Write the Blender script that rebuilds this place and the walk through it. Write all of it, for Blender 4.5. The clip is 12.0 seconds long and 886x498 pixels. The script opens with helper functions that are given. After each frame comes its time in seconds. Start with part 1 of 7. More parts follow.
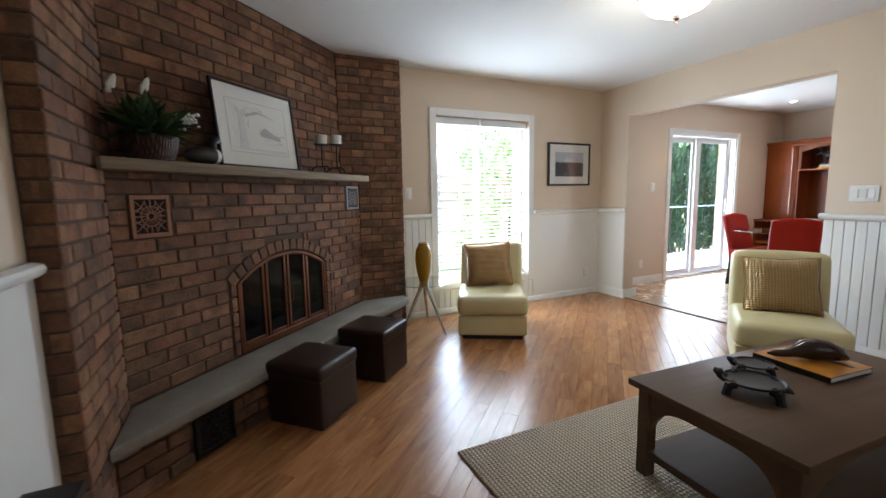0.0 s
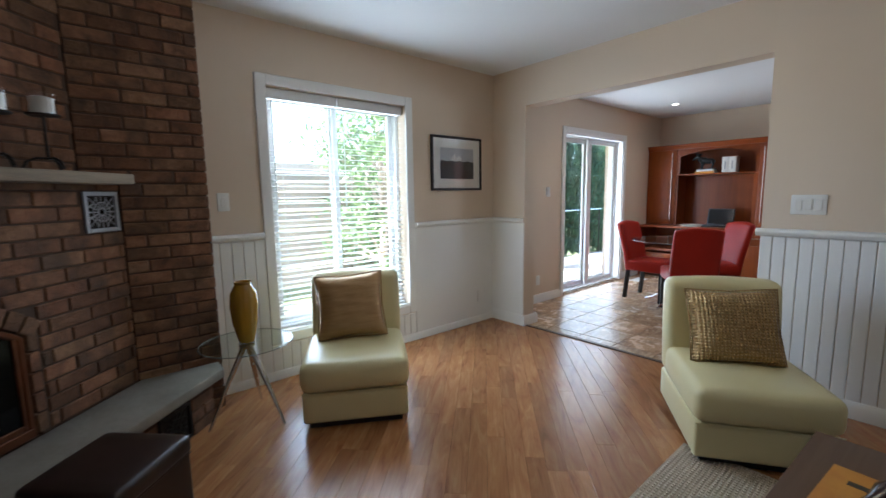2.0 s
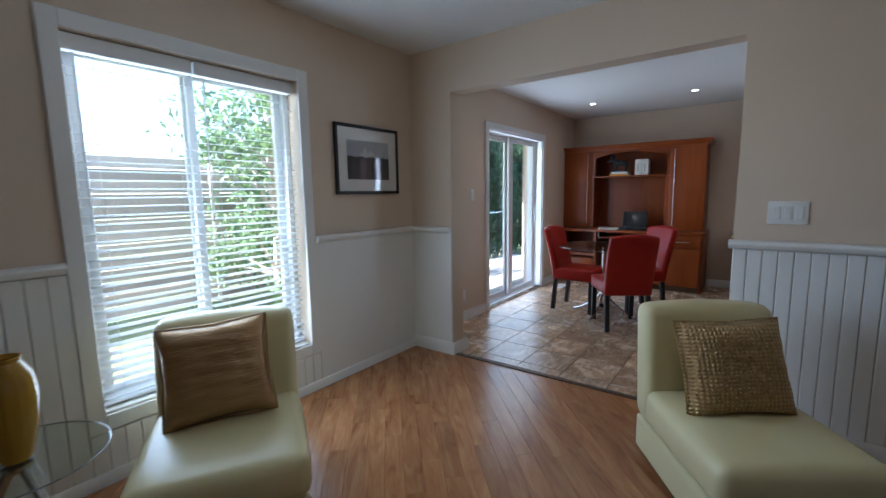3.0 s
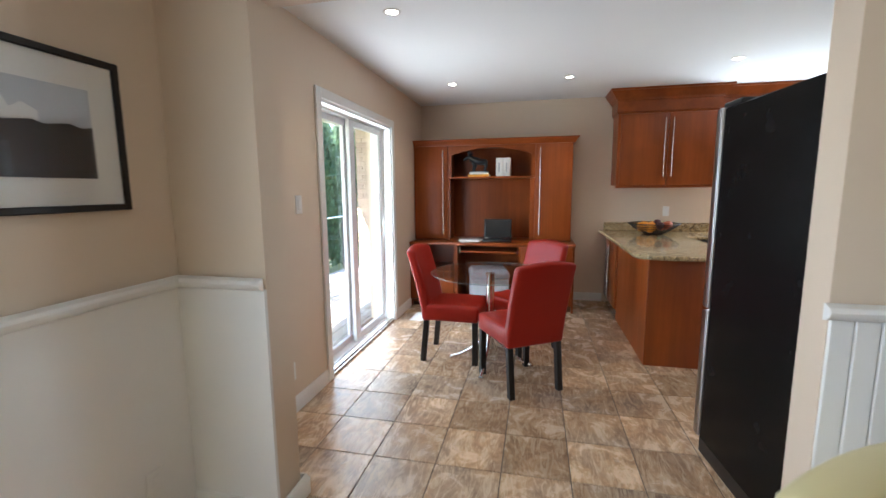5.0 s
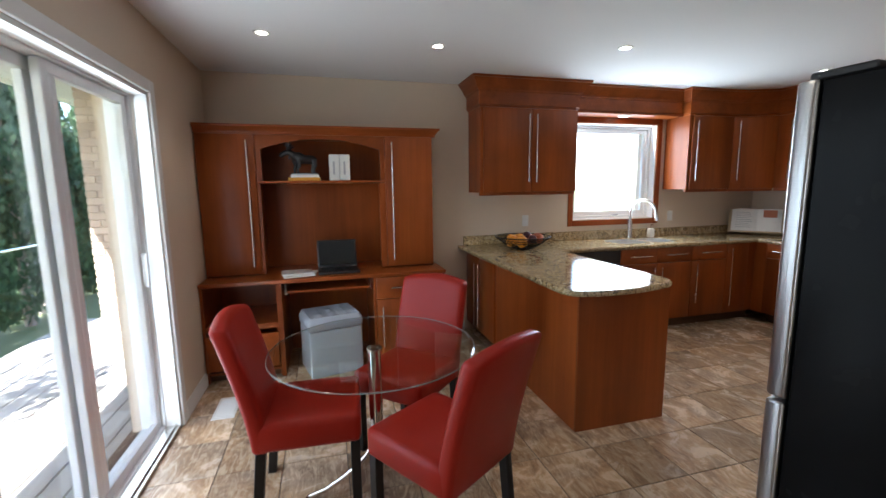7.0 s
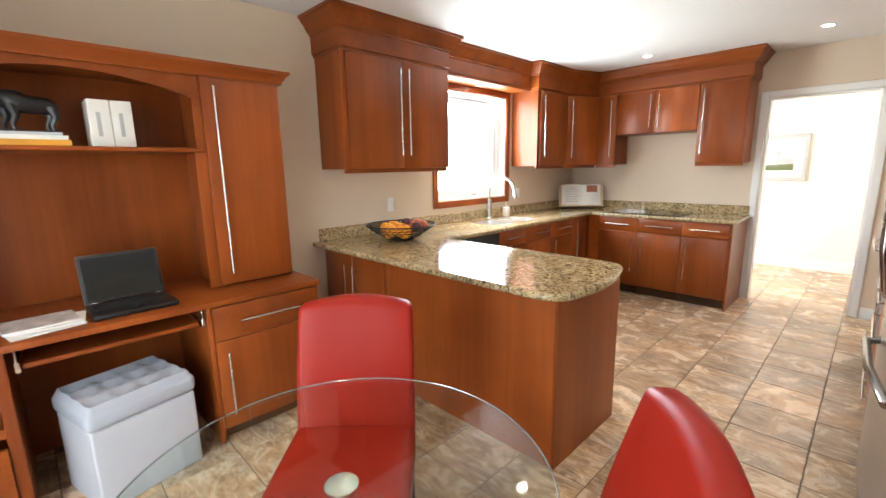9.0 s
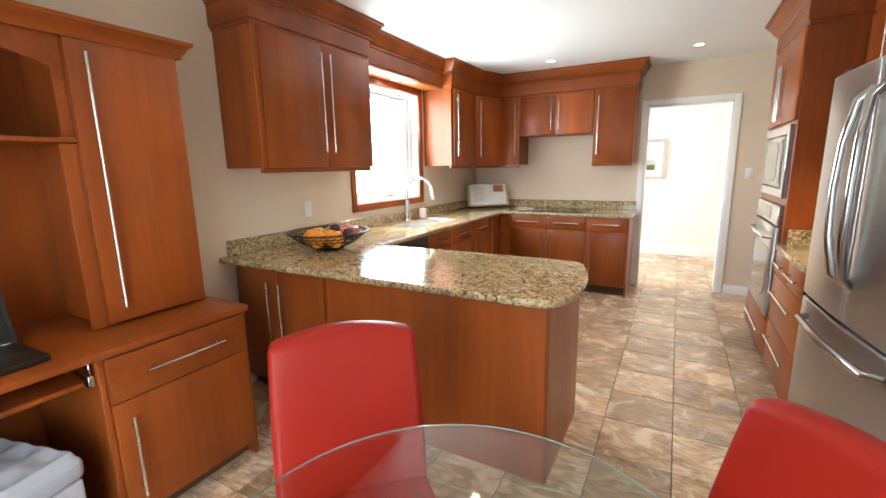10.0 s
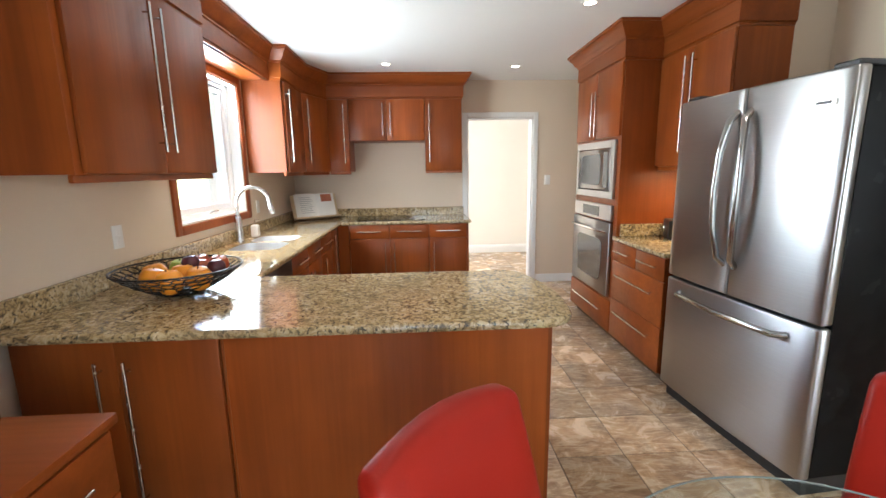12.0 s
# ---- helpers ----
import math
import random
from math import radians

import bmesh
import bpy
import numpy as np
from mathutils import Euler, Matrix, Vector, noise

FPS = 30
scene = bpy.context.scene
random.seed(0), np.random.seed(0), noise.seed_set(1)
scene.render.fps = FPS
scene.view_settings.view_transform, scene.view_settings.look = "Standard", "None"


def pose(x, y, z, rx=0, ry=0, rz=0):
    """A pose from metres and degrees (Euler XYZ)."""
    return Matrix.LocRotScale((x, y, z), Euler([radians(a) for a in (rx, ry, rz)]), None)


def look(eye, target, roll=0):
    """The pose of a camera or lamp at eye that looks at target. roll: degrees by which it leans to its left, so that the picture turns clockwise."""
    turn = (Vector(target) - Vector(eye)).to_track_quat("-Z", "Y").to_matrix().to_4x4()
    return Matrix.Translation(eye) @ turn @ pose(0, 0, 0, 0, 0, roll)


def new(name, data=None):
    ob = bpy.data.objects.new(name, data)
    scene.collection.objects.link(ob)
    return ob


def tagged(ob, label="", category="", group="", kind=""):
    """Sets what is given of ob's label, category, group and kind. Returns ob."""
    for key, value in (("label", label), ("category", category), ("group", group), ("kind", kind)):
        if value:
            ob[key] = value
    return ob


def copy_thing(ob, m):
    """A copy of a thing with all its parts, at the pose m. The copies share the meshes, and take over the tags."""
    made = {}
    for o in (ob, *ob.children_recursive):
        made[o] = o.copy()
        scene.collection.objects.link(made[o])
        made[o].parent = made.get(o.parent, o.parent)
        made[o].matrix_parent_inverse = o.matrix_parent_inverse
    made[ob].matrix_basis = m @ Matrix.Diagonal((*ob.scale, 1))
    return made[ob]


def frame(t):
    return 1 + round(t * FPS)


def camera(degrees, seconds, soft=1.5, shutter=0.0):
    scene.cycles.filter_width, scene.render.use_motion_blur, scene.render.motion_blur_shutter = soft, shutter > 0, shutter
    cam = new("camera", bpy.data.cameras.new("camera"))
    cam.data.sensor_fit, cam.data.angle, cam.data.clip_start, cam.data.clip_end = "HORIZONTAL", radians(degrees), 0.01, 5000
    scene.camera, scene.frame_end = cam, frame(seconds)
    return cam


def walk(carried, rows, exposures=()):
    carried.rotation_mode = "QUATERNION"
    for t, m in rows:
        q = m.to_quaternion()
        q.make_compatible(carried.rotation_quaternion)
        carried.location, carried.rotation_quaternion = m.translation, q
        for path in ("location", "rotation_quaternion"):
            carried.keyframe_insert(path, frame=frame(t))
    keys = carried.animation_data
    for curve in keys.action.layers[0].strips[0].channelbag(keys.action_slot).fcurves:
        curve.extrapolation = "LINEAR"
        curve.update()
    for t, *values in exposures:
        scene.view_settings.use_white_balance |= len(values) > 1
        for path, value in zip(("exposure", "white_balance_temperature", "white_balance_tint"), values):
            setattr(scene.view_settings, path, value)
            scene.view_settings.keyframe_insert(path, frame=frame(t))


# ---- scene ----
# ---- camera ----
cam = camera(92.3, 12.0, shutter=0.3)
PATH = [
    (0, (0.083, 0.278, 1.241), (0.944, 2.067, 0.993), -1.0),
    (0.5, (0.279, 0.46, 1.253), (1.188, 2.225, 1.006), -0.9),
    (1, (0.467, 0.701, 1.265), (1.47, 2.413, 1.016), -0.8),
    (1.5, (0.66, 0.953, 1.291), (1.806, 2.572, 1.036), -0.8),
    (2, (0.887, 1.241, 1.296), (2.184, 2.743, 1.043), -0.9),
    (2.5, (1.103, 1.564, 1.324), (2.568, 2.899, 1.061), -0.9),
    (3, (1.365, 1.859, 1.327), (2.962, 3.035, 1.07), -0.9),
    (5, (2.711, 2.797, 1.397), (4.646, 3.221, 1.12), -0.5),
    (5.5, (3.073, 2.973, 1.409), (5.041, 3.196, 1.134), -0.6),
    (6, (3.425, 3.099, 1.419), (5.406, 3.078, 1.144), -0.6),
    (6.5, (3.776, 3.23, 1.496), (5.733, 2.948, 1.193), -0.8),
    (7, (4.103, 3.329, 1.474), (6.012, 2.804, 1.189), -0.7),
    (7.2, (4.242, 3.359, 1.473), (6.122, 2.739, 1.191), -0.8),
    (8.8, (5.2, 3.544, 1.436), (6.66, 2.229, 1.063), -0.8),
    (9, (5.275, 3.555, 1.421), (6.675, 2.177, 1.047), -1.0),
    (9.5, (5.51, 3.578, 1.41), (6.7, 2.014, 1.04), -1.1),
    (10, (5.775, 3.622, 1.412), (6.718, 1.899, 1.034), -1.0),
    (10.5, (6.023, 3.63, 1.401), (6.699, 1.788, 1.016), -0.8),
    (11, (6.242, 3.595, 1.403), (6.631, 1.674, 1.008), -0.9),
    (11.5, (6.475, 3.546, 1.414), (6.6, 1.589, 1.02), -0.8),
    (12, (6.686, 3.47, 1.418), (6.59, 1.505, 1.057), -0.9),
]
EXPOSURES = [(0, 3.75, 5700, 10), (1.5, 3.38, 5600, 10), (2.5, 2.65, 5250, 10), (3.2, 2.38, 5100, 10), (4.8, 3.4, 5800, 10), (5.5, 3.4, 5800, 10), (6.2, 3.02, 5800, 10), (7, 2.8, 5800, 10), (9, 3.92, 6400, 10), (10.5, 3.75, 6300, 10), (12, 3.58, 6150, 10)]
walk(cam, [(t, look(eye, target, roll)) for t, eye, target, roll in PATH], EXPOSURES)

# ---- world and light ----
world = bpy.data.worlds.new("sky")
scene.world = world
world.use_nodes = True
wn = world.node_tree
sky = wn.nodes.new("ShaderNodeTexSky")
sky.sky_type, sky.sun_disc = "NISHITA", False
sky.sun_elevation, sky.sun_rotation = radians(47), radians(-61.9)
wn.links.new(sky.outputs[0], wn.nodes["Background"].inputs[0])
wn.nodes["Background"].inputs[1].default_value = 0.15


def lamp(name, kind, energy, color, m, size=0.1, size_y=None, angle=None):
    data = bpy.data.lights.new(name, kind)
    data.energy, data.color = energy, color
    if kind == "AREA":
        data.size = size
        if size_y:
            data.shape, data.size_y = "RECTANGLE", size_y
    elif kind in ("POINT", "SPOT"):
        data.shadow_soft_size = size
    if angle:
        if kind == "SUN":
            data.angle = radians(angle)
        else:
            data.spot_size, data.spot_blend = radians(angle), 0.6
    ob = new(name, data)
    ob.matrix_world = m
    return ob


DAY = (0.86, 0.95, 1.0)
WARM = (1.0, 0.78, 0.52)
lamp("sun", "SUN", 5.0, (1.0, 0.95, 0.87), look((-5.0, 2.67, 6), (0, 0, 0)), angle=0.5)
lamp("window_skylight", "AREA", 3.0, DAY, look((2.5, 4.375, 1.2), (2.5, 0, 0.9)), 1.1, 1.66)
lamp("window_daylight", "AREA", 2.5, DAY, look((2.5, 4.225, 1.2), (2.5, 0, 0.9)), 1.12, 1.68)
lamp("slider_daylight", "AREA", 3.4, DAY, look((6.24, 4.345, 1.02), (6.24, 0, 0.95)), 1.42, 1.95)
lamp("kitchen_window_daylight", "AREA", 5.4, DAY, look((8.19, 0.22, 1.62), (4, 0.22, 2.2)), 1.0, 1.0)
# added out-of-sight lamp that brightens the hall; no window is built there
lamp("hall_fill", "AREA", 8.5, (0.96, 0.98, 1.0), look((8.0, -2.8, 1.5), (5.4, -3.0, 0.5)), 1.6, 1.6)
# added fill from behind the camera; the rear wall has no window
lamp("rear_fill", "AREA", 0.4, DAY, look((1.9, -1.9, 1.5), (1.9, 3, 1.0)), 2.2, 1.5)

# ---- materials ----


class Nodes:
    """A short way to write node materials."""

    def __init__(self, name):
        self.m = bpy.data.materials.new(name)
        self.m.use_nodes = True
        self.t = self.m.node_tree
        self.b = self.t.nodes["Principled BSDF"]

    def n(self, kind, **props):
        node = self.t.nodes.new(kind)
        for k, v in props.items():
            setattr(node, k, v)
        return node

    def link(self, a, b):
        self.t.links.new(a, b)

    def coords(self, scale=(1, 1, 1), own=True, jitter=True):
        """Object or world coordinates, shifted by a random amount for each object."""
        src = self.n("ShaderNodeTexCoord").outputs["Object"] if own else self.n("ShaderNodeNewGeometry").outputs["Position"]
        if jitter:
            mul = self.n("ShaderNodeMath", operation="MULTIPLY")
            self.link(self.n("ShaderNodeObjectInfo").outputs["Random"], mul.inputs[0])
            mul.inputs[1].default_value = 41.0
            add = self.n("ShaderNodeVectorMath", operation="ADD")
            self.link(src, add.inputs[0])
            self.link(mul.outputs[0], add.inputs[1])
            src = add.outputs[0]
        mp = self.n("ShaderNodeMapping")
        mp.inputs["Scale"].default_value = scale
        self.link(src, mp.inputs["Vector"])
        return mp.outputs[0]

    def noise(self, vec, scale, detail=4.0, rough=0.55, dist=0.0):
        nz = self.n("ShaderNodeTexNoise")
        nz.inputs["Scale"].default_value, nz.inputs["Detail"].default_value = scale, detail
        nz.inputs["Roughness"].default_value, nz.inputs["Distortion"].default_value = rough, dist
        self.link(vec, nz.inputs["Vector"])
        return nz.outputs["Fac"]

    def ramp(self, fac, stops):
        r = self.n("ShaderNodeValToRGB")
        el = r.color_ramp.elements
        while len(el) < len(stops):
            el.new(0.5)
        for e, (p, c) in zip(el, stops):
            e.position, e.color = p, (*c, 1)
        self.link(fac, r.inputs[0])
        return r.outputs[0]

    def mix(self, fac, a, b, mode="MIX"):
        mx = self.n("ShaderNodeMix", data_type="RGBA", blend_type=mode)
        for sock, v in ((mx.inputs[0], fac), (mx.inputs[6], a), (mx.inputs[7], b)):
            if isinstance(v, (int, float)):
                sock.default_value = v
            elif isinstance(v, tuple):
                sock.default_value = (*v, 1)
            else:
                self.link(v, sock)
        return mx.outputs[2]

    def vary(self, col, low, high, island=False):
        """Brightness varied from piece to piece."""
        src = self.n("ShaderNodeNewGeometry").outputs["Random Per Island"] if island else self.n("ShaderNodeObjectInfo").outputs["Random"]
        mr = self.n("ShaderNodeMapRange")
        mr.inputs["To Min"].default_value, mr.inputs["To Max"].default_value = low, high
        self.link(src, mr.inputs["Value"])
        hs = self.n("ShaderNodeHueSaturation")
        self.link(mr.outputs[0], hs.inputs["Value"])
        self.link(col, hs.inputs["Color"])
        return hs.outputs[0]

    def done(self, color, rough, metal=0.0, bump=None, strength=0.2, dist=0.01, **extra):
        if isinstance(color, tuple):
            self.b.inputs["Base Color"].default_value = (*color, 1)
        else:
            self.link(color, self.b.inputs["Base Color"])
        if isinstance(rough, (int, float)):
            self.b.inputs["Roughness"].default_value = rough
        else:
            self.link(rough, self.b.inputs["Roughness"])
        self.b.inputs["Metallic"].default_value = metal
        if bump is not None:
            bp = self.n("ShaderNodeBump")
            bp.inputs["Strength"].default_value, bp.inputs["Distance"].default_value = strength, dist
            self.link(bump, bp.inputs["Height"])
            self.link(bp.outputs[0], self.b.inputs["Normal"])
        for k, v in extra.items():
            self.b.inputs[k.replace("_", " ")].default_value = v
        return self.m

    def span(self, fac, low, high):
        mr = self.n("ShaderNodeMapRange")
        mr.inputs["To Min"].default_value, mr.inputs["To Max"].default_value = low, high
        self.link(fac, mr.inputs["Value"])
        return mr.outputs[0]


def simple(name, c1, c2, scale, rough, metal=0.0, stretch=(1, 1, 1), bump=0.0, dist=0.004, fine=8.0, own=True, vary=None, **extra):
    """Two tones mixed by a coarse and a fine noise, with fine relief."""
    k = Nodes(name)
    v = k.coords(stretch, own)
    coarse, fin = k.noise(v, scale, 3), k.noise(v, scale * fine, 4)
    col = k.mix(k.span(coarse, -0.2, 1.2), c1, c2)
    col = k.mix(k.span(fin, 0.0, 0.25), col, c2)
    if vary:
        col = k.vary(col, *vary)
    return k.done(col, k.span(coarse, max(rough - 0.06, 0.02), min(rough + 0.08, 1)), metal, fin if bump else None, bump, dist, **extra)


def cabinet_wood(name, c1, c2, c3, axis, rough=0.3):
    """Cherry veneer with a long fine grain along one axis and broad soft bands."""
    k = Nodes(name)
    s = [4.5, 4.5, 4.5]
    s[axis] = 0.45
    g = [42.0, 42.0, 42.0]
    g[axis] = 1.6
    broad = k.noise(k.coords(tuple(s)), 1.0, 3, 0.5, 0.6)
    grain = k.noise(k.coords(tuple(g)), 1.0, 5, 0.6, 0.3)
    col = k.mix(k.span(broad, -0.55, 1.55), c1, c2)
    cloud = k.noise(k.coords((2.2, 2.2, 2.2)), 1.0, 3, 0.6, 0.5)
    col = k.mix(k.span(grain, -0.12, 0.52), col, c3)
    col = k.mix(k.span(cloud, -0.25, 0.5), col, c3)
    col = k.vary(col, 0.84, 1.12)
    return k.done(col, k.span(grain, rough - 0.05, rough + 0.1), 0, grain, 0.06, 0.002, Specular_IOR_Level=0.28)


CH1, CH2, CH3 = (0.385, 0.094, 0.016), (0.215, 0.046, 0.009), (0.10, 0.021, 0.005)
WOOD_V = cabinet_wood("cherry_upright", CH1, CH2, CH3, 2)
WOOD_X = cabinet_wood("cherry_along_x", CH1, CH2, CH3, 0)
WOOD_Y = cabinet_wood("cherry_along_y", CH1, CH2, CH3, 1)
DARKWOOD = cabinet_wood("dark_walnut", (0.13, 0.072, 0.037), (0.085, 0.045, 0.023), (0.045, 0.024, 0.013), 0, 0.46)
BLACKWOOD = simple("black_stained_wood", (0.010, 0.008, 0.007), (0.018, 0.013, 0.011), 4, 0.42, bump=0.05, Specular_IOR_Level=0.3)
WALL = simple("beige_wall_paint", (0.675, 0.555, 0.425), (0.645, 0.525, 0.40), 1.3, 0.72, bump=0.06, dist=0.002, fine=120, own=False)
CEIL = simple("white_ceiling_paint", (0.80, 0.80, 0.79), (0.77, 0.77, 0.76), 1.0, 0.85, bump=0.08, dist=0.002, fine=150, own=False)
TRIM = simple("white_trim_paint", (0.80, 0.79, 0.76), (0.77, 0.76, 0.73), 2.0, 0.38, bump=0.03, fine=30, own=False)
VINYL = simple("white_vinyl", (0.80, 0.81, 0.82), (0.76, 0.77, 0.78), 3.0, 0.3)
PLASTIC = simple("white_plastic", (0.78, 0.77, 0.74), (0.75, 0.74, 0.70), 5.0, 0.35)
HALLWALL = simple("cream_wall_paint", (0.83, 0.80, 0.73), (0.81, 0.78, 0.70), 1.3, 0.75, bump=0.05, dist=0.002, fine=120, own=False)
CHROME = simple("chrome", (0.80, 0.80, 0.80), (0.72, 0.72, 0.72), 20, 0.08, 1.0)
NICKEL = simple("brushed_nickel", (0.66, 0.65, 0.62), (0.60, 0.59, 0.56), 30, 0.24, 1.0)
BLACK = simple("black_plastic", (0.008, 0.008, 0.009), (0.014, 0.014, 0.014), 10, 0.34)
FRIDGEBLACK = simple("black_textured_enamel", (0.005, 0.005, 0.005), (0.008, 0.008, 0.008), 6, 0.24, bump=0.06, dist=0.002, fine=60, Specular_IOR_Level=0.07)
BLACKMETAL = simple("black_wire_metal", (0.012, 0.011, 0.010), (0.025, 0.022, 0.02), 15, 0.4, 0.6)
CREAM = simple("cream_leather", (0.70, 0.635, 0.37), (0.63, 0.56, 0.30), 3, 0.3, bump=0.12, dist=0.002, fine=60)
BROWN = simple("dark_brown_leather", (0.026, 0.014, 0.010), (0.017, 0.009, 0.007), 4, 0.36, bump=0.2, dist=0.002, fine=50)
RED = simple("red_leather", (0.33, 0.017, 0.008), (0.26, 0.012, 0.006), 3, 0.38, bump=0.15, dist=0.002, fine=60, Specular_IOR_Level=0.2)

def steel():
    """Stainless steel, brushed across."""
    k = Nodes("stainless_steel")
    brush = k.noise(k.coords((4, 4, 420)), 1.0, 3, 0.6)
    wide = k.noise(k.coords((1, 1, 1)), 2.5, 2)
    col = k.mix(brush, (0.45, 0.445, 0.44), (0.37, 0.365, 0.36))
    tan = k.n("ShaderNodeTangent", direction_type="RADIAL", axis="Z")
    k.link(tan.outputs[0], k.b.inputs["Tangent"])
    return k.done(col, k.span(wide, 0.24, 0.36), 1.0, brush, 0.04, 0.001, Anisotropic=0.8, Anisotropic_Rotation=0.25)


def floor_oak():
    """Honey-red hardwood, the grain along each board."""
    k = Nodes("hardwood_floor")
    broad = k.noise(k.coords((2.6, 14, 14)), 1.0, 4, 0.6, 1.2)
    grain = k.noise(k.coords((4, 90, 90)), 1.0, 5, 0.65, 0.4)
    wear = k.noise(k.coords((1, 1, 1), False, False), 1.7, 4)
    col = k.ramp(broad, [(0.28, (0.24, 0.092, 0.032)), (0.42, (0.38, 0.17, 0.064)), (0.55, (0.45, 0.215, 0.085)), (0.74, (0.56, 0.30, 0.13))])
    col = k.mix(k.span(grain, -0.1, 0.62), col, (0.21, 0.08, 0.03))
    col = k.vary(col, 0.84, 1.16)
    return k.done(col, k.span(wear, 0.2, 0.3), 0, grain, 0.08, 0.001)


def slate_tile():
    """Brown and grey stone-look tile with cloudy patches and pale streaks."""
    k = Nodes("slate_look_tile")
    v = k.coords((1, 1, 1), False)
    cloud = k.noise(v, 5.0, 8, 0.68, 0.9)
    streak = k.noise(k.coords((3, 11, 3), False), 1.5, 6, 0.7, 2.2)
    fine = k.noise(v, 38, 4, 0.6)
    brown = k.ramp(cloud, [(0.28, (0.22, 0.132, 0.075)), (0.44, (0.38, 0.235, 0.132)), (0.55, (0.54, 0.355, 0.205)), (0.68, (0.69, 0.51, 0.34))])
    slate = k.ramp(cloud, [(0.28, (0.16, 0.130, 0.108)), (0.44, (0.28, 0.225, 0.180)), (0.55, (0.40, 0.325, 0.26)), (0.68, (0.56, 0.47, 0.38))])
    patch = k.noise(k.coords((1, 1, 1), False), 2.6, 3, 0.5, 0.6)
    col = k.mix(k.ramp(patch, [(0.46, (0, 0, 0)), (0.64, (0.6, 0.6, 0.6))]), brown, slate)
    pale = k.ramp(streak, [(0.48, (0, 0, 0)), (0.62, (0.8, 0.8, 0.8))])
    col = k.mix(pale, col, (0.66, 0.51, 0.35))
    dark = k.ramp(streak, [(0.28, (0.55, 0.55, 0.55)), (0.44, (0, 0, 0))])
    col = k.mix(dark, col, (0.16, 0.115, 0.085))
    col = k.mix(k.span(fine, 0.0, 0.2), col, (0.13, 0.09, 0.065))
    col = k.vary(col, 0.78, 1.24)
    return k.done(col, k.span(cloud, 0.16, 0.36), 0, streak, 0.3, 0.004)


def granite():
    """Tan, cream and black flecked polished stone."""
    k = Nodes("speckled_granite")
    v = k.coords((1, 1, 1), False, False)
    blot = k.noise(v, 26, 5, 0.7, 1.4)
    col = k.ramp(blot, [(0.30, (0.035, 0.03, 0.024)), (0.40, (0.15, 0.11, 0.06)), (0.48, (0.40, 0.28, 0.13)), (0.58, (0.54, 0.42, 0.25)), (0.70, (0.66, 0.56, 0.40))])
    fleck = k.noise(v, 75, 3, 0.6)
    dark = k.ramp(fleck, [(0.56, (0, 0, 0)), (0.62, (1, 1, 1))])
    col = k.mix(dark, col, (0.05, 0.045, 0.035))
    drift = k.noise(v, 3.0, 3, 0.5, 0.8)
    col = k.mix(k.span(drift, -0.6, 0.9), col, (0.29, 0.215, 0.115))
    return k.done(col, 0.1, 0)


def brick_clay():
    """Red-brown brick, scorched here and there."""
    k = Nodes("red_brown_brick")
    v = k.coords((1, 1, 1))
    blot = k.noise(v, 7, 4, 0.6, 0.5)
    fine = k.noise(v, 70, 5, 0.7)
    red = k.ramp(blot, [(0.28, (0.075, 0.038, 0.024)), (0.45, (0.25, 0.105, 0.050)), (0.60, (0.34, 0.15, 0.072)), (0.75, (0.40, 0.205, 0.105))])
    tan = k.ramp(blot, [(0.28, (0.075, 0.048, 0.030)), (0.45, (0.23, 0.122, 0.062)), (0.60, (0.33, 0.18, 0.09)), (0.75, (0.40, 0.24, 0.13))])
    pick = k.n("ShaderNodeTexWhiteNoise", noise_dimensions="1D")
    k.link(k.n("ShaderNodeObjectInfo").outputs["Random"], pick.inputs["W"])
    col = k.mix(pick.outputs["Value"], red, tan)
    grey = k.noise(k.coords((1, 1, 1)), 3.0, 3, 0.6, 0.8)
    col = k.mix(k.ramp(grey, [(0.52, (0, 0, 0)), (0.70, (0.65, 0.65, 0.65))]), col, (0.06, 0.048, 0.036))
    col = k.mix(k.span(fine, -0.25, 0.85), col, (0.075, 0.038, 0.024))
    col = k.vary(col, 0.65, 1.25)
    return k.done(col, 0.85, 0, fine, 0.9, 0.008)


def weave(name, c1, c2, scale, rough, metal=0.0, strength=0.6, dist=0.006, second="Y"):
    """Cloth with a visible over-and-under weave."""
    k = Nodes(name)
    v = k.coords((1, 1, 1))
    wx = k.n("ShaderNodeTexWave", bands_direction="X")
    wy = k.n("ShaderNodeTexWave", bands_direction=second)
    for w in (wx, wy):
        w.inputs["Scale"].default_value, w.inputs["Distortion"].default_value, w.inputs["Detail"].default_value = scale, 1.5, 2
        k.link(v, w.inputs["Vector"])
    mul = k.mix(1.0, wx.outputs["Color"], wy.outputs["Color"], "MULTIPLY")
    soft = k.noise(v, scale * 0.35, 3)
    col = k.mix(mul, c2, c1)
    col = k.mix(k.span(soft, 0.0, 0.5), col, c2)
    return k.done(col, rough, metal, mul, strength, dist)


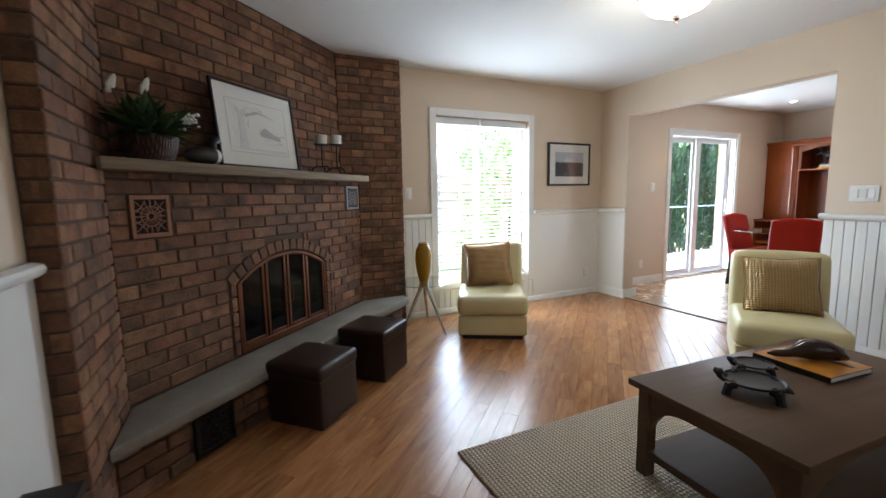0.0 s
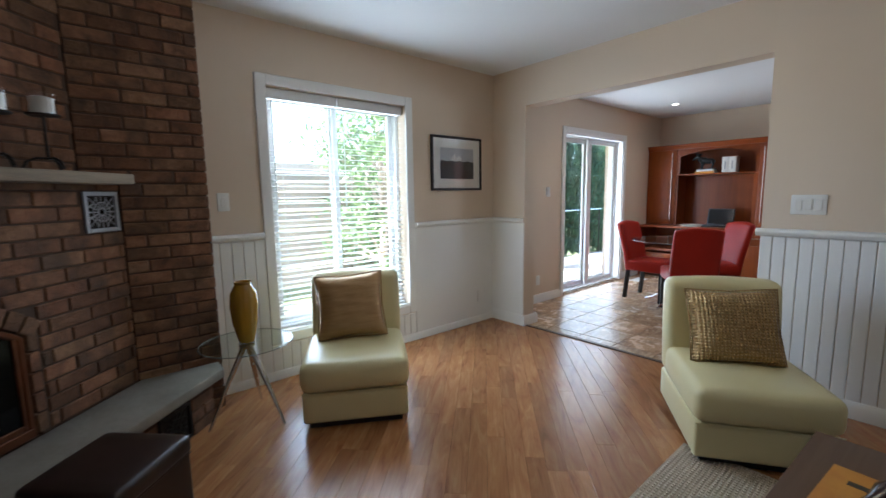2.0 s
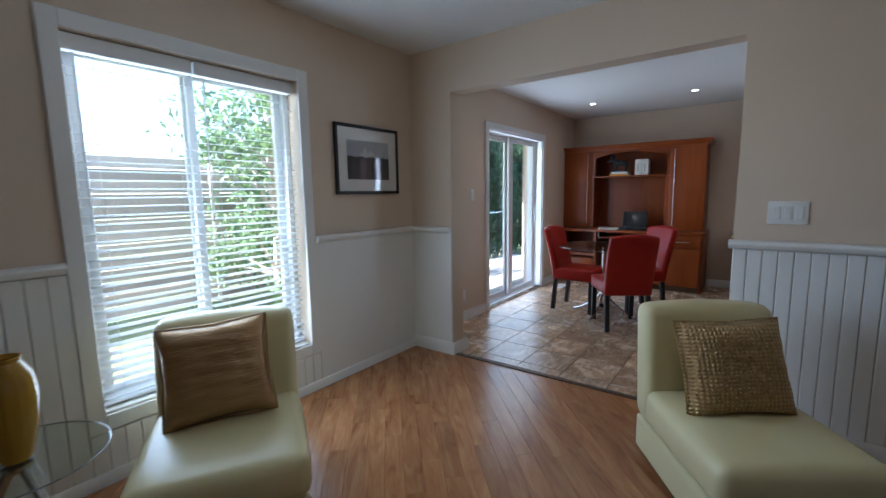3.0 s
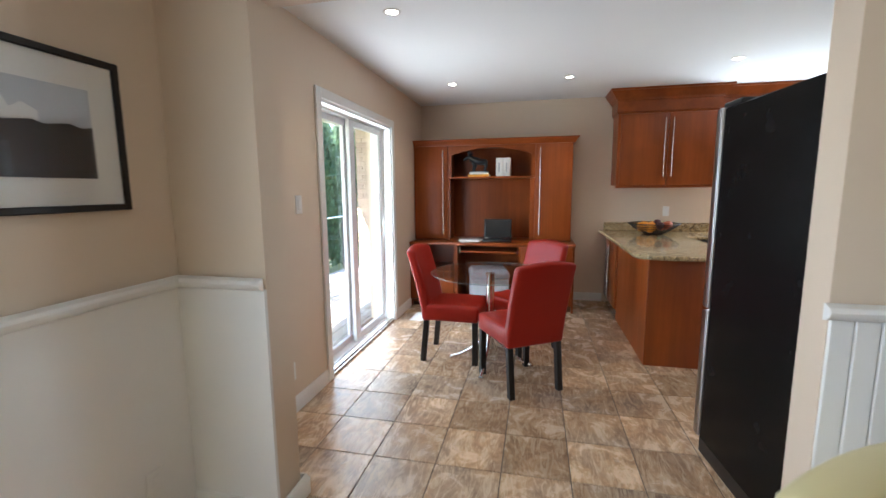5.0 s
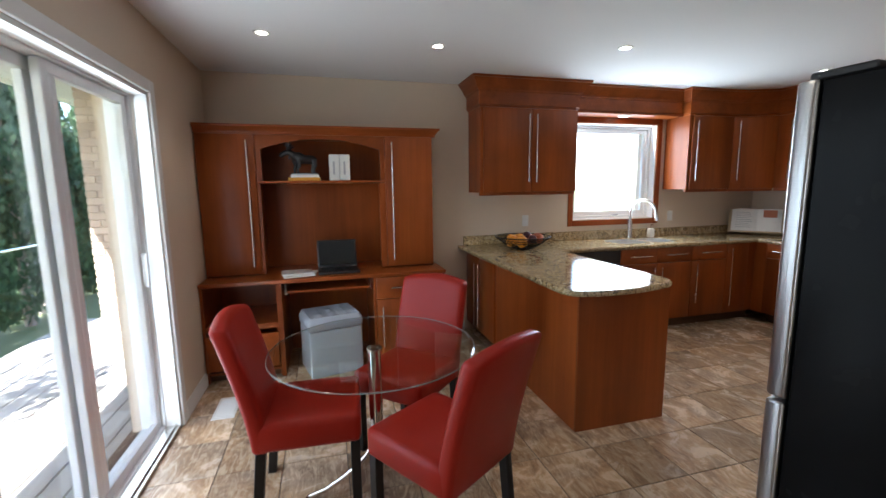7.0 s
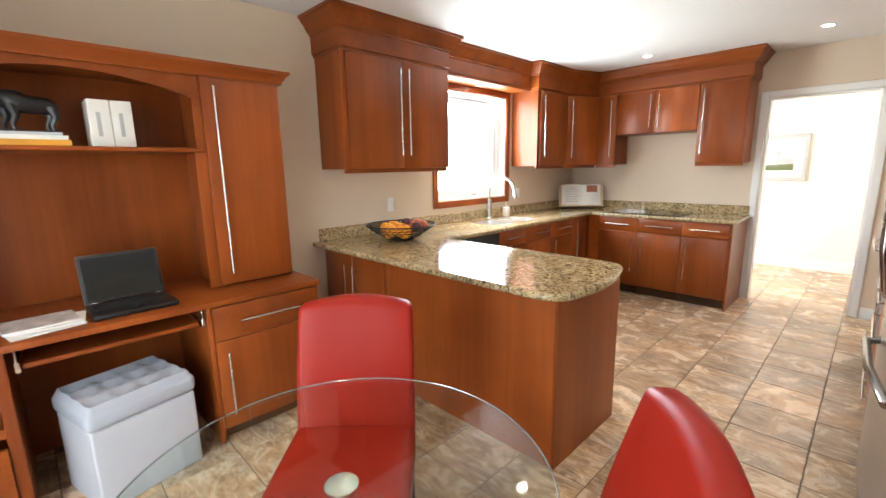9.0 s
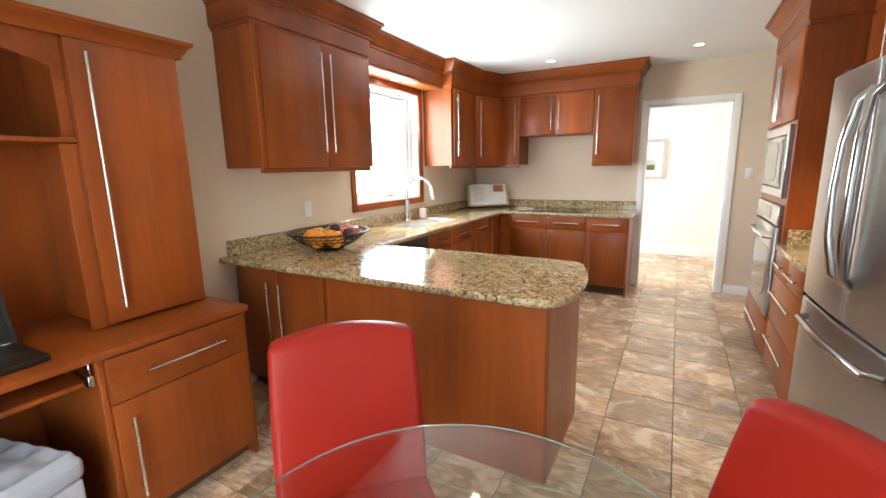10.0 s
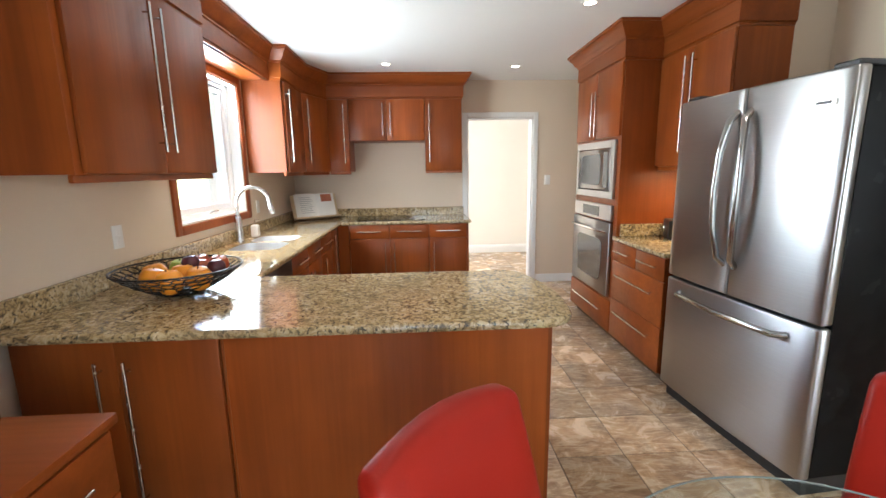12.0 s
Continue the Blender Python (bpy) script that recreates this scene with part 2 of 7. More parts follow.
def glass(name, tint=(1, 1, 1), rough=0.0):
    """A thin clear sheet: see-through, glossier at a glance."""
    k = Nodes(name)
    lw = k.n("ShaderNodeLayerWeight")
    power = k.n("ShaderNodeMath", operation="POWER")
    k.link(lw.outputs["Facing"], power.inputs[0])
    power.inputs[1].default_value = 5.0
    clear, gloss, mixer = k.n("ShaderNodeBsdfTransparent"), k.n("ShaderNodeBsdfGlossy"), k.n("ShaderNodeMixShader")
    clear.inputs["Color"].default_value = (*tint, 1)
    gloss.inputs["Roughness"].default_value = rough
    k.link(k.span(power.outputs[0], 0.035, 0.9), mixer.inputs[0])
    k.link(clear.outputs[0], mixer.inputs[1])
    k.link(gloss.outputs[0], mixer.inputs[2])
    k.link(mixer.outputs[0], k.t.nodes["Material Output"].inputs["Surface"])
    return k.m


def leaf(name, c1, c2):
    k = Nodes(name)
    v = k.coords((1, 1, 1))
    col = k.mix(k.noise(v, 6, 3), c1, c2)
    col = k.vary(col, 0.6, 1.35, island=True)
    k.done(col, 0.5)
    thin, mixer = k.n("ShaderNodeBsdfTranslucent"), k.n("ShaderNodeMixShader")
    k.link(col, thin.inputs["Color"])
    mixer.inputs[0].default_value = 0.45
    k.link(k.b.outputs[0], mixer.inputs[1])
    k.link(thin.outputs[0], mixer.inputs[2])
    k.link(mixer.outputs[0], k.t.nodes["Material Output"].inputs["Surface"])
    return k.m


def glow(name, color, strength):
    k = Nodes(name)
    k.b.inputs["Emission Color"].default_value = (*color, 1)
    k.b.inputs["Emission Strength"].default_value = strength
    return k.done(color, 0.4)


def turned_metal():
    """Aluminium with the fine rings that a lathe leaves."""
    k = Nodes("turned_aluminium")
    rings = k.n("ShaderNodeTexWave", wave_type="RINGS", rings_direction="Z")
    rings.inputs["Scale"].default_value, rings.inputs["Distortion"].default_value = 90, 0.4
    k.link(k.n("ShaderNodeTexCoord").outputs["Object"], rings.inputs["Vector"])
    k.link(k.n("ShaderNodeTangent", direction_type="RADIAL", axis="Z").outputs[0], k.b.inputs["Tangent"])
    return k.done((0.66, 0.65, 0.63), 0.26, 1.0, rings.outputs["Fac"], 0.15, 0.001, Anisotropic=0.9)


TURNED = turned_metal()
STEEL, OAK, SLATE, GRANITE, BRICK = steel(), floor_oak(), slate_tile(), granite(), brick_clay()
# tan brick with strong sunlight put into its colour, for the shaded porch column
SUNLITBRICK = simple("sunlit_tan_brick", (0.62, 0.50, 0.40), (0.50, 0.39, 0.30), 6, 0.85, bump=0.5, dist=0.006, vary=(0.85, 1.12))
MORTAR = simple("brown_mortar", (0.105, 0.062, 0.04), (0.065, 0.04, 0.027), 9, 0.95, bump=0.4, own=False)
GROUT = simple("brown_grout", (0.15, 0.115, 0.085), (0.10, 0.078, 0.06), 6, 0.9, own=False)
MANTEL = simple("weathered_mantel_timber", (0.36, 0.28, 0.185), (0.17, 0.135, 0.095), 5, 0.8, stretch=(1, 7, 9), bump=0.5, dist=0.006)
STONE = simple("grey_flagstone", (0.31, 0.285, 0.24), (0.19, 0.17, 0.14), 5, 0.75, bump=0.4, dist=0.006, own=False)
COPPER = simple("antique_copper", (0.24, 0.095, 0.045), (0.13, 0.055, 0.03), 12, 0.45, 0.85, bump=0.1)
SOOT = simple("sooty_firebox", (0.012, 0.011, 0.010), (0.02, 0.018, 0.016), 8, 0.9)
DARKGLASS = simple("smoked_glass", (0.008, 0.009, 0.010), (0.010, 0.011, 0.012), 3, 0.06)
GOLD = weave("gold_woven_cushion", (0.68, 0.48, 0.22), (0.38, 0.245, 0.095), 18, 0.33, 0.5, 1.0, 0.010, "Z")
BRONZE = simple("bronze_satin_cushion", (0.48, 0.31, 0.14), (0.32, 0.19, 0.08), 7, 0.36, 0.45, stretch=(1, 1, 9), bump=0.5, dist=0.006, fine=3)
JUTE = weave("jute_rug", (0.74, 0.63, 0.47), (0.46, 0.37, 0.26), 16, 0.95, 0.0, 1.0, 0.014)
GREYCLOTH = weave("grey_linen", (0.44, 0.46, 0.50), (0.36, 0.38, 0.42), 130, 0.9, 0.0, 0.3, 0.002)
GREYPANEL = simple("pale_grey_fabric", (0.46, 0.475, 0.50), (0.42, 0.435, 0.46), 4, 0.85, bump=0.15, fine=60)
AMBER = simple("mustard_ceramic", (0.42, 0.24, 0.02), (0.33, 0.18, 0.015), 9, 0.15)
PAPER = simple("white_paper", (0.76, 0.75, 0.71), (0.70, 0.68, 0.63), 6, 0.8)
MATBOARD = simple("off_white_mat", (0.74, 0.73, 0.69), (0.71, 0.70, 0.66), 6, 0.85)
GLASS, TABLEGLASS = glass("clear_glass"), glass("table_glass", (0.93, 0.975, 0.96))
GLASSEDGE = simple("green_glass_edge", (0.17, 0.20, 0.19), (0.24, 0.27, 0.26), 9, 0.05)
BULB = glow("lit_bulb", (1.0, 0.88, 0.68), 4.0)
BOWLGLASS = glow("lit_alabaster_glass", (1.0, 0.86, 0.62), 0.55)
GREEN = leaf("green_leaves", (0.06, 0.11, 0.035), (0.03, 0.06, 0.02))
CEDAR = leaf("cedar_foliage", (0.12, 0.19, 0.10), (0.07, 0.12, 0.06))
SHRUB = leaf("light_shrub_foliage", (0.24, 0.32, 0.14), (0.15, 0.22, 0.09))


# ---- mesh tools ----


def add_box(bm, lo, hi, bevel=0.0, seg=1, m=None):
    """A box between two corners, with its edges rounded, put into bm."""
    got = bmesh.ops.create_cube(bm, size=1.0)["verts"]
    c = [(a + b) / 2 for a, b in zip(lo, hi)]
    s = [abs(b - a) for a, b in zip(lo, hi)]
    for v in got:
        v.co = Vector((c[0] + v.co.x * s[0], c[1] + v.co.y * s[1], c[2] + v.co.z * s[2]))
    faces = {f for v in got for f in v.link_faces}
    if bevel:
        edges = list({e for v in got for e in v.link_edges})
        res = bmesh.ops.bevel(bm, geom=edges, offset=min(bevel, min(s) * 0.49), segments=seg, profile=0.5, affect="EDGES")
        faces = set(res["faces"]) | {f for f in faces if f.is_valid}
        got = list({v for f in faces for v in f.verts})
    if m is not None:
        for v in got:
            v.co = m @ v.co
    return got


def box(lo, hi, bevel=0.0, seg=1, m=None):
    bm = bmesh.new()
    add_box(bm, lo, hi, bevel, seg, m)
    return bm


def boxes(*items, bevel=0.0, seg=1):
    bm = bmesh.new()
    for lo, hi in items:
        add_box(bm, lo, hi, bevel, seg)
    return bm


def prism(points, z0, z1, bevel=0.0):
    """An upright prism on a footprint."""
    bm = bmesh.new()
    low = [bm.verts.new((x, y, z0)) for x, y in points]
    top = [bm.verts.new((x, y, z1)) for x, y in points]
    bm.faces.new(low[::-1])
    bm.faces.new(top)
    for i in range(len(points)):
        j = (i + 1) % len(points)
        bm.faces.new((low[i], low[j], top[j], top[i]))
    bmesh.ops.recalc_face_normals(bm, faces=bm.faces)
    if bevel:
        bmesh.ops.bevel(bm, geom=list(bm.edges), offset=bevel, segments=2, profile=0.5, affect="EDGES")
    return bm


def lathe(profile, steps=32, bm=None, m=None):
    """A turned shape from (radius, height) pairs."""
    bm = bm or bmesh.new()
    rings = []
    for r, z in profile:
        if r < 1e-5:
            rings.append([bm.verts.new((0, 0, z))])
        else:
            rings.append([bm.verts.new((r * math.cos(2 * math.pi * i / steps), r * math.sin(2 * math.pi * i / steps), z)) for i in range(steps)])
    for a, b in zip(rings, rings[1:]):
        for i in range(steps):
            j = (i + 1) % steps
            q = [a[i % len(a)], a[j % len(a)], b[j % len(b)], b[i % len(b)]]
            q = list(dict.fromkeys(q))
            if len(q) > 2:
                bm.faces.new(q)
    for v in [v for r in rings for v in r]:
        if m is not None:
            v.co = m @ v.co
    return bm


def tube(points, radius, steps=10, bm=None, closed=False):
    """A round bar along a line of points; radius is a number or a list."""
    bm = bm or bmesh.new()
    pts = [Vector(p) for p in points]
    rad = radius if isinstance(radius, (list, tuple)) else [radius] * len(pts)
    rings, ref = [], None
    for i, p in enumerate(pts):
        a = pts[i - 1] if i or closed else p
        b = pts[(i + 1) % len(pts)] if i < len(pts) - 1 or closed else p
        d = (b - a).normalized()
        if ref is None:
            ref = d.orthogonal().normalized()
        ref = (ref - d * ref.dot(d)).normalized()
        side = d.cross(ref)
        rings.append([bm.verts.new(p + (ref * math.cos(2 * math.pi * k / steps) + side * math.sin(2 * math.pi * k / steps)) * rad[i]) for k in range(steps)])
    pairs = list(zip(rings, rings[1:])) + ([(rings[-1], rings[0])] if closed else [])
    for a, b in pairs:
        for k in range(steps):
            j = (k + 1) % steps
            bm.faces.new((a[k], a[j], b[j], b[k]))
    if not closed:
        bm.faces.new(rings[0][::-1])
        bm.faces.new(rings[-1])
    return bm


def sweep(profile, path, bm=None):
    """A moulding: a profile of (out, up) pairs carried along a level line of (x, y) points with mitred corners; out is to the right of the way."""
    bm = bm or bmesh.new()
    pts = [Vector(p) for p in path]
    rows = []
    for i, p in enumerate(pts):
        d0 = (pts[i] - pts[i - 1]).normalized() if i else None
        d1 = (pts[i + 1] - pts[i]).normalized() if i < len(pts) - 1 else None
        d0, d1 = d0 or d1, d1 or d0
        n0, n1 = Vector((d0.y, -d0.x)), Vector((d1.y, -d1.x))
        mit = (n0 + n1) / (1 + n0.dot(n1))
        rows.append([bm.verts.new((p.x + mit.x * o, p.y + mit.y * o, u)) for o, u in profile])
    k = len(profile)
    for a, b in zip(rows, rows[1:]):
        for i in range(k):
            j = (i + 1) % k
            bm.faces.new((a[i], a[j], b[j], b[i]))
    bm.faces.new(rows[0])
    bm.faces.new(rows[-1][::-1])
    bmesh.ops.recalc_face_normals(bm, faces=bm.faces)
    return bm


def mesh_of(bm, name, material, smooth=False):
    me = bpy.data.meshes.new(name)
    bmesh.ops.recalc_face_normals(bm, faces=bm.faces)
    bm.to_mesh(me)
    bm.free()
    me.materials.append(material)
    if smooth:
        me.shade_smooth()
        me.set_sharp_from_angle(angle=radians(40))
    return me


def thing(name, label, category, m=None, group="", kind=""):
    ob = new(name)
    ob.empty_display_size = 0.1
    if m is not None:
        ob.matrix_world = m
    return tagged(ob, label, category, group, kind)


def part(name, bm, material, parent, label="", smooth=True, m=None):
    ob = new(name, mesh_of(bm, name, material, smooth))
    ob.parent = parent
    if m is not None:
        ob.matrix_basis = m
    return tagged(ob, label)


def solid(name, bm, material, label, category, kind="", group="", m=None, smooth=True):
    """A thing of one mesh."""
    ob = new(name, mesh_of(bm, name, material, smooth))
    if m is not None:
        ob.matrix_world = m
    return tagged(ob, label, category, group, kind)


def structure(name, bm, material, label, category, smooth=False):
    return solid(name, bm, material, label, category, "structure", smooth=smooth)


# ---- plan ----
H = 2.46
YN = 4.24          # north wall of the living room
YK = 4.27          # north wall of the kitchen
XE = 8.2           # east wall of the kitchen
YS = -1.78         # south wall of the kitchen
XW = -0.51         # west wall of the living room
YB = -2.1          # rear wall of the living room
WIN = (1.93, 3.07, 0.33, 2.04)      # living room window opening: x0 x1 z0 z1
SLD = (5.50, 6.97, 0.0, 2.03)       # sliding door opening
KWIN = (-0.31, 0.74, 1.10, 2.14)    # kitchen window opening: y0 y1 z0 z1
DOOR = (5.32, 6.12, 2.035)           # doorway to the hall: x0 x1 z1
FIRE0, FIRE1 = (-0.42, 2.58), (1.08, 4.06)   # ends of the diagonal chimney face


def wall_with_hole(axis, face, back, a0, a1, hole, z1=H):
    """A wall along an axis with one opening (a0, a1, z0, z1)."""
    h0, h1, hz0, hz1 = hole
    cells = [(a0, h0, 0, z1), (h1, a1, 0, z1), (h0, h1, hz1, z1)] + ([(h0, h1, 0, hz0)] if hz0 > 0.001 else [])
    bm = bmesh.new()
    for u0, u1, w0, w1 in cells:
        lo, hi = ((u0, face, w0), (u1, back, w1)) if axis == "x" else ((face, u0, w0), (back, u1, w1))
        add_box(bm, lo, hi)
    bmesh.ops.remove_doubles(bm, verts=bm.verts, dist=1e-5)
    return bm


structure("wall_north", wall_with_hole("x", YN, YN + 0.3, XW - 0.2, 4.2, (WIN[0], WIN[1], WIN[2], WIN[3])), WALL, "beige painted wall with a tall window", "wall")
structure("wall_kitchen_north", wall_with_hole("x", YK, YK + 0.27, 4.2, XE + 0.3, (SLD[0], SLD[1], 0, SLD[3])), WALL, "beige painted wall with a sliding glass door", "wall")
structure("wall_east", wall_with_hole("y", XE, XE + 0.3, YS - 0.2, YK, KWIN), WALL, "beige painted kitchen wall with a window", "wall")
structure("wall_south", wall_with_hole("x", YS, YS - 0.13, 4.2, XE, (DOOR[0], DOOR[1], 0, DOOR[2])), WALL, "beige painted wall with an open doorway", "wall")
structure("wall_west", box((XW - 0.2, YB - 0.2, 0), (XW, YN, H)), WALL, "beige painted wall beside the fireplace", "wall")
structure("wall_rear", box((XW, YB - 0.2, 0), (4.2, YB, H)), WALL, "beige painted wall behind the sofa side", "wall")
# partition between the rooms: solid part, stub and header over the wide opening
PA, PB = (4.14, 1.95), (4.165, 3.83)


def px_at(y):
    return 4.14 + (y - 1.95) * (0.025 / 1.88)


structure("wall_partition", prism([(px_at(YB), YB), PA, (4.27, 1.95), (4.27, YB)], 0, H), WALL, "beige painted partition wall with a light switch", "wall")
structure("wall_stub", prism([PB, (px_at(YN), YN), (4.3, YN), (4.3, YK), (4.32, YK), (4.32, 3.83)], 0, H), WALL, "short beige wall stub beside the wide opening", "wall")
structure("header_beam", prism([PA, PB, (4.32, 3.83), (4.27, 1.95)], 2.11, H), WALL, "beige header over the wide opening", "wall")
structure("wall_kitchen_west", box((4.27, YS, 0), (4.54, 0.935, H)), WALL, "beige wall behind the oven cabinets", "wall")
structure("ceiling", box((XW - 0.2, -5.0, H), (XE + 0.3, YK + 0.3, H + 0.2)), CEIL, "smooth white painted ceiling", "ceiling")
structure("wall_hall_far", box((4.0, -3.98, 0), (9.0, -3.82, H)), HALLWALL, "cream hall wall beyond the doorway", "wall")
structure("wall_hall_west", box((4.4, -3.82, 0), (4.6, YS - 0.13, H)), HALLWALL, "cream hall side wall", "wall")
structure("wall_hall_east", box((8.5, -3.82, 0), (8.7, YS - 0.2, H)), HALLWALL, "cream hall end wall", "wall")

structure("subfloor", box((XW - 0.2, -4.0, -0.2), (XE + 0.3, YK + 0.3, -0.012)), DARKWOOD, "dark subfloor under the finished floors", "floor")


# ---- trim of the rooms ----
def run(name, profile, path, material=TRIM, label="white painted moulding", category="trim"):
    return structure(name, sweep(profile, path), material, label, category, True)


BASE = [(0, 0), (0.016, 0), (0.016, 0.075), (0.010, 0.09), (0.006, 0.1), (0, 0.1)]
LOWBASE = [(0, 0), (0.014, 0), (0.014, 0.05), (0.006, 0.062), (0, 0.062)]
RAIL = [(0, 1.01), (0.014, 1.012), (0.032, 1.025), (0.036, 1.04), (0.03, 1.052), (0.012, 1.058), (0, 1.06)]
run("baseboard_living_north", LOWBASE, [(1.5, YN - 0.012), (4.15, YN - 0.012)], label="low white baseboard under the wainscot")
run("baseboard_stub", BASE, [(4.148, YN), (4.148, 3.816), (4.336, 3.816), (4.336, YK)], label="white baseboard round the wall stub")
run("baseboard_kitchen_north", BASE, [(4.32, YK), (5.42, YK)], label="white baseboard beside the sliding door")
run("baseboard_kitchen_corner", BASE, [(7.05, YK), (7.55, YK)], label="white baseboard beside the desk")
run("baseboard_kitchen_east", BASE, [(XE, 2.36), (XE, 1.98)], label="white baseboard between desk and counter")
run("baseboard_partition", BASE, [(px_at(1.95) - 0.012, 1.95), (px_at(YB) - 0.012, YB)], label="white baseboard under the beadboard")
run("baseboard_south", BASE, [(5.25, YS), (4.54, YS)], label="white baseboard beside the doorway")
run("baseboard_hall", [(0, 0), (0.018, 0), (0.018, 0.11), (0.008, 0.135), (0, 0.14)], [(8.5, -3.82), (4.6, -3.82)], label="tall white hall baseboard")
run("baseboard_west", BASE, [(XW, YB), (XW, 2.0)], label="white baseboard beside the brick pier")
run("chair_rail_north_a", RAIL, [(1.5, YN - 0.012), (1.855, YN - 0.012)], label="white chair rail beside the window")
run("chair_rail_north_b", RAIL, [(3.145, YN - 0.012), (4.155, YN - 0.012), (4.148, 3.83)], label="white chair rail along wall and stub")
run("chair_rail_partition", RAIL, [(px_at(1.97) - 0.012, 1.97), (px_at(YB) - 0.012, YB)], label="white chair rail over the beadboard")
run("chair_rail_west", RAIL, [(XW + 0.012, YB), (XW + 0.012, 2.0)], label="white chair rail beside the brick pier")
run("tile_threshold", [(0, -0.004), (0.028, -0.004), (0.026, 0.008), (0.004, 0.008)], [(4.185, 3.83), (4.185, 1.95)], DARKWOOD, "dark strip between hardwood and tile", "threshold")


def casing(name, axis, at, out, a0, a1, z0, z1, w, material, label, sill=False):
    """A flat frame round an opening, on a wall face; out is the way that it stands proud."""
    parent = tagged(new(name), label, "trim", "", "structure")
    t = 0.018 * out
    rects = [(a0 - w, a0, z0 - (w if sill else 0), z1 + w), (a1, a1 + w, z0 - (w if sill else 0), z1 + w), (a0, a1, z1, z1 + w)]
    if sill:
        rects.append((a0, a1, z0 - w, z0))
    for u0, u1, w0, w1 in rects:
        lo, hi = ((u0, at, w0), (u1, at + t, w1)) if axis == "x" else ((at, u0, w0), (at + t, u1, w1))
        part("casing_board", box([min(p) for p in zip(lo, hi)], [max(p) for p in zip(lo, hi)], 0.004), material, parent)
    return parent


casing("casing_window", "x", YN, -1, *WIN, 0.072, TRIM, "white window casing", True)
casing("casing_slider", "x", YK, -1, *SLD, 0.07, TRIM, "white casing round the sliding door")
casing("casing_kitchen_window", "y", XE, -1, KWIN[0], KWIN[1], KWIN[2], KWIN[3], 0.06, WOOD_V, "cherry wood window casing", True)
casing("casing_doorway", "x", YS, 1, DOOR[0], DOOR[1], 0, DOOR[2], 0.06, TRIM, "white casing of the open doorway")
jamb = tagged(new("jamb_doorway"), "white jamb lining the open doorway", "trim", "", "structure")
for lo, hi in (((DOOR[0], YS - 0.13, 0), (DOOR[0] + 0.018, YS, DOOR[2])), ((DOOR[1] - 0.018, YS - 0.13, 0), (DOOR[1], YS, DOOR[2])), ((DOOR[0], YS - 0.13, DOOR[2] - 0.018), (DOOR[1], YS, DOOR[2]))):
    part("jamb_board", box(lo, hi, 0.002), TRIM, jamb)


def beadboard(name, m, length, height, pitch=0.066, label="white beadboard wainscot", skip=None):
    """Upright boards with rounded edges; local x along the wall, -y out of it."""
    parent = tagged(new(name), label, "wainscot", "", "structure")
    parent.matrix_world = m
    n = max(1, round(length / pitch))
    w = length / n
    me = {}
    for i in range(n):
        x = (i + 0.5) * w
        z0, z1 = 0.0, height
        if skip and skip[0] < x < skip[1]:
            z1 = skip[2]
        if z1 not in me:
            me[z1] = mesh_of(box((-w / 2 + 0.0015, -0.012, z0), (w / 2 - 0.0015, 0, z1), 0.0035), "board", TRIM)
        ob = new("board", me[z1])
        ob.parent, ob.location = parent, (x, 0, 0)
    return parent


beadboard("wainscot_partition", Matrix.Translation((px_at(1.95), 1.95, 0)) @ pose(0, 0, 0, 0, 0, -90 - 0.76), 4.06, 1.01)
beadboard("wainscot_north_a", pose(1.5, YN, 0), 0.36, 1.01)
beadboard("wainscot_under_window", pose(1.86, YN, 0), 1.28, 0.25)
structure("wainscot_north_b", box((3.142, YN - 0.012, 0), (4.155, YN, 1.012)), TRIM, "smooth white painted wainscot panel", "wainscot")
structure("wainscot_stub", prism([(4.148, 3.83), (4.148, YN - 0.012), (4.175, YN - 0.012), (4.166, 3.83)], 0, 1.012), TRIM, "smooth white wainscot on the stub", "wainscot")
structure("wainscot_west", box((XW, YB, 0), (XW + 0.012, 2.0, 1.012)), TRIM, "smooth white wainscot on the side wall", "wainscot")


# ---- windows and sliding door ----
def frame_rect(parent, name, axis, at, depth, a0, a1, z0, z1, w, material, label=""):
    bm = bmesh.new()
    for u0, u1, w0, w1 in ((a0, a0 + w, z0, z1), (a1 - w, a1, z0, z1), (a0 + w, a1 - w, z0, z0 + w), (a0 + w, a1 - w, z1 - w, z1)):
        lo, hi = ((u0, at, w0), (u1, at + depth, w1)) if axis == "x" else ((at, u0, w0), (at + depth, u1, w1))
        add_box(bm, lo, hi, 0.004)
    return part(name, bm, material, parent, label)


def pane(parent, axis, at, a0, a1, z0, z1):
    lo, hi = ((a0, at, z0), (a1, at + 0.005, z1)) if axis == "x" else ((at, a0, z0), (at + 0.005, a1, z1))
    ob = part("pane", box(lo, hi), GLASS, parent, smooth=False)
    ob.visible_shadow = False
    return ob


window = tagged(new("window_1"), "tall white vinyl sliding window", "window", "", "structure")
frame_rect(window, "window_frame", "x", YN + 0.10, 0.08, WIN[0], WIN[1], WIN[2], WIN[3], 0.035, VINYL)
mid = 2.47
frame_rect(window, "sash", "x", YN + 0.11, 0.03, WIN[0] + 0.035, mid + 0.03, WIN[2] + 0.035, WIN[3] - 0.035, 0.04, VINYL)
frame_rect(window, "sash", "x", YN + 0.145, 0.03, mid - 0.02, WIN[1] - 0.035, WIN[2] + 0.035, WIN[3] - 0.035, 0.04, VINYL)
pane(window, "x", YN + 0.122, WIN[0] + 0.075, mid - 0.01, WIN[2] + 0.075, WIN[3] - 0.075)
pane(window, "x", YN + 0.158, mid + 0.02, WIN[1] - 0.075, WIN[2] + 0.075, WIN[3] - 0.075)
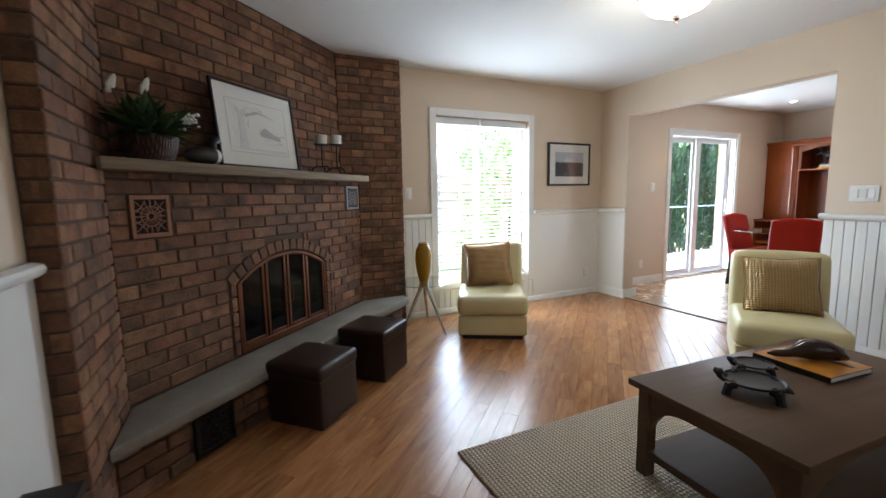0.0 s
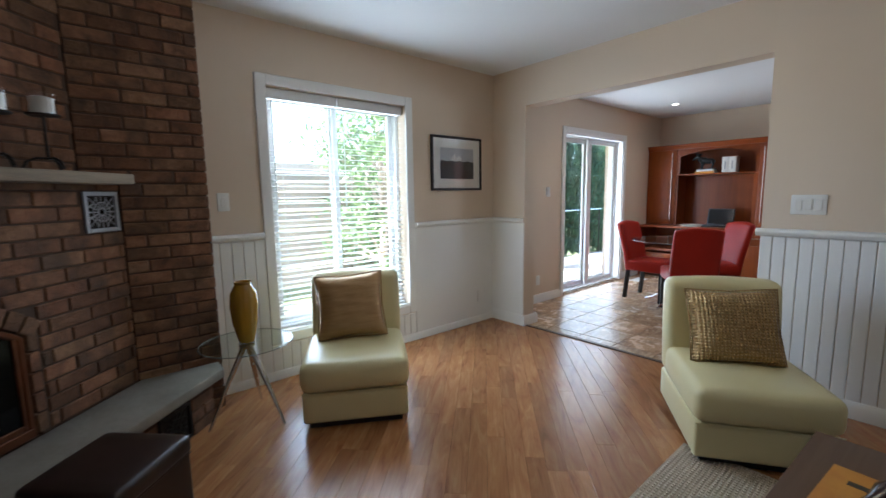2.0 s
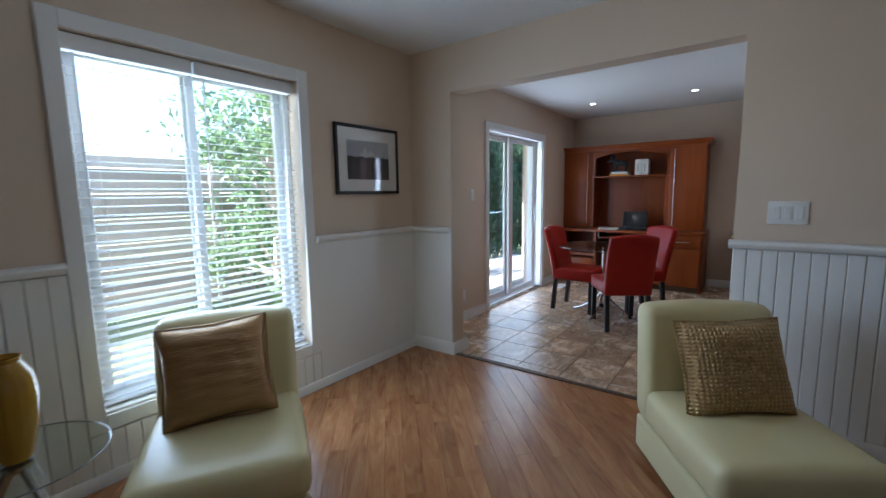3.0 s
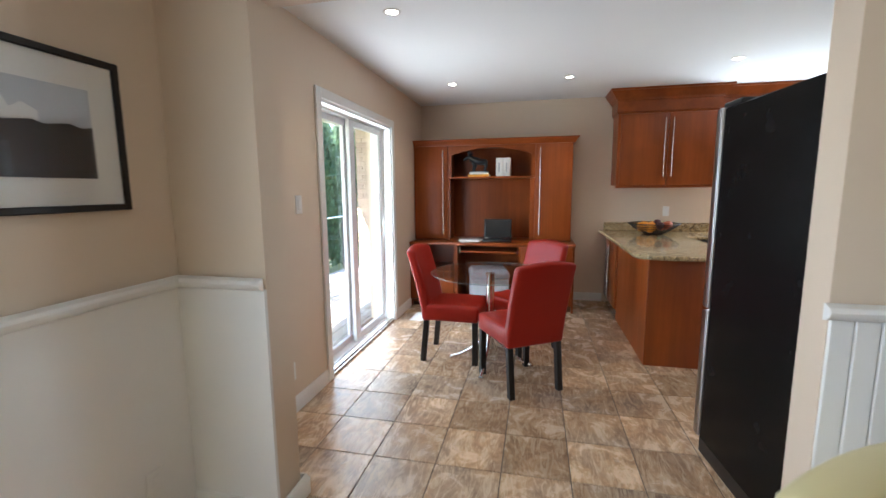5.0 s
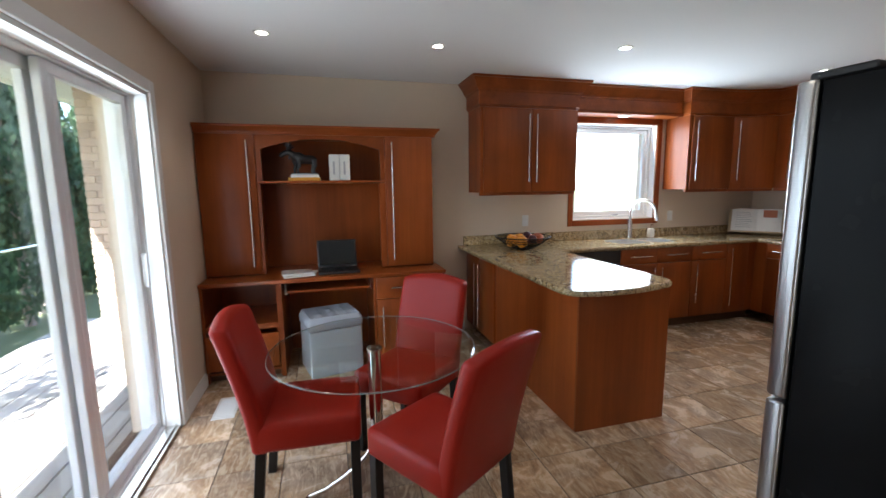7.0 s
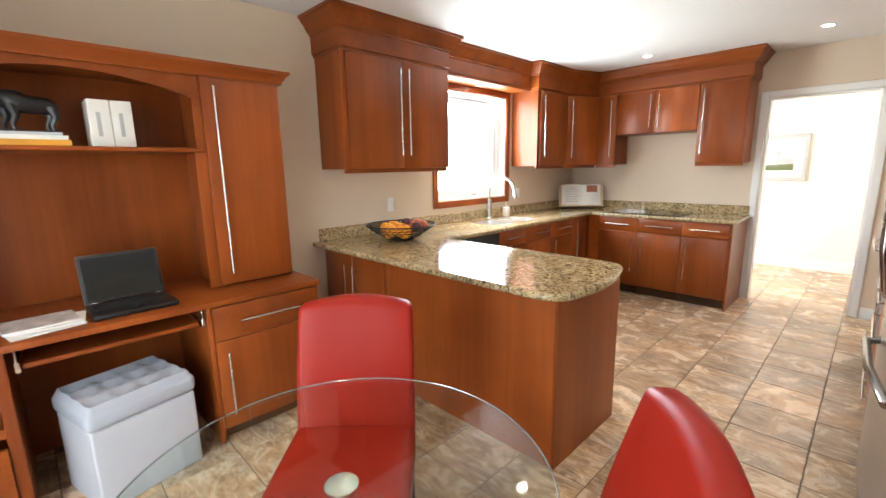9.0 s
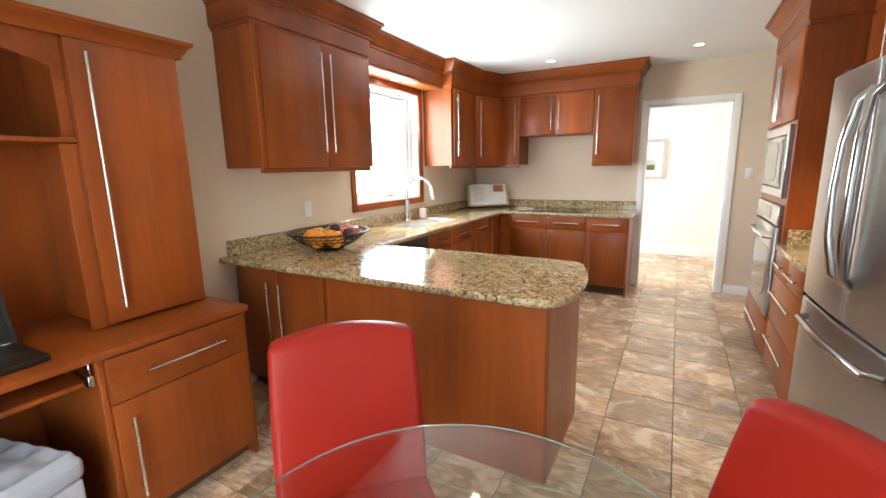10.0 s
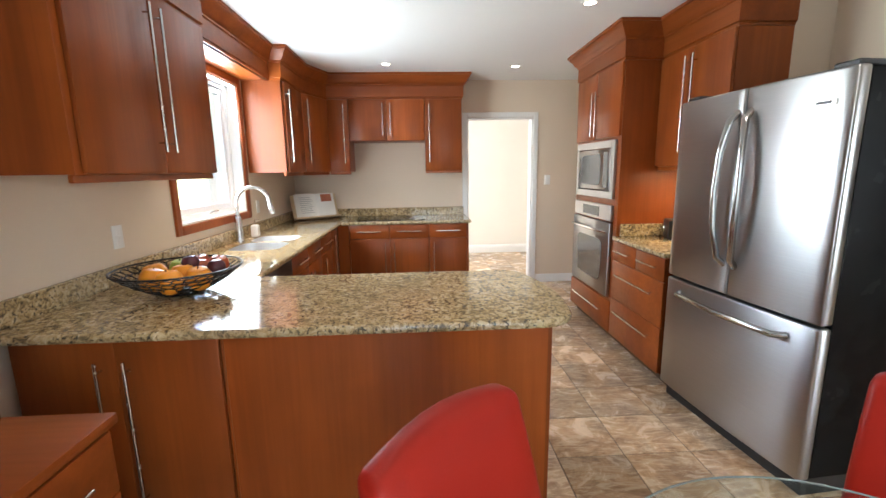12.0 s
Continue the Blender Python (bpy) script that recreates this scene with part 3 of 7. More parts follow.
part("window_sill", box((WIN[0], YN, WIN[2] - 0.002), (WIN[1], YN + 0.1, WIN[2] + 0.012), 0.003), TRIM, window)


def slat_plastic():
    """Thin white slats that let some daylight through."""
    k = Nodes("white_blind_slat")
    k.done((0.84, 0.84, 0.83), 0.4)
    thin, mixer = k.n("ShaderNodeBsdfTranslucent"), k.n("ShaderNodeMixShader")
    thin.inputs["Color"].default_value = (0.85, 0.85, 0.84, 1)
    mixer.inputs[0].default_value = 0.6
    k.link(k.b.outputs[0], mixer.inputs[1])
    k.link(thin.outputs[0], mixer.inputs[2])
    k.link(mixer.outputs[0], k.t.nodes["Material Output"].inputs["Surface"])
    return k.m


SLAT = slat_plastic()


def blind(x0, x1):
    """A white venetian blind let down to the sill, the slats level."""
    b = thing("venetian_blind", "white venetian blind let down with open slats", "blind", group="window blinds")
    part("head_rail", box((x0, YN + 0.03, 1.965), (x1, YN + 0.085, 2.035), 0.004), VINYL, b)
    part("bottom_rail", box((x0, YN + 0.04, WIN[2] + 0.02), (x1, YN + 0.078, WIN[2] + 0.036), 0.004), VINYL, b)
    slat = mesh_of(box((x0 + 0.004, -0.02, -0.0011), (x1 - 0.004, 0.02, 0.0011)), "slat", SLAT)
    n = 38
    for i in range(n):
        ob = new("slat", slat)
        ob.parent, ob.location = b, (0, YN + 0.058, WIN[2] + 0.06 + i * (1.955 - WIN[2] - 0.07) / n)
        ob.rotation_euler = (radians(10), 0, 0)
    for x in (x0 + 0.09, x1 - 0.09):
        part("ladder_cord", tube([(x, YN + 0.037, WIN[2] + 0.03), (x, YN + 0.037, 1.97)], 0.0012, 5), VINYL, b)
    part("tilt_wand", tube([(x0 + 0.04, YN + 0.034, 1.2), (x0 + 0.04, YN + 0.034, 1.96)], 0.004, 6), VINYL, b)
    return b


blind(WIN[0] + 0.008, mid - 0.006)
blind(mid + 0.006, WIN[1] - 0.008)

slider = tagged(new("door_1"), "white sliding glass patio door", "sliding door", "", "structure")
frame_rect(slider, "door_frame", "x", YK + 0.08, 0.13, SLD[0], SLD[1], 0.0, SLD[3], 0.03, VINYL)
smid = 6.235
frame_rect(slider, "fixed_panel", "x", YK + 0.15, 0.035, SLD[0] + 0.03, smid + 0.045, 0.03, SLD[3] - 0.03, 0.054, VINYL)
frame_rect(slider, "sliding_panel", "x", YK + 0.1, 0.035, smid - 0.045, SLD[1] - 0.03, 0.03, SLD[3] - 0.03, 0.054, VINYL)
pane(slider, "x", YK + 0.166, SLD[0] + 0.082, smid - 0.055, 0.082, SLD[3] - 0.082)
part("meeting_stile", box((smid - 0.06, YK + 0.151, 0.085), (smid - 0.0095, YK + 0.184, SLD[3] - 0.085), 0.003), VINYL, slider)
pane(slider, "x", YK + 0.115, smid + 0.05, SLD[1] - 0.082, 0.082, SLD[3] - 0.082)
part("meeting_stile", box((smid + 0.0095, YK + 0.101, 0.085), (smid + 0.055, YK + 0.134, SLD[3] - 0.085), 0.003), VINYL, slider)
part("door_handle", box((SLD[1] - 0.072, YK + 0.065, 0.92), (SLD[1] - 0.046, YK + 0.098, 1.12), 0.008, 2), VINYL, slider, "white pull handle")
part("door_track", boxes(((SLD[0], YK + 0.0, -0.004), (SLD[1], YK + 0.08, 0.02)), ((SLD[0], YK + 0.02, 0.02), (SLD[1], YK + 0.028, 0.032))), NICKEL, slider, "metal threshold track")
part("jamb_lining", boxes(((SLD[0], YK, 0), (SLD[0] + 0.02, YK + 0.08, SLD[3])), ((SLD[1] - 0.02, YK, 0), (SLD[1], YK + 0.08, SLD[3])), ((SLD[0] + 0.02, YK, SLD[3] - 0.02), (SLD[1] - 0.02, YK + 0.08, SLD[3]))), TRIM, slider)

kwin = tagged(new("window_2"), "white kitchen window over the sink", "window", "", "structure")
frame_rect(kwin, "window_frame", "y", XE + 0.08, 0.07, *KWIN, 0.045, VINYL)
frame_rect(kwin, "sash", "y", XE + 0.1, 0.035, KWIN[0] + 0.045, KWIN[1] - 0.045, KWIN[2] + 0.045, KWIN[3] - 0.045, 0.045, VINYL)
pane(kwin, "y", XE + 0.115, KWIN[0] + 0.09, KWIN[1] - 0.09, KWIN[2] + 0.09, KWIN[3] - 0.09)
part("crank_handle", tube([(XE + 0.07, 0.2, KWIN[2] + 0.03), (XE + 0.045, 0.2, KWIN[2] + 0.045), (XE + 0.04, 0.13, KWIN[2] + 0.045)], 0.007, 6), NICKEL, kwin, "small metal crank")
part("reveal", boxes(((XE, KWIN[0], KWIN[2] - 0.0), (XE + 0.08, KWIN[0] + 0.012, KWIN[3])), ((XE, KWIN[1] - 0.012, KWIN[2]), (XE + 0.08, KWIN[1], KWIN[3])), ((XE, KWIN[0] + 0.012, KWIN[2]), (XE + 0.08, KWIN[1] - 0.012, KWIN[2] + 0.012)), ((XE, KWIN[0] + 0.012, KWIN[3] - 0.012), (XE + 0.08, KWIN[1] - 0.012, KWIN[3]))), TRIM, kwin)


# ---- fireplace ----
FU = Vector((FIRE1[0] - FIRE0[0], FIRE1[1] - FIRE0[1], 0))
FLEN = FU.length
FA = math.degrees(math.atan2(FU.y, FU.x))
FM = pose(FIRE0[0], FIRE0[1], 0, 0, 0, FA)      # local x along the face, -y out of it
BX0, BX1, BSPRING, BTOP = 0.67, 1.55, 0.74, 0.885
BMID = (BX0 + BX1) / 2
BR = ((BX1 - BX0) ** 2 / 4 + (BTOP - BSPRING) ** 2) / (2 * (BTOP - BSPRING))


def arch_z(x, lift=0.0):
    d = (BR + lift) ** 2 - (x - BMID) ** 2
    return BTOP - BR + math.sqrt(d) if d > 0 else 0


# above the mantel the brick face stands back from the face below
ZM, BACK = 1.372, 0.11
FM2 = pose(FIRE0[0], FIRE0[1] + BACK / math.cos(radians(FA)), 0, 0, 0, FA)
CORNER2 = FIRE1[0] - BACK / math.sin(radians(FA))
FLEN2 = (CORNER2 - FIRE0[0]) / math.cos(radians(FA))

brick_meshes = {}


def brick_mesh(length, height, depth=0.06, clay=BRICK):
    key = (round(length, 3), round(height, 3), depth, clay.name)
    if key not in brick_meshes:
        brick_meshes[key] = mesh_of(box((0, 0, 0), (key[0], depth, key[1]), 0.004), "brick", clay)
    return brick_meshes[key]


def lay_bricks(parent, m, length, z0, z1, holes=(), pitch=0.208, course=0.0693, joint=0.0085, clay=BRICK):
    """Running-bond bricks on a face; local x along it, -y out of it; holes are functions of (x0, x1, z0, z1) that tell what to leave out."""
    row, z = 0, z0
    while z < z1 - 0.02:
        h = min(course - joint, z1 - z)
        x = -0.5 * pitch if row % 2 else 0.0
        while x < length - 0.015:
            a, b = max(x, 0.0), min(x + pitch - joint, length)
            for p, q in cut_spans(a, b, z, z + h, holes):
                if q - p > 0.018:
                    ob = new("brick", brick_mesh(q - p, h, clay=clay))
                    ob.parent = parent
                    ob.location = m @ Vector((p, random.uniform(-0.002, 0.003), z))
                    ob.rotation_euler = (0, 0, radians(m.to_euler().z * 180 / math.pi + random.uniform(-0.35, 0.35)))
            x += pitch
        z += course
        row += 1


def cut_spans(a, b, z0, z1, holes):
    spans = [(a, b)]
    for hx0, hx1, hz0, hz1 in holes:
        out = []
        for p, q in spans:
            if min(z1, hz1) - max(z0, hz0) < 0.4 * (z1 - z0) or q <= hx0 or p >= hx1:
                out.append((p, q))
                continue
            if p < hx0:
                out.append((p, hx0 - 0.008))
            if q > hx1:
                out.append((hx1 + 0.008, q))
        spans = out
    return spans


chimney = tagged(new("chimney_breast"), "diagonal red-brown brick chimney breast", "fireplace", "", "structure")
# the dark masonry behind the bricks, with a recess for the firebox
part("mortar_bed", boxes(((0, 0.009, 0), (BX0 - 0.03, 0.055, ZM)), ((BX1 + 0.03, 0.009, 0), (FLEN, 0.055, ZM)), ((BX0 - 0.03, 0.009, BTOP + 0.02), (BX1 + 0.03, 0.055, ZM)),
                         ((BX0 - 0.03, 0.009, 0), (BX1 + 0.03, 0.055, 0.29))), MORTAR, chimney, m=FM, smooth=False)
part("mortar_bed", box((0, 0.009, ZM + 0.002), (FLEN2, 0.055, H)), MORTAR, chimney, m=FM2, smooth=False)
spandrel = bmesh.new()
for i in range(18):
    x0 = BX0 - 0.03 + i * (BX1 - BX0 + 0.06) / 18
    x1 = x0 + (BX1 - BX0 + 0.06) / 18
    zz = max(BSPRING - 0.02, max(arch_z(x0), arch_z(x1))) + 0.004
    add_box(spandrel, (x0, 0.009, zz), (x1, 0.055, BTOP + 0.021))
part("arch_mortar", spandrel, MORTAR, chimney, m=FM, smooth=False)
part("masonry_core", prism([(-0.45, 2.66), (1.0, 4.10), (1.0, YN - 0.002), (XW + 0.002, YN - 0.002), (XW + 0.002, 2.66)], 0, ZM), SOOT, chimney, smooth=False)
part("masonry_core", prism([(-0.45, 2.82), (0.845, 4.10), (0.845, YN - 0.002), (XW + 0.002, YN - 0.002), (XW + 0.002, 2.82)], ZM + 0.002, H - 0.002), SOOT, chimney, smooth=False)
arch_band = []
for i in range(16):
    x0 = BX0 - 0.06 + i * (BX1 - BX0 + 0.12) / 16
    x1 = x0 + (BX1 - BX0 + 0.12) / 16
    arch_band.append((x0, x1, 0.2, max(BSPRING, arch_z((x0 + x1) / 2)) + 0.085))
VENTS = [(0.09, 0.285, 1.064, 1.272), (1.89, 2.085, 1.134, 1.342)]
lay_bricks(chimney, FM, FLEN, 0.305, ZM, arch_band + VENTS)
lay_bricks(chimney, FM2, FLEN2, 1.414, H - 0.004)
ang0 = math.asin((BX1 - BX0) / 2 / BR)
for i in range(15):
    a = -ang0 - 0.05 + (i + 0.5) * (2 * ang0 + 0.1) / 15
    w = (2 * ang0 + 0.1) / 15 * (BR + 0.04) - 0.008
    ob = part("arch_brick", box((-w / 2, -0.006, 0), (w / 2, 0.055, 0.075), 0.004), BRICK, chimney)
    ob.matrix_basis = FM @ Matrix.Translation((BMID + (BR + 0.006) * math.sin(a), 0, BTOP - BR + (BR + 0.006) * math.cos(a))) @ Matrix.Rotation(a, 4, "Y")
for side in (BX0 - 0.052, BX1 + 0.008):
    for j in range(5):
        ob = part("brick", box((0, -0.004, 0), (0.044, 0.055, 0.08), 0.004), BRICK, chimney)
        ob.matrix_basis = FM @ Matrix.Translation((side, 0, 0.31 + j * 0.09))

piers = (("brick_pier_east", prism([(1.08, 4.07), (1.494, 4.07), (1.494, YN - 0.003), (1.0, YN - 0.003)], 0, ZM), prism([(CORNER2, 4.07), (1.494, 4.07), (1.494, YN - 0.003), (0.846, YN - 0.003)], ZM, H - 0.002)),
         ("brick_pier_west", prism([(-0.43, 2.006), (-0.43, 2.58), (-0.46, 2.66), (XW + 0.003, 2.66), (XW + 0.003, 2.006)], 0, ZM), prism([(-0.43, 2.006), (-0.43, 2.735), (-0.46, 2.815), (XW + 0.003, 2.815), (XW + 0.003, 2.006)], ZM, H - 0.002)))
ZJ = 20 * 0.0693
for name, low_core, high_core in piers:
    pier = tagged(new(name), "red-brown brick pier beside the fireplace", "brick pier", "", "structure")
    part("mortar_bed", low_core, MORTAR, pier, smooth=False)
    part("mortar_bed", high_core, MORTAR, pier, smooth=False)
    if name.endswith("west"):
        lay_bricks(pier, pose(-0.42, 2.0, 0, 0, 0, 90), 0.58, 0.0, ZJ - 0.009)
        lay_bricks(pier, pose(-0.42, 2.0, 0, 0, 0, 90), 0.735, ZJ, H - 0.004)
        lay_bricks(pier, pose(XW + 0.004, 2.0, 0), 0.085, 0.0, H - 0.004)
    else:
        lay_bricks(pier, pose(1.08, 4.06, 0), 0.42, 0.0, ZJ - 0.009)
        lay_bricks(pier, pose(CORNER2, 4.06, 0), 1.5 - CORNER2, ZJ, H - 0.004)
        lay_bricks(pier, pose(1.5, 4.065, 0, 0, 0, 90), 0.165, 0.0, H - 0.004)

hearth = thing("hearth", "raised brick hearth with a grey flagstone slab", "hearth", kind="structure")
part("slab", prism([(-0.415, 2.19), (1.475, 3.92), (1.475, 4.055), (1.085, 4.055), (-0.415, 2.575)], 0.245, 0.302, 0.008), STONE, hearth, "grey flagstone slab with a rough edge")
part("hearth_core", prism([(-0.40, 2.30), (1.40, 3.945), (1.40, 4.05), (1.085, 4.05), (-0.40, 2.57)], 0, 0.246), MORTAR, hearth, smooth=False)
HD = math.degrees(math.atan2(3.92 - 2.19, 1.475 + 0.415))
HM = pose(-0.41, 2.255, 0, 0, 0, HD)
HLEN = 2.47
HV = [(0.33, 0.55, 0.02, 0.22), (2.05, 2.27, 0.02, 0.22)]
lay_bricks(hearth, HM, HLEN, 0.004, 0.245, HV)


def grille(name, label, w, h, m, material, kind="vent"):
    """A cast square grille: a frame with rings and spokes."""
    g = thing(name, label, "vent", m, "fireplace vents")
    t = 0.014
    part("vent_frame", boxes(((0, -t, 0), (0.02, 0, h)), ((w - 0.02, -t, 0), (w, 0, h)), ((0.02, -t, 0), (w - 0.02, 0, 0.02)), ((0.02, -t, h - 0.02), (w - 0.02, 0, h)), bevel=0.002), material, g)
    part("vent_backing", box((0.01, -0.002, 0.01), (w - 0.01, 0.004, h - 0.01)), SOOT, g, "black backing", smooth=False)
    cx, cz, r = w / 2, h / 2, min(w, h) / 2 - 0.02
    bars = bmesh.new()
    for rr in (0.22, 0.62):
        tube([(cx + r * rr * math.cos(a), -0.008, cz + r * rr * math.sin(a)) for a in [k * math.pi / 10 for k in range(20)]], 0.0035, 5, bars, True)
    for k in range(16):
        a = k * math.pi / 8
        tube([(cx + r * 0.2 * math.cos(a), -0.008, cz + r * 0.2 * math.sin(a)), (cx + r * 1.25 * math.cos(a) if k % 2 == 0 and k % 4 else cx + r * math.cos(a), -0.008, cz + r * (1.25 if k % 4 and k % 2 == 0 else 1.0) * math.sin(a))], 0.0032, 5, bars)
    for sx in (-1, 1):
        for sz in (-1, 1):
            tube([(cx + sx * r * 0.95, -0.008, cz + sz * r * 0.3), (cx + sx * r * 0.55, -0.008, cz + sz * r * 0.55), (cx + sx * r * 0.3, -0.008, cz + sz * r * 0.95)], 0.0032, 5, bars)
    tagged(part("fretwork", bars, material, g), kind="stuff")
    return g


TERRA = simple("brown_cast_metal", (0.34, 0.16, 0.085), (0.24, 0.11, 0.06), 10, 0.5, 0.3)
GREYVENT = simple("grey_cast_metal", (0.42, 0.43, 0.46), (0.34, 0.35, 0.38), 10, 0.45, 0.4)
grille("wall_vent", "brown cast square vent in the brick", 0.195, 0.2, FM @ pose(0.09, 0.006, 1.068), TERRA)
grille("wall_vent", "pale grey cast square vent in the brick", 0.195, 0.2, FM @ pose(1.89, 0.006, 1.137), GREYVENT)
grille("hearth_vent", "black cast vent low in the hearth front", 0.22, 0.2, HM @ pose(0.33, 0.004, 0.02), BLACKMETAL)
grille("hearth_vent", "black cast vent low in the hearth front", 0.22, 0.2, HM @ pose(2.05, 0.004, 0.02), BLACKMETAL)

FI = FM.inverted()
ledge = [(-0.09, -0.135), (2.06, -0.135), (2.06, -0.012)] + [tuple((FI @ Vector((x, y, 0))).xy) for x, y in ((1.085, 4.052), (CORNER2 + 0.006, 4.052), (-0.413, 2.737), (-0.413, 2.44))]
ZS = 1.424
mantel = solid("mantel_shelf", prism(ledge, ZM + 0.001, ZS, 0.006), MANTEL, "weathered grey-brown mantel shelf along the brick", "mantel", m=FM)

fire = thing("fireplace_doors", "arched copper-framed glass fireplace doors, closed", "fireplace doors", FM)
arc = [(BX0 + 0.012 + i * (BX1 - BX0 - 0.024) / 24) for i in range(25)]
line = [(BX0 + 0.012, 0.012, 0.31)] + [(x, 0.012, max(BSPRING - 0.03, arch_z(x) - 0.014)) for x in arc] + [(BX1 - 0.012, 0.012, 0.31)]
part("outer_frame", tube(line, 0.017, 6), COPPER, fire, "worn copper arch frame")
part("bottom_bar", box((BX0, -0.004, 0.302), (BX1, 0.03, 0.345), 0.004), COPPER, fire)
nx = [BX0 + 0.012, BX0 + 0.235, BMID, BX1 - 0.235, BX1 - 0.012]
for i in range(4):
    x0, x1 = nx[i] + 0.01, nx[i + 1] - 0.01
    door = bmesh.new()
    for x in (x0 + 0.008, x1 - 0.008):
        add_box(door, (x - 0.011, 0.004, 0.345), (x + 0.011, 0.022, arch_z(x) - 0.02), 0.003)
    add_box(door, (x0 + 0.019, 0.004, 0.345), (x1 - 0.019, 0.022, 0.37), 0.003)
    panel = part("glass_door", door, COPPER, fire, "copper-framed door leaf")
    gl = bmesh.new()
    steps = 6
    top = [gl.verts.new((x0 + (x1 - x0) * k / steps, 0.014, arch_z(x0 + (x1 - x0) * k / steps) - 0.022)) for k in range(steps + 1)]
    low = [gl.verts.new((x0 + (x1 - x0) * k / steps, 0.014, 0.345)) for k in range(steps + 1)]
    for k in range(steps):
        gl.faces.new((low[k], low[k + 1], top[k + 1], top[k]))
    bmesh.ops.solidify(gl, geom=list(gl.faces), thickness=0.004)
    part("smoked_pane", gl, DARKGLASS, panel, "dark smoked glass", smooth=False)
for x in (BMID - 0.02, BMID + 0.02):
    part("door_pull", tube([(x, 0.004, 0.52), (x, -0.018, 0.54), (x, -0.018, 0.62), (x, 0.004, 0.64)], 0.005, 6), COPPER, fire)


# ---- living room things ----
def soft_box(w, d, h, r=0.03, puff=0.0, cuts=6):
    """A padded block on the ground plane, its faces slightly swollen; centred in x and y."""
    bm = box((-w / 2, -d / 2, 0), (w / 2, d / 2, h), r, 3)
    if puff:
        bmesh.ops.subdivide_edges(bm, edges=[e for e in bm.edges if e.calc_length() > 0.1], cuts=cuts, use_grid_fill=True)
        for v in bm.verts:
            u, t, s = 2 * v.co.x / w, 2 * v.co.y / d, 2 * v.co.z / h - 1
            f = (1 - min(1, abs(u)) ** 2) * (1 - min(1, abs(t)) ** 2)
            if s > 0.9:
                v.co.z += puff * f
            g = (1 - min(1, abs(s)) ** 2)
            if abs(t) > 0.9:
                v.co.y += math.copysign(puff * 0.5 * g * (1 - min(1, abs(u)) ** 2), t)
            if abs(u) > 0.9:
                v.co.x += math.copysign(puff * 0.5 * g * (1 - min(1, abs(t)) ** 2), u)
    return bm


def slipper_chair(m, label):
    """An armless block chair: base box, thick seat cushion, leaning back. Front is -y; origin under the front edge's middle."""
    c = thing("slipper_chair", label, "chair", m, "cream slipper chairs")
    part("plinth", box((-0.26, 0.03, 0), (0.26, 0.66, 0.045), 0.004), BLACK, c, "black recessed plinth")
    part("base", soft_box(0.585, 0.70, 0.17, 0.015, 0.006), CREAM, c, m=pose(0, 0.35, 0.04))
    part("seat_cushion", soft_box(0.60, 0.62, 0.17, 0.045, 0.018), CREAM, c, m=pose(0, 0.295, 0.213))
    part("seam_piping", tube([(-0.295, 0.0, 0.212), (0.295, 0.0, 0.212)], 0.004, 6), CREAM, c)
    back = soft_box(0.59, 0.15, 0.565, 0.045, 0.012)
    for v in back.verts:
        v.co.y += 0.10 * max(0.0, v.co.z) ** 1.3
        v.co.y += 0.03 * math.cos(v.co.x / 0.295 * math.pi / 2)
    part("backrest", back, CREAM, c, m=pose(0, 0.64, 0.21))
    return c


def cushion(name, label, size, thick, material, m, creases=0.0):
    """A square throw pillow with pinched corners."""
    bm = bmesh.new()
    n = 22
    grid = {}
    for side in (1, -1):
        for i in range(n + 1):
            for j in range(n + 1):
                u, v = 2 * i / n - 1, 2 * j / n - 1
                edge = max(abs(u), abs(v))
                if side == -1 and edge > 0.999:
                    grid[side, i, j] = grid[1, i, j]
                    continue
                pull = 1 - 0.11 * (1 - u * u) * abs(v) ** 3
                pull2 = 1 - 0.11 * (1 - v * v) * abs(u) ** 3
                h = thick / 2 * ((1 - u ** 4) * (1 - v ** 4)) ** 0.55
                h += creases * math.sin(24 * v + 3 * u) * (1 - abs(v) ** 4) * (1 - u ** 4)
                h += 0.006 * noise.noise(Vector((u * 3, v * 3, side)))
                grid[side, i, j] = bm.verts.new((u * size / 2 * pull2, side * h if edge < 0.999 else 0, v * size / 2 * pull))
        for i in range(n):
            for j in range(n):
                f = [grid[side, i, j], grid[side, i + 1, j], grid[side, i + 1, j + 1], grid[side, i, j + 1]]
                bm.faces.new(f if side == -1 else f[::-1])
    c = thing(name, label, "cushion", m, "throw cushions")
    part("cover", bm, material, c)
    s = size / 2 * 0.985
    part("piping", tube([(-s, 0, -s), (-s * 0.93, 0, 0), (-s, 0, s), (0, 0, s * 0.94), (s, 0, s), (s * 0.93, 0, 0), (s, 0, -s), (0, 0, -s * 0.94)], 0.005, 6, None, True), material, c)
    return c


MA = pose(1.99, 3.285, 0, 0, 0, -31)
MB = pose(3.17, 1.655, 0, 0, 0, -56)
slipper_chair(MA, "cream leather slipper chair in front of the tall window")
slipper_chair(MB, "cream leather slipper chair beside the beadboard wall")
cushion("throw_pillow", "bronze pleated satin pillow leaning on the chair back", 0.44, 0.15, BRONZE, MA @ pose(-0.03, 0.44, 0.592, -20, -4, 0) @ Matrix.Diagonal((1, 1, 0.97, 1)), 0.004)
cushion("throw_pillow", "gold basket-woven pillow leaning on the chair back", 0.45, 0.17, GOLD, MB @ pose(-0.015, 0.41, 0.57, -20, -2, 0) @ Matrix.Diagonal((1, 1, 0.92, 1)), 0.002)


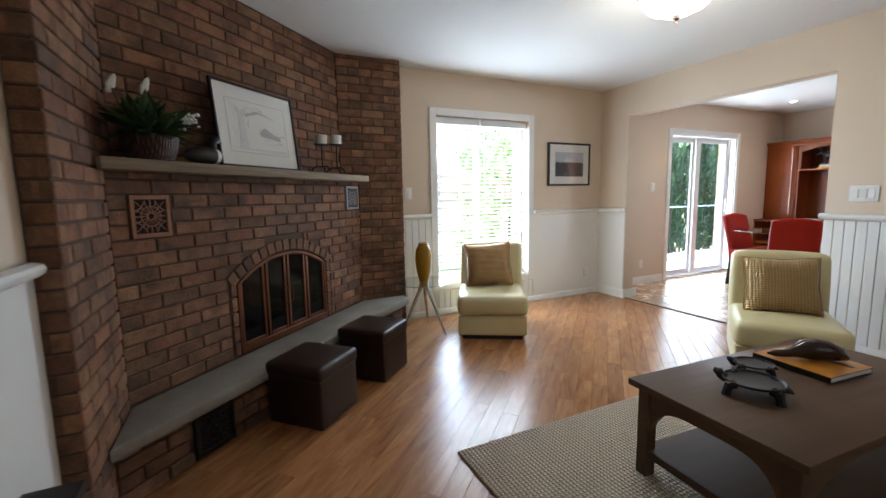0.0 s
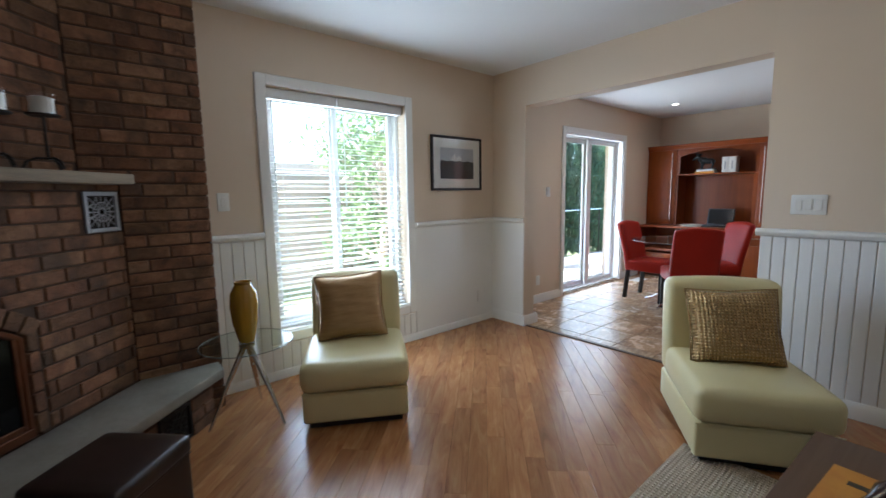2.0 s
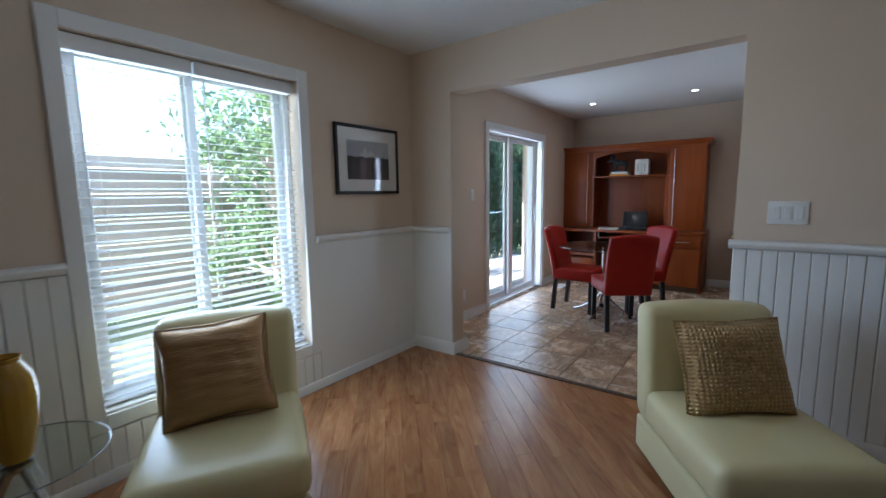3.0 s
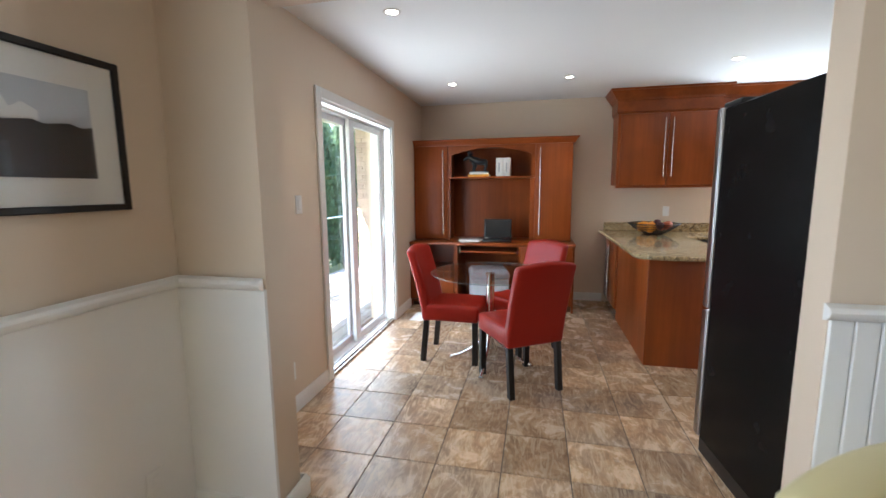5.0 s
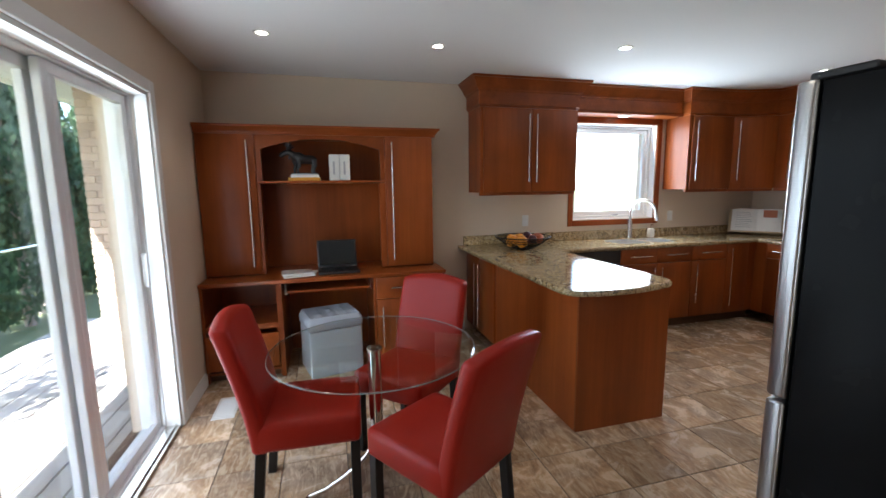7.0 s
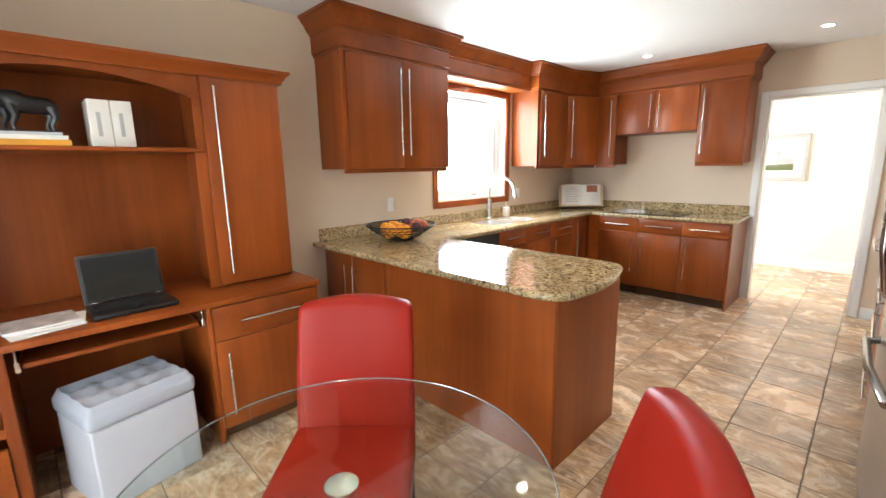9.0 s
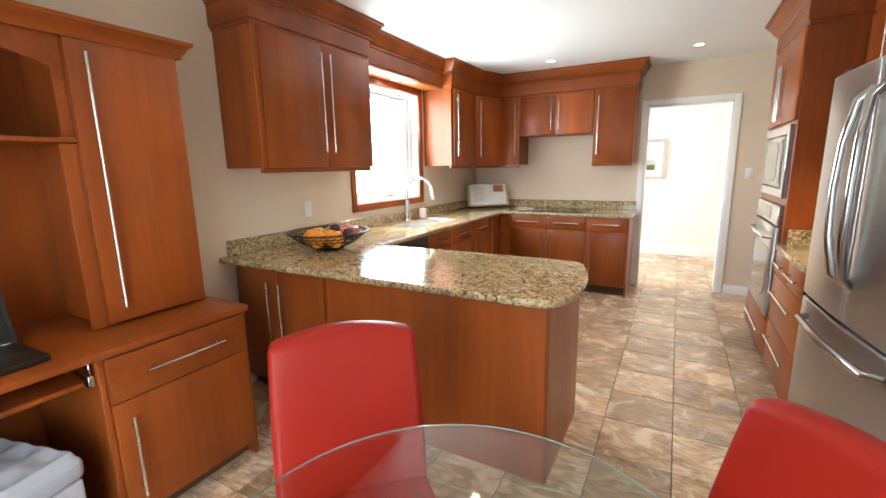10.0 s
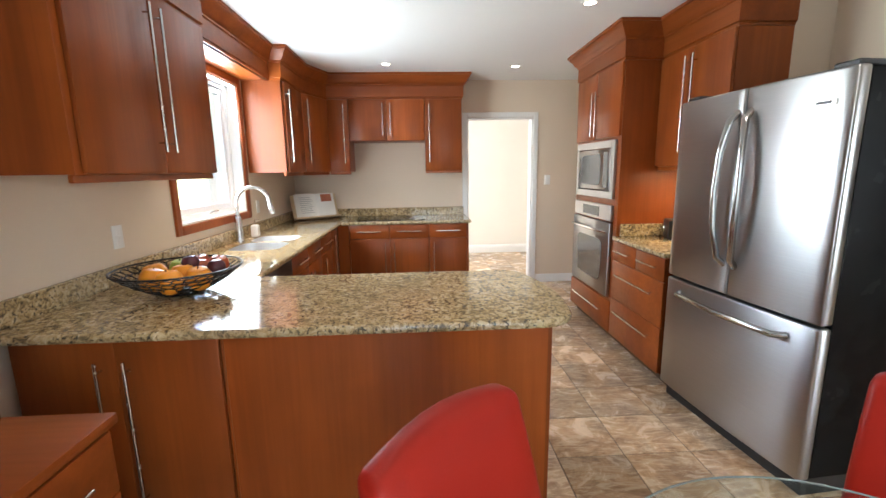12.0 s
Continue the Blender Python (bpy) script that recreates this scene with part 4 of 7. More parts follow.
def cube_ottoman(m, label):
    o = thing("cube_ottoman", label, "ottoman", m, "leather cube ottomans")
    part("box_body", soft_box(0.355, 0.355, 0.29, 0.012, 0.004), BROWN, o)
    part("lid", soft_box(0.37, 0.37, 0.075, 0.02, 0.008), BROWN, o, m=pose(0, 0, 0.275))
    part("seam", tube([(-0.178, -0.178, 0.272), (0.178, -0.178, 0.272), (0.178, 0.178, 0.272), (-0.178, 0.178, 0.272)], 0.003, 6, None, True), BROWN, o)
    return o


cube_ottoman(pose(0.42, 2.735, 0, 0, 0, 44), "dark brown leather cube ottoman by the hearth")
cube_ottoman(pose(0.905, 3.15, 0, 0, 0, 44), "dark brown leather cube ottoman by the hearth")


def coffee_table():
    """Dark wood table with arched aprons and a low shelf."""
    c = thing("coffee_table", "dark walnut coffee table with arched aprons and shelf", "table", pose(1.563, 0.88, 0, 0, 0, -3.5))
    L, W, Z = 1.19, 0.62, 0.44
    part("tabletop", box((-0.03, -0.03, Z - 0.03), (L + 0.03, W + 0.03, Z), 0.004, 2), DARKWOOD, c, "scuffed dark walnut top")
    part("shelf", box((0.01, 0.01, 0.10), (L - 0.01, W - 0.01, 0.135), 0.003), DARKWOOD, c)
    for x in (0.0, L - 0.055):
        for y in (0.0, W - 0.055):
            part("leg", box((x, y, 0.012), (x + 0.055, y + 0.055, Z - 0.03), 0.004), DARKWOOD, c)

    def apron(length):
        bm = bmesh.new()
        n = 20
        top, low = [], []
        for i in range(n + 1):
            u = i / n
            drop = 0.055 + 0.13 * abs(2 * u - 1) ** 5
            top.append((u * length, Z - 0.031))
            low.append((u * length, Z - 0.031 - drop))
        for i in range(n):
            for y in (0.0, 0.022):
                q = [bm.verts.new((p[0], y, p[1])) for p in (low[i], low[i + 1], top[i + 1], top[i])]
                bm.faces.new(q if y == 0 else q[::-1])
            a = [bm.verts.new((low[i][0], y, low[i][1])) for y in (0, 0.022)]
            b = [bm.verts.new((low[i + 1][0], y, low[i + 1][1])) for y in (0.022, 0)]
            bm.faces.new(a + b)
        bmesh.ops.remove_doubles(bm, verts=bm.verts, dist=1e-5)
        return bm

    for y in (0.012, W - 0.034):
        part("apron", apron(L - 0.11), DARKWOOD, c, m=pose(0.055, y, 0))
    for x in (0.034, L - 0.012):
        part("apron", apron(W - 0.11), DARKWOOD, c, m=pose(x, 0.055, 0, 0, 0, 90))
    return c


coffee_table()
rug = solid("area_rug", box((0.965, 0.15, 0.0), (3.15, 1.99, 0.013), 0.005, 2), JUTE, "natural beige woven jute rug under the coffee table", "rug", smooth=True)


def turtle_tray(m, scale, label):
    """A dark carved tray: an oval dish carried by a turtle's four legs, with a head and a tail."""
    t = thing("turtle_tray", label, "tray", m @ Matrix.Diagonal((scale, scale, scale, 1)), "turtle trays")
    dish = lathe([(0.0, 0.05), (0.10, 0.05), (0.125, 0.062), (0.13, 0.072), (0.124, 0.074), (0.115, 0.064), (0.0, 0.056)], 28)
    for v in dish.verts:
        v.co.x *= 1.1
    part("dish", dish, BLACKWOOD, t)
    for sx in (-1, 1):
        for sy in (-1, 1):
            part("leg", tube([(sx * 0.08, sy * 0.07, 0.052), (sx * 0.105, sy * 0.092, 0.045), (sx * 0.11, sy * 0.098, 0.02), (sx * 0.112, sy * 0.1, 0.0)], [0.026, 0.024, 0.02, 0.024], 8), BLACKWOOD, t)
    part("head", tube([(-0.12, 0, 0.05), (-0.145, 0, 0.062), (-0.155, 0, 0.082), (-0.178, 0, 0.088)], [0.026, 0.022, 0.024, 0.012], 8), BLACKWOOD, t)
    part("tail", tube([(0.13, 0, 0.05), (0.15, 0, 0.045), (0.165, 0, 0.035)], [0.02, 0.014, 0.004], 8), BLACKWOOD, t)
    return t


turtle_tray(pose(1.89, 1.20, 0.44, 0, 0, -62), 0.77, "black carved wooden turtle tray on the coffee table")
turtle_tray(pose(2.11, 1.32, 0.44, 0, 0, -50), 0.56, "small black carved turtle tray on the coffee table")
YELLOW = simple("yellow_orange_cover", (0.62, 0.30, 0.03), (0.45, 0.16, 0.02), 14, 0.35, vary=None)
MBK = pose(2.40, 1.236, 0.442, 0, 0, -6)
bk = thing("coffee_table_book", "large book with an orange cover on the table", "book", MBK)
part("cover", boxes(((-0.145, -0.158, 0), (0.145, 0.158, 0.003)), ((-0.145, -0.158, 0.022), (0.145, 0.158, 0.025)), ((-0.145, -0.158, 0.003), (-0.142, 0.158, 0.022))), BLACK, bk, "dark binding")
part("pages", box((-0.141, -0.154, 0.003), (0.14, 0.154, 0.022)), PAPER, bk, smooth=False)
part("cover_picture", box((-0.144, -0.157, 0.025), (0.144, 0.157, 0.0262)), YELLOW, bk, "orange and brown picture", smooth=False)
part("title_bar", box((0.05, -0.13, 0.0262), (0.075, 0.11, 0.0268)), BLACK, bk, smooth=False)
GOURD = simple("polished_dark_wood", (0.05, 0.02, 0.013), (0.025, 0.011, 0.008), 6, 0.12)
bird = tube([(-0.23, 0.0, 0.025), (-0.19, 0, 0.028), (-0.14, 0, 0.03), (-0.09, 0, 0.042), (-0.04, 0, 0.06), (0.02, 0, 0.066), (0.08, 0, 0.062), (0.14, 0, 0.045), (0.19, 0, 0.02), (0.2, 0, 0.012)],
            [0.006, 0.022, 0.026, 0.034, 0.058, 0.066, 0.062, 0.046, 0.018, 0.004], 20)
solid("carved_gourd", bird, GOURD, "polished dark wooden gourd lying on a book", "ornament", m=pose(2.395, 1.235, 0.470, 0, 0, -40) @ Matrix.Diagonal((0.74, 0.74, 0.74, 1)))


def side_table():
    t = thing("glass_side_table", "round glass side table on three metal legs", "table", pose(1.58, 3.80, 0))
    top = lathe([(0.0, 0.458), (0.245, 0.458), (0.25, 0.462), (0.25, 0.466), (0.245, 0.47), (0.0, 0.47)], 48)
    part("glass_top", top, TABLEGLASS, t, "clear round glass top", False).visible_shadow = False
    part("glass_rim", tube([(0.25 * math.cos(k * math.pi / 30), 0.25 * math.sin(k * math.pi / 30), 0.464) for k in range(60)], 0.0026, 6, None, True), GLASSEDGE, t, "green polished glass edge")
    part("hub", lathe([(0, 0.43), (0.03, 0.43), (0.045, 0.445), (0.045, 0.457), (0, 0.457)], 20), NICKEL, t)
    for k in range(3):
        a = math.radians(-60 + 120 * k)
        part("leg", tube([(0.02 * math.cos(a), 0.02 * math.sin(a), 0.44), (0.12 * math.cos(a), 0.12 * math.sin(a), 0.24), (0.23 * math.cos(a), 0.23 * math.sin(a), 0.0)], [0.016, 0.014, 0.008], 10), NICKEL, t)
    return t


side_table()
vase = lathe([(0, 0), (0.045, 0), (0.05, 0.01), (0.075, 0.12), (0.085, 0.22), (0.08, 0.30), (0.055, 0.345), (0.05, 0.355), (0.055, 0.37), (0.05, 0.372), (0.042, 0.355), (0.05, 0.34), (0.07, 0.29), (0, 0.05)], 40)
for v in vase.verts:
    if 0.03 < v.co.z < 0.31 and v.co.xy.length > 0.03:
        a = math.atan2(v.co.y, v.co.x)
        k = 1 + 0.05 * math.sin(8 * a + 55 * v.co.z) * math.sin(8 * a - 55 * v.co.z)
        v.co.x, v.co.y = v.co.x * k, v.co.y * k
solid("ceramic_vase", vase, AMBER, "mustard yellow embossed ceramic vase on a glass table", "vase", m=pose(1.58, 3.80, 0.47) @ Matrix.Diagonal((0.88, 0.88, 0.95, 1)))


def framed_picture(name, label, w, h, m, frame_mat, border, art, depth=0.025, rim=0.022):
    """A picture in its frame; local x to the right, z up, -y out of the wall; origin low left."""
    p = thing(name, label, "picture", m)
    part("picture_frame", boxes(((0, -depth, 0), (rim, 0, h)), ((w - rim, -depth, 0), (w, 0, h)), ((rim, -depth, 0), (w - rim, 0, rim)), ((rim, -depth, h - rim), (w - rim, 0, h)), bevel=0.003), frame_mat, p)
    part("mat_board", box((rim, -depth * 0.5, rim), (w - rim, -0.002, h - rim)), MATBOARD, p, "off-white mat", smooth=False)
    x0, x1, z0, z1 = rim + border, w - rim - border, rim + border, h - rim - border
    art(p, x0, x1, z0, z1, -depth * 0.5)
    gl = part("picture_glass", box((rim, -depth * 0.8, rim), (w - rim, -depth * 0.8 + 0.002, h - rim)), GLASS, p, smooth=False)
    gl.visible_shadow = False
    return p


def flat_shape(points, y, thick=0.001):
    bm = bmesh.new()
    f = bm.faces.new([bm.verts.new((x, y, z)) for x, z in points])
    res = bmesh.ops.extrude_face_region(bm, geom=[f])
    for v in res["geom"]:
        if isinstance(v, bmesh.types.BMVert):
            v.co.y -= thick
    return bm


SKYGREY = simple("grey_print_sky", (0.46, 0.48, 0.50), (0.38, 0.40, 0.43), 4, 0.6)
DARKPRINT = simple("dark_print_field", (0.022, 0.026, 0.028), (0.045, 0.05, 0.045), 8, 0.6)
PENCIL = simple("pencil_grey", (0.33, 0.33, 0.33), (0.50, 0.50, 0.49), 18, 0.85)
PALEPENCIL = simple("pale_pencil_wash", (0.58, 0.58, 0.57), (0.66, 0.66, 0.64), 14, 0.85)


def dark_landscape(p, x0, x1, z0, z1, y):
    part("print_sky", flat_shape([(x0, z0), (x1, z0), (x1, z1), (x0, z1)], y - 0.001), SKYGREY, p, smooth=False)
    zm = z0 + (z1 - z0) * 0.58
    n = 12
    edge = [(x0 + (x1 - x0) * i / n, zm + 0.006 * math.sin(i * 2.1)) for i in range(n, -1, -1)]
    part("print_field", flat_shape([(x0, z0), (x1, z0)] + edge, y - 0.003), DARKPRINT, p, smooth=False)
    cx = x0 + (x1 - x0) * 0.42
    part("print_buildings", flat_shape([(cx - 0.05, zm), (cx + 0.09, zm), (cx + 0.09, zm + 0.03), (cx + 0.05, zm + 0.05), (cx + 0.02, zm + 0.03), (cx, zm + 0.07), (cx - 0.03, zm + 0.03), (cx - 0.05, zm + 0.03)], y - 0.0022), PALEPENCIL, p, smooth=False)


def pencil_tree(p, x0, x1, z0, z1, y):
    w, h = x1 - x0, z1 - z0
    for a, b, c, d in ((x0, x1, z0, z0 + 0.003), (x0, x1, z1 - 0.003, z1), (x0, x0 + 0.003, z0, z1), (x1 - 0.003, x1, z0, z1)):
        part("drawn_border", box((a, y - 0.001, c), (b, y, d)), PENCIL, p, smooth=False)
    tx = x0 + w * 0.22
    part("drawn_tree", flat_shape([(tx - 0.035, z0 + h * 0.08), (tx + 0.04, z0 + h * 0.08), (tx + 0.022, z0 + h * 0.5), (tx + 0.03, z0 + h * 0.72), (tx + 0.07, z0 + h * 0.94), (tx, z0 + h * 0.8), (tx - 0.08, z0 + h * 0.95), (tx - 0.02, z0 + h * 0.68), (tx - 0.02, z0 + h * 0.45)], y - 0.001), PALEPENCIL, p, smooth=False)
    part("drawn_bough", flat_shape([(tx + 0.03, z0 + h * 0.74), (tx + 0.13, z0 + h * 0.84), (tx + 0.33, z0 + h * 0.70), (tx + 0.14, z0 + h * 0.80), (tx + 0.04, z0 + h * 0.69)], y - 0.0015), PENCIL, p, smooth=False)
    bx = x0 + w * 0.52
    part("drawn_barn", flat_shape([(bx, z0 + h * 0.36), (bx + 0.17, z0 + h * 0.30), (bx + 0.17, z0 + h * 0.38), (bx + 0.09, z0 + h * 0.46), (bx + 0.04, z0 + h * 0.54), (bx - 0.01, z0 + h * 0.44)], y - 0.001), PENCIL, p, smooth=False)
    lines = random.Random(8)
    strokes = bmesh.new()
    for k in range(46):
        if k < 14:
            u, v, ln, tilt = lines.uniform(0.1, 0.34), lines.uniform(0.1, 0.9), lines.uniform(0.03, 0.07), lines.uniform(1.2, 1.9)
        elif k < 26:
            u, v, ln, tilt = lines.uniform(0.25, 0.75), lines.uniform(0.72, 0.95), lines.uniform(0.03, 0.09), lines.uniform(-0.5, 0.4)
        else:
            u, v, ln, tilt = lines.uniform(0.45, 0.9), lines.uniform(0.18, 0.5), lines.uniform(0.02, 0.07), lines.uniform(-0.25, 0.05)
        sx, sz = x0 + w * u, z0 + h * v
        ex, ez = sx + ln * math.cos(tilt), sz + ln * math.sin(tilt)
        ex, ez = min(ex, x1 - 0.01), min(ez, z1 - 0.01)
        nx, nz = -math.sin(tilt) * 0.0011, math.cos(tilt) * 0.0011
        strokes.faces.new([strokes.verts.new((px, y - 0.003, pz)) for px, pz in ((sx - nx, sz - nz), (ex - nx, ez - nz), (ex + nx, ez + nz), (sx + nx, sz + nz))])
    tagged(part("drawn_strokes", strokes, PENCIL, p, smooth=False), kind="stuff")
    part("drawn_ground", flat_shape([(x0 + 0.02, z0 + h * 0.06), (x1 - 0.02, z0 + h * 0.05), (x1 - 0.02, z0 + h * 0.10), (x0 + 0.02, z0 + h * 0.09)], y - 0.0008), PALEPENCIL, p, smooth=False)


def green_field(p, x0, x1, z0, z1, y):
    part("print_sky", flat_shape([(x0, z0), (x1, z0), (x1, z1), (x0, z1)], y - 0.001), MATBOARD, p, smooth=False)
    part("print_field", flat_shape([(x0, z0), (x1, z0), (x1, z0 + 0.09), (x0, z0 + 0.07)], y - 0.002), SHRUB, p, smooth=False)
    part("print_water", flat_shape([(x0, z0 + 0.075), (x1, z0 + 0.095), (x1, z0 + 0.16), (x0, z0 + 0.17)], y - 0.0016), SKYGREY, p, smooth=False)
    cx = x0 + (x1 - x0) * 0.45
    part("print_tree", flat_shape([(cx - 0.008, z0 + 0.05), (cx + 0.008, z0 + 0.05), (cx + 0.008, z0 + 0.19), (cx + 0.045, z0 + 0.23), (cx, z0 + 0.27), (cx - 0.045, z0 + 0.23), (cx - 0.008, z0 + 0.19)], y - 0.003), PENCIL, p, smooth=False)


framed_picture("framed_print", "black-framed landscape print hanging on the wall", 0.635, 0.495, pose(3.34, YN - 0.002, 1.335), BLACKWOOD, 0.085, dark_landscape)
framed_picture("framed_drawing", "framed pencil drawing of a tree leaning on the mantel", 0.66, 0.485, FM @ pose(0.57, -0.045, ZS + 0.001, -6, 0, 0), BLACKWOOD, 0.075, pencil_tree, 0.022, 0.014)
SILVER = simple("silver_grey_frame", (0.46, 0.46, 0.45), (0.38, 0.38, 0.37), 12, 0.4)
framed_picture("hall_picture", "silver-framed landscape picture on the hall wall", 0.60, 0.61, Matrix.Translation((6.55, -3.818, 1.17)) @ pose(0, 0, 0, 0, 0, 180), SILVER, 0.09, green_field, 0.03, 0.05)

# things on the mantel, in the fireplace's own frame
WICKER = weave("dark_wicker", (0.09, 0.032, 0.018), (0.03, 0.012, 0.008), 24, 0.6, 0.0, 0.8, 0.006)
plant = thing("potted_plant", "white-flowered leafy plant in a dark wicker basket", "plant", FM @ pose(0.175, -0.06, ZS + 0.001))
part("basket", lathe([(0, 0), (0.085, 0), (0.1, 0.02), (0.118, 0.095), (0.122, 0.105), (0.112, 0.107), (0.105, 0.095), (0, 0.08)], 28), WICKER, plant, "dark wicker basket")
leaves = bmesh.new()
for i in range(260):
    a, tilt, r = random.uniform(0, 6.28), random.uniform(0.15, 1.6), random.uniform(0.10, 0.235)
    base = Vector((random.uniform(-0.05, 0.05), random.uniform(-0.05, 0.05), 0.11))
    out = Vector((math.cos(a) * math.sin(tilt), math.sin(a) * math.sin(tilt), math.cos(tilt)))
    if out.y > 0.35:
        out.y *= 0.3
    side = out.cross(Vector((0, 0, 1))).normalized() * random.uniform(0.014, 0.028)
    tip, half = base + out * r + Vector((0, 0, -0.03)), base + out * r * 0.62
    vs = [leaves.verts.new(p) for p in (base + out * r * 0.25, half + side, tip, half - side)]
    leaves.faces.new(vs)
part("foliage", leaves, GREEN, plant, "glossy green leaves", smooth=False)
stems = bmesh.new()
WHITEPETAL = simple("white_petal", (0.70, 0.70, 0.64), (0.62, 0.62, 0.54), 6, 0.6)
for x, y, z in ((-0.16, -0.02, 0.30), (0.0, 0.0, 0.325), (0.02, -0.06, 0.27)):
    tube([(x * 0.3, y * 0.3, 0.1), (x * 0.8, y, z * 0.7), (x, y, z)], 0.003, 5, stems)
part("stems", stems, GREEN, plant)
for x, y, z in ((-0.16, -0.02, 0.30), (0.0, 0.0, 0.325)):
    f = part("lily_petal", lathe([(0, -0.04), (0.012, -0.03), (0.02, 0.0), (0.012, 0.035), (0, 0.05)], 8), WHITEPETAL, plant, "white spathe")
    f.matrix_basis = pose(x, y, z, 20, 12, 0) @ Matrix.Diagonal((1, 0.35, 1, 1))
blooms = bmesh.new()
for i in range(60):
    c = Vector((0.13 + random.gauss(0, 0.035), -0.06 + random.gauss(0, 0.02), 0.2 + random.gauss(0, 0.014)))
    bmesh.ops.create_icosphere(blooms, subdivisions=1, radius=random.uniform(0.006, 0.012), matrix=Matrix.Translation(c))
part("blossoms", blooms, WHITEPETAL, plant, "cluster of small white blossoms")

duck = thing("duck_decoy", "black and white wooden duck decoy on the mantel", "ornament", FM @ pose(0.445, -0.075, ZS + 0.001, 0, 0, 4))
WHITEPAINT = simple("white_painted_wood", (0.68, 0.67, 0.62), (0.6, 0.58, 0.52), 8, 0.6)
part("body", tube([(-0.13, 0, 0.035), (-0.1, 0, 0.04), (-0.04, 0, 0.046), (0.03, 0, 0.046), (0.055, 0, 0.046)], [0.004, 0.025, 0.042, 0.046, 0.044], 14), BLACKWOOD, duck)
part("breast", tube([(0.054, 0, 0.046), (0.085, 0, 0.046), (0.105, 0, 0.048)], [0.0445, 0.038, 0.012], 14), WHITEPAINT, duck, "white breast")
part("head", tube([(0.062, 0, 0.075), (0.066, 0, 0.11), (0.072, 0, 0.13), (0.082, 0, 0.135), (0.10, 0, 0.128), (0.125, 0, 0.122)], [0.022, 0.019, 0.026, 0.025, 0.012, 0.006], 12), BLACKWOOD, duck)


def candle_stand(m, h):
    c = thing("candle_holder", "black iron candle stand with a glass cup on the mantel", "candle holder", m, "mantel candle holders")
    part("stem", tube([(0, 0, 0.05), (0, 0, h)], 0.004, 8), BLACKMETAL, c)
    for k in range(3):
        a = math.radians(20 + 120 * k)
        part("foot", tube([(0, 0, 0.05), (0.03 * math.cos(a), 0.03 * math.sin(a), 0.052), (0.058 * math.cos(a), 0.058 * math.sin(a), 0.035), (0.07 * math.cos(a), 0.07 * math.sin(a), 0.005)], 0.005, 6), BLACKMETAL, c)
    part("dish", lathe([(0, h), (0.045, h + 0.002), (0.048, h + 0.008), (0.044, h + 0.008), (0, h + 0.006)], 24), BLACKMETAL, c)
    part("candle", lathe([(0, h + 0.008), (0.034, h + 0.008), (0.034, h + 0.075), (0.028, h + 0.078), (0, h + 0.074)], 24), WHITEPAINT, c, "white pillar candle")
    cup = part("glass_cup", lathe([(0.038, h + 0.008), (0.042, h + 0.095), (0.0405, h + 0.095), (0.0365, h + 0.009)], 24), GLASS, c)
    cup.visible_shadow = False
    return c


candle_stand(FM @ pose(1.51, -0.05, ZS + 0.001) @ Matrix.Diagonal((1.2, 1.2, 1, 1)), 0.205)
candle_stand(FM @ pose(1.705, -0.05, ZS + 0.001) @ Matrix.Diagonal((1.2, 1.2, 1, 1)), 0.225)


def switch_plate(name, label, m, gangs, kind="rocker"):
    """A wall plate; local x along the wall, z up, -y out."""
    s = thing(name, label, "switch" if kind == "rocker" else "outlet", m)
    w = 0.046 * gangs + 0.026
    part("plate", box((-w / 2, -0.007, -0.058), (w / 2, 0, 0.058), 0.004, 2), PLASTIC, s)
    for g in range(gangs):
        x = (g - (gangs - 1) / 2) * 0.046
        if kind == "rocker":
            part("rocker", box((x - 0.016, -0.011, -0.033), (x + 0.016, -0.006, 0.033), 0.003), PLASTIC, s)
        else:
            for z in (-0.02, 0.02):
                part("socket", box((x - 0.014, -0.0095, z - 0.014), (x + 0.014, -0.006, z + 0.014), 0.004), PLASTIC, s)
    return s


switch_plate("light_switch", "white three-gang light switch on the partition wall", pose(px_at(1.73) - 0.001, 1.73, 1.205, 0, 0, -90.8), 3)
switch_plate("light_switch", "white single light switch beside the sliding door", pose(5.16, YK - 0.001, 1.31), 1)
switch_plate("light_switch", "white single light switch beside the brick", pose(1.62, YN - 0.001, 1.27), 1)
switch_plate("light_switch", "white single light switch beside the doorway", pose(5.13, YS + 0.001, 1.29, 0, 0, 180), 1)
switch_plate("wall_outlet", "white outlet low on the kitchen wall", pose(4.98, YK - 0.001, 0.27), 1, "outlet")
switch_plate("wall_outlet", "white outlet low in the wainscot", pose(3.95, YN - 0.013, 0.27), 1, "outlet")
switch_plate("wall_outlet", "white outlet over the counter backsplash", pose(XE - 0.001, 1.30, 1.12, 0, 0, -90), 1, "outlet")
switch_plate("wall_outlet", "white outlet beside the kitchen window", pose(XE - 0.001, -0.55, 1.12, 0, 0, -90), 1, "outlet")

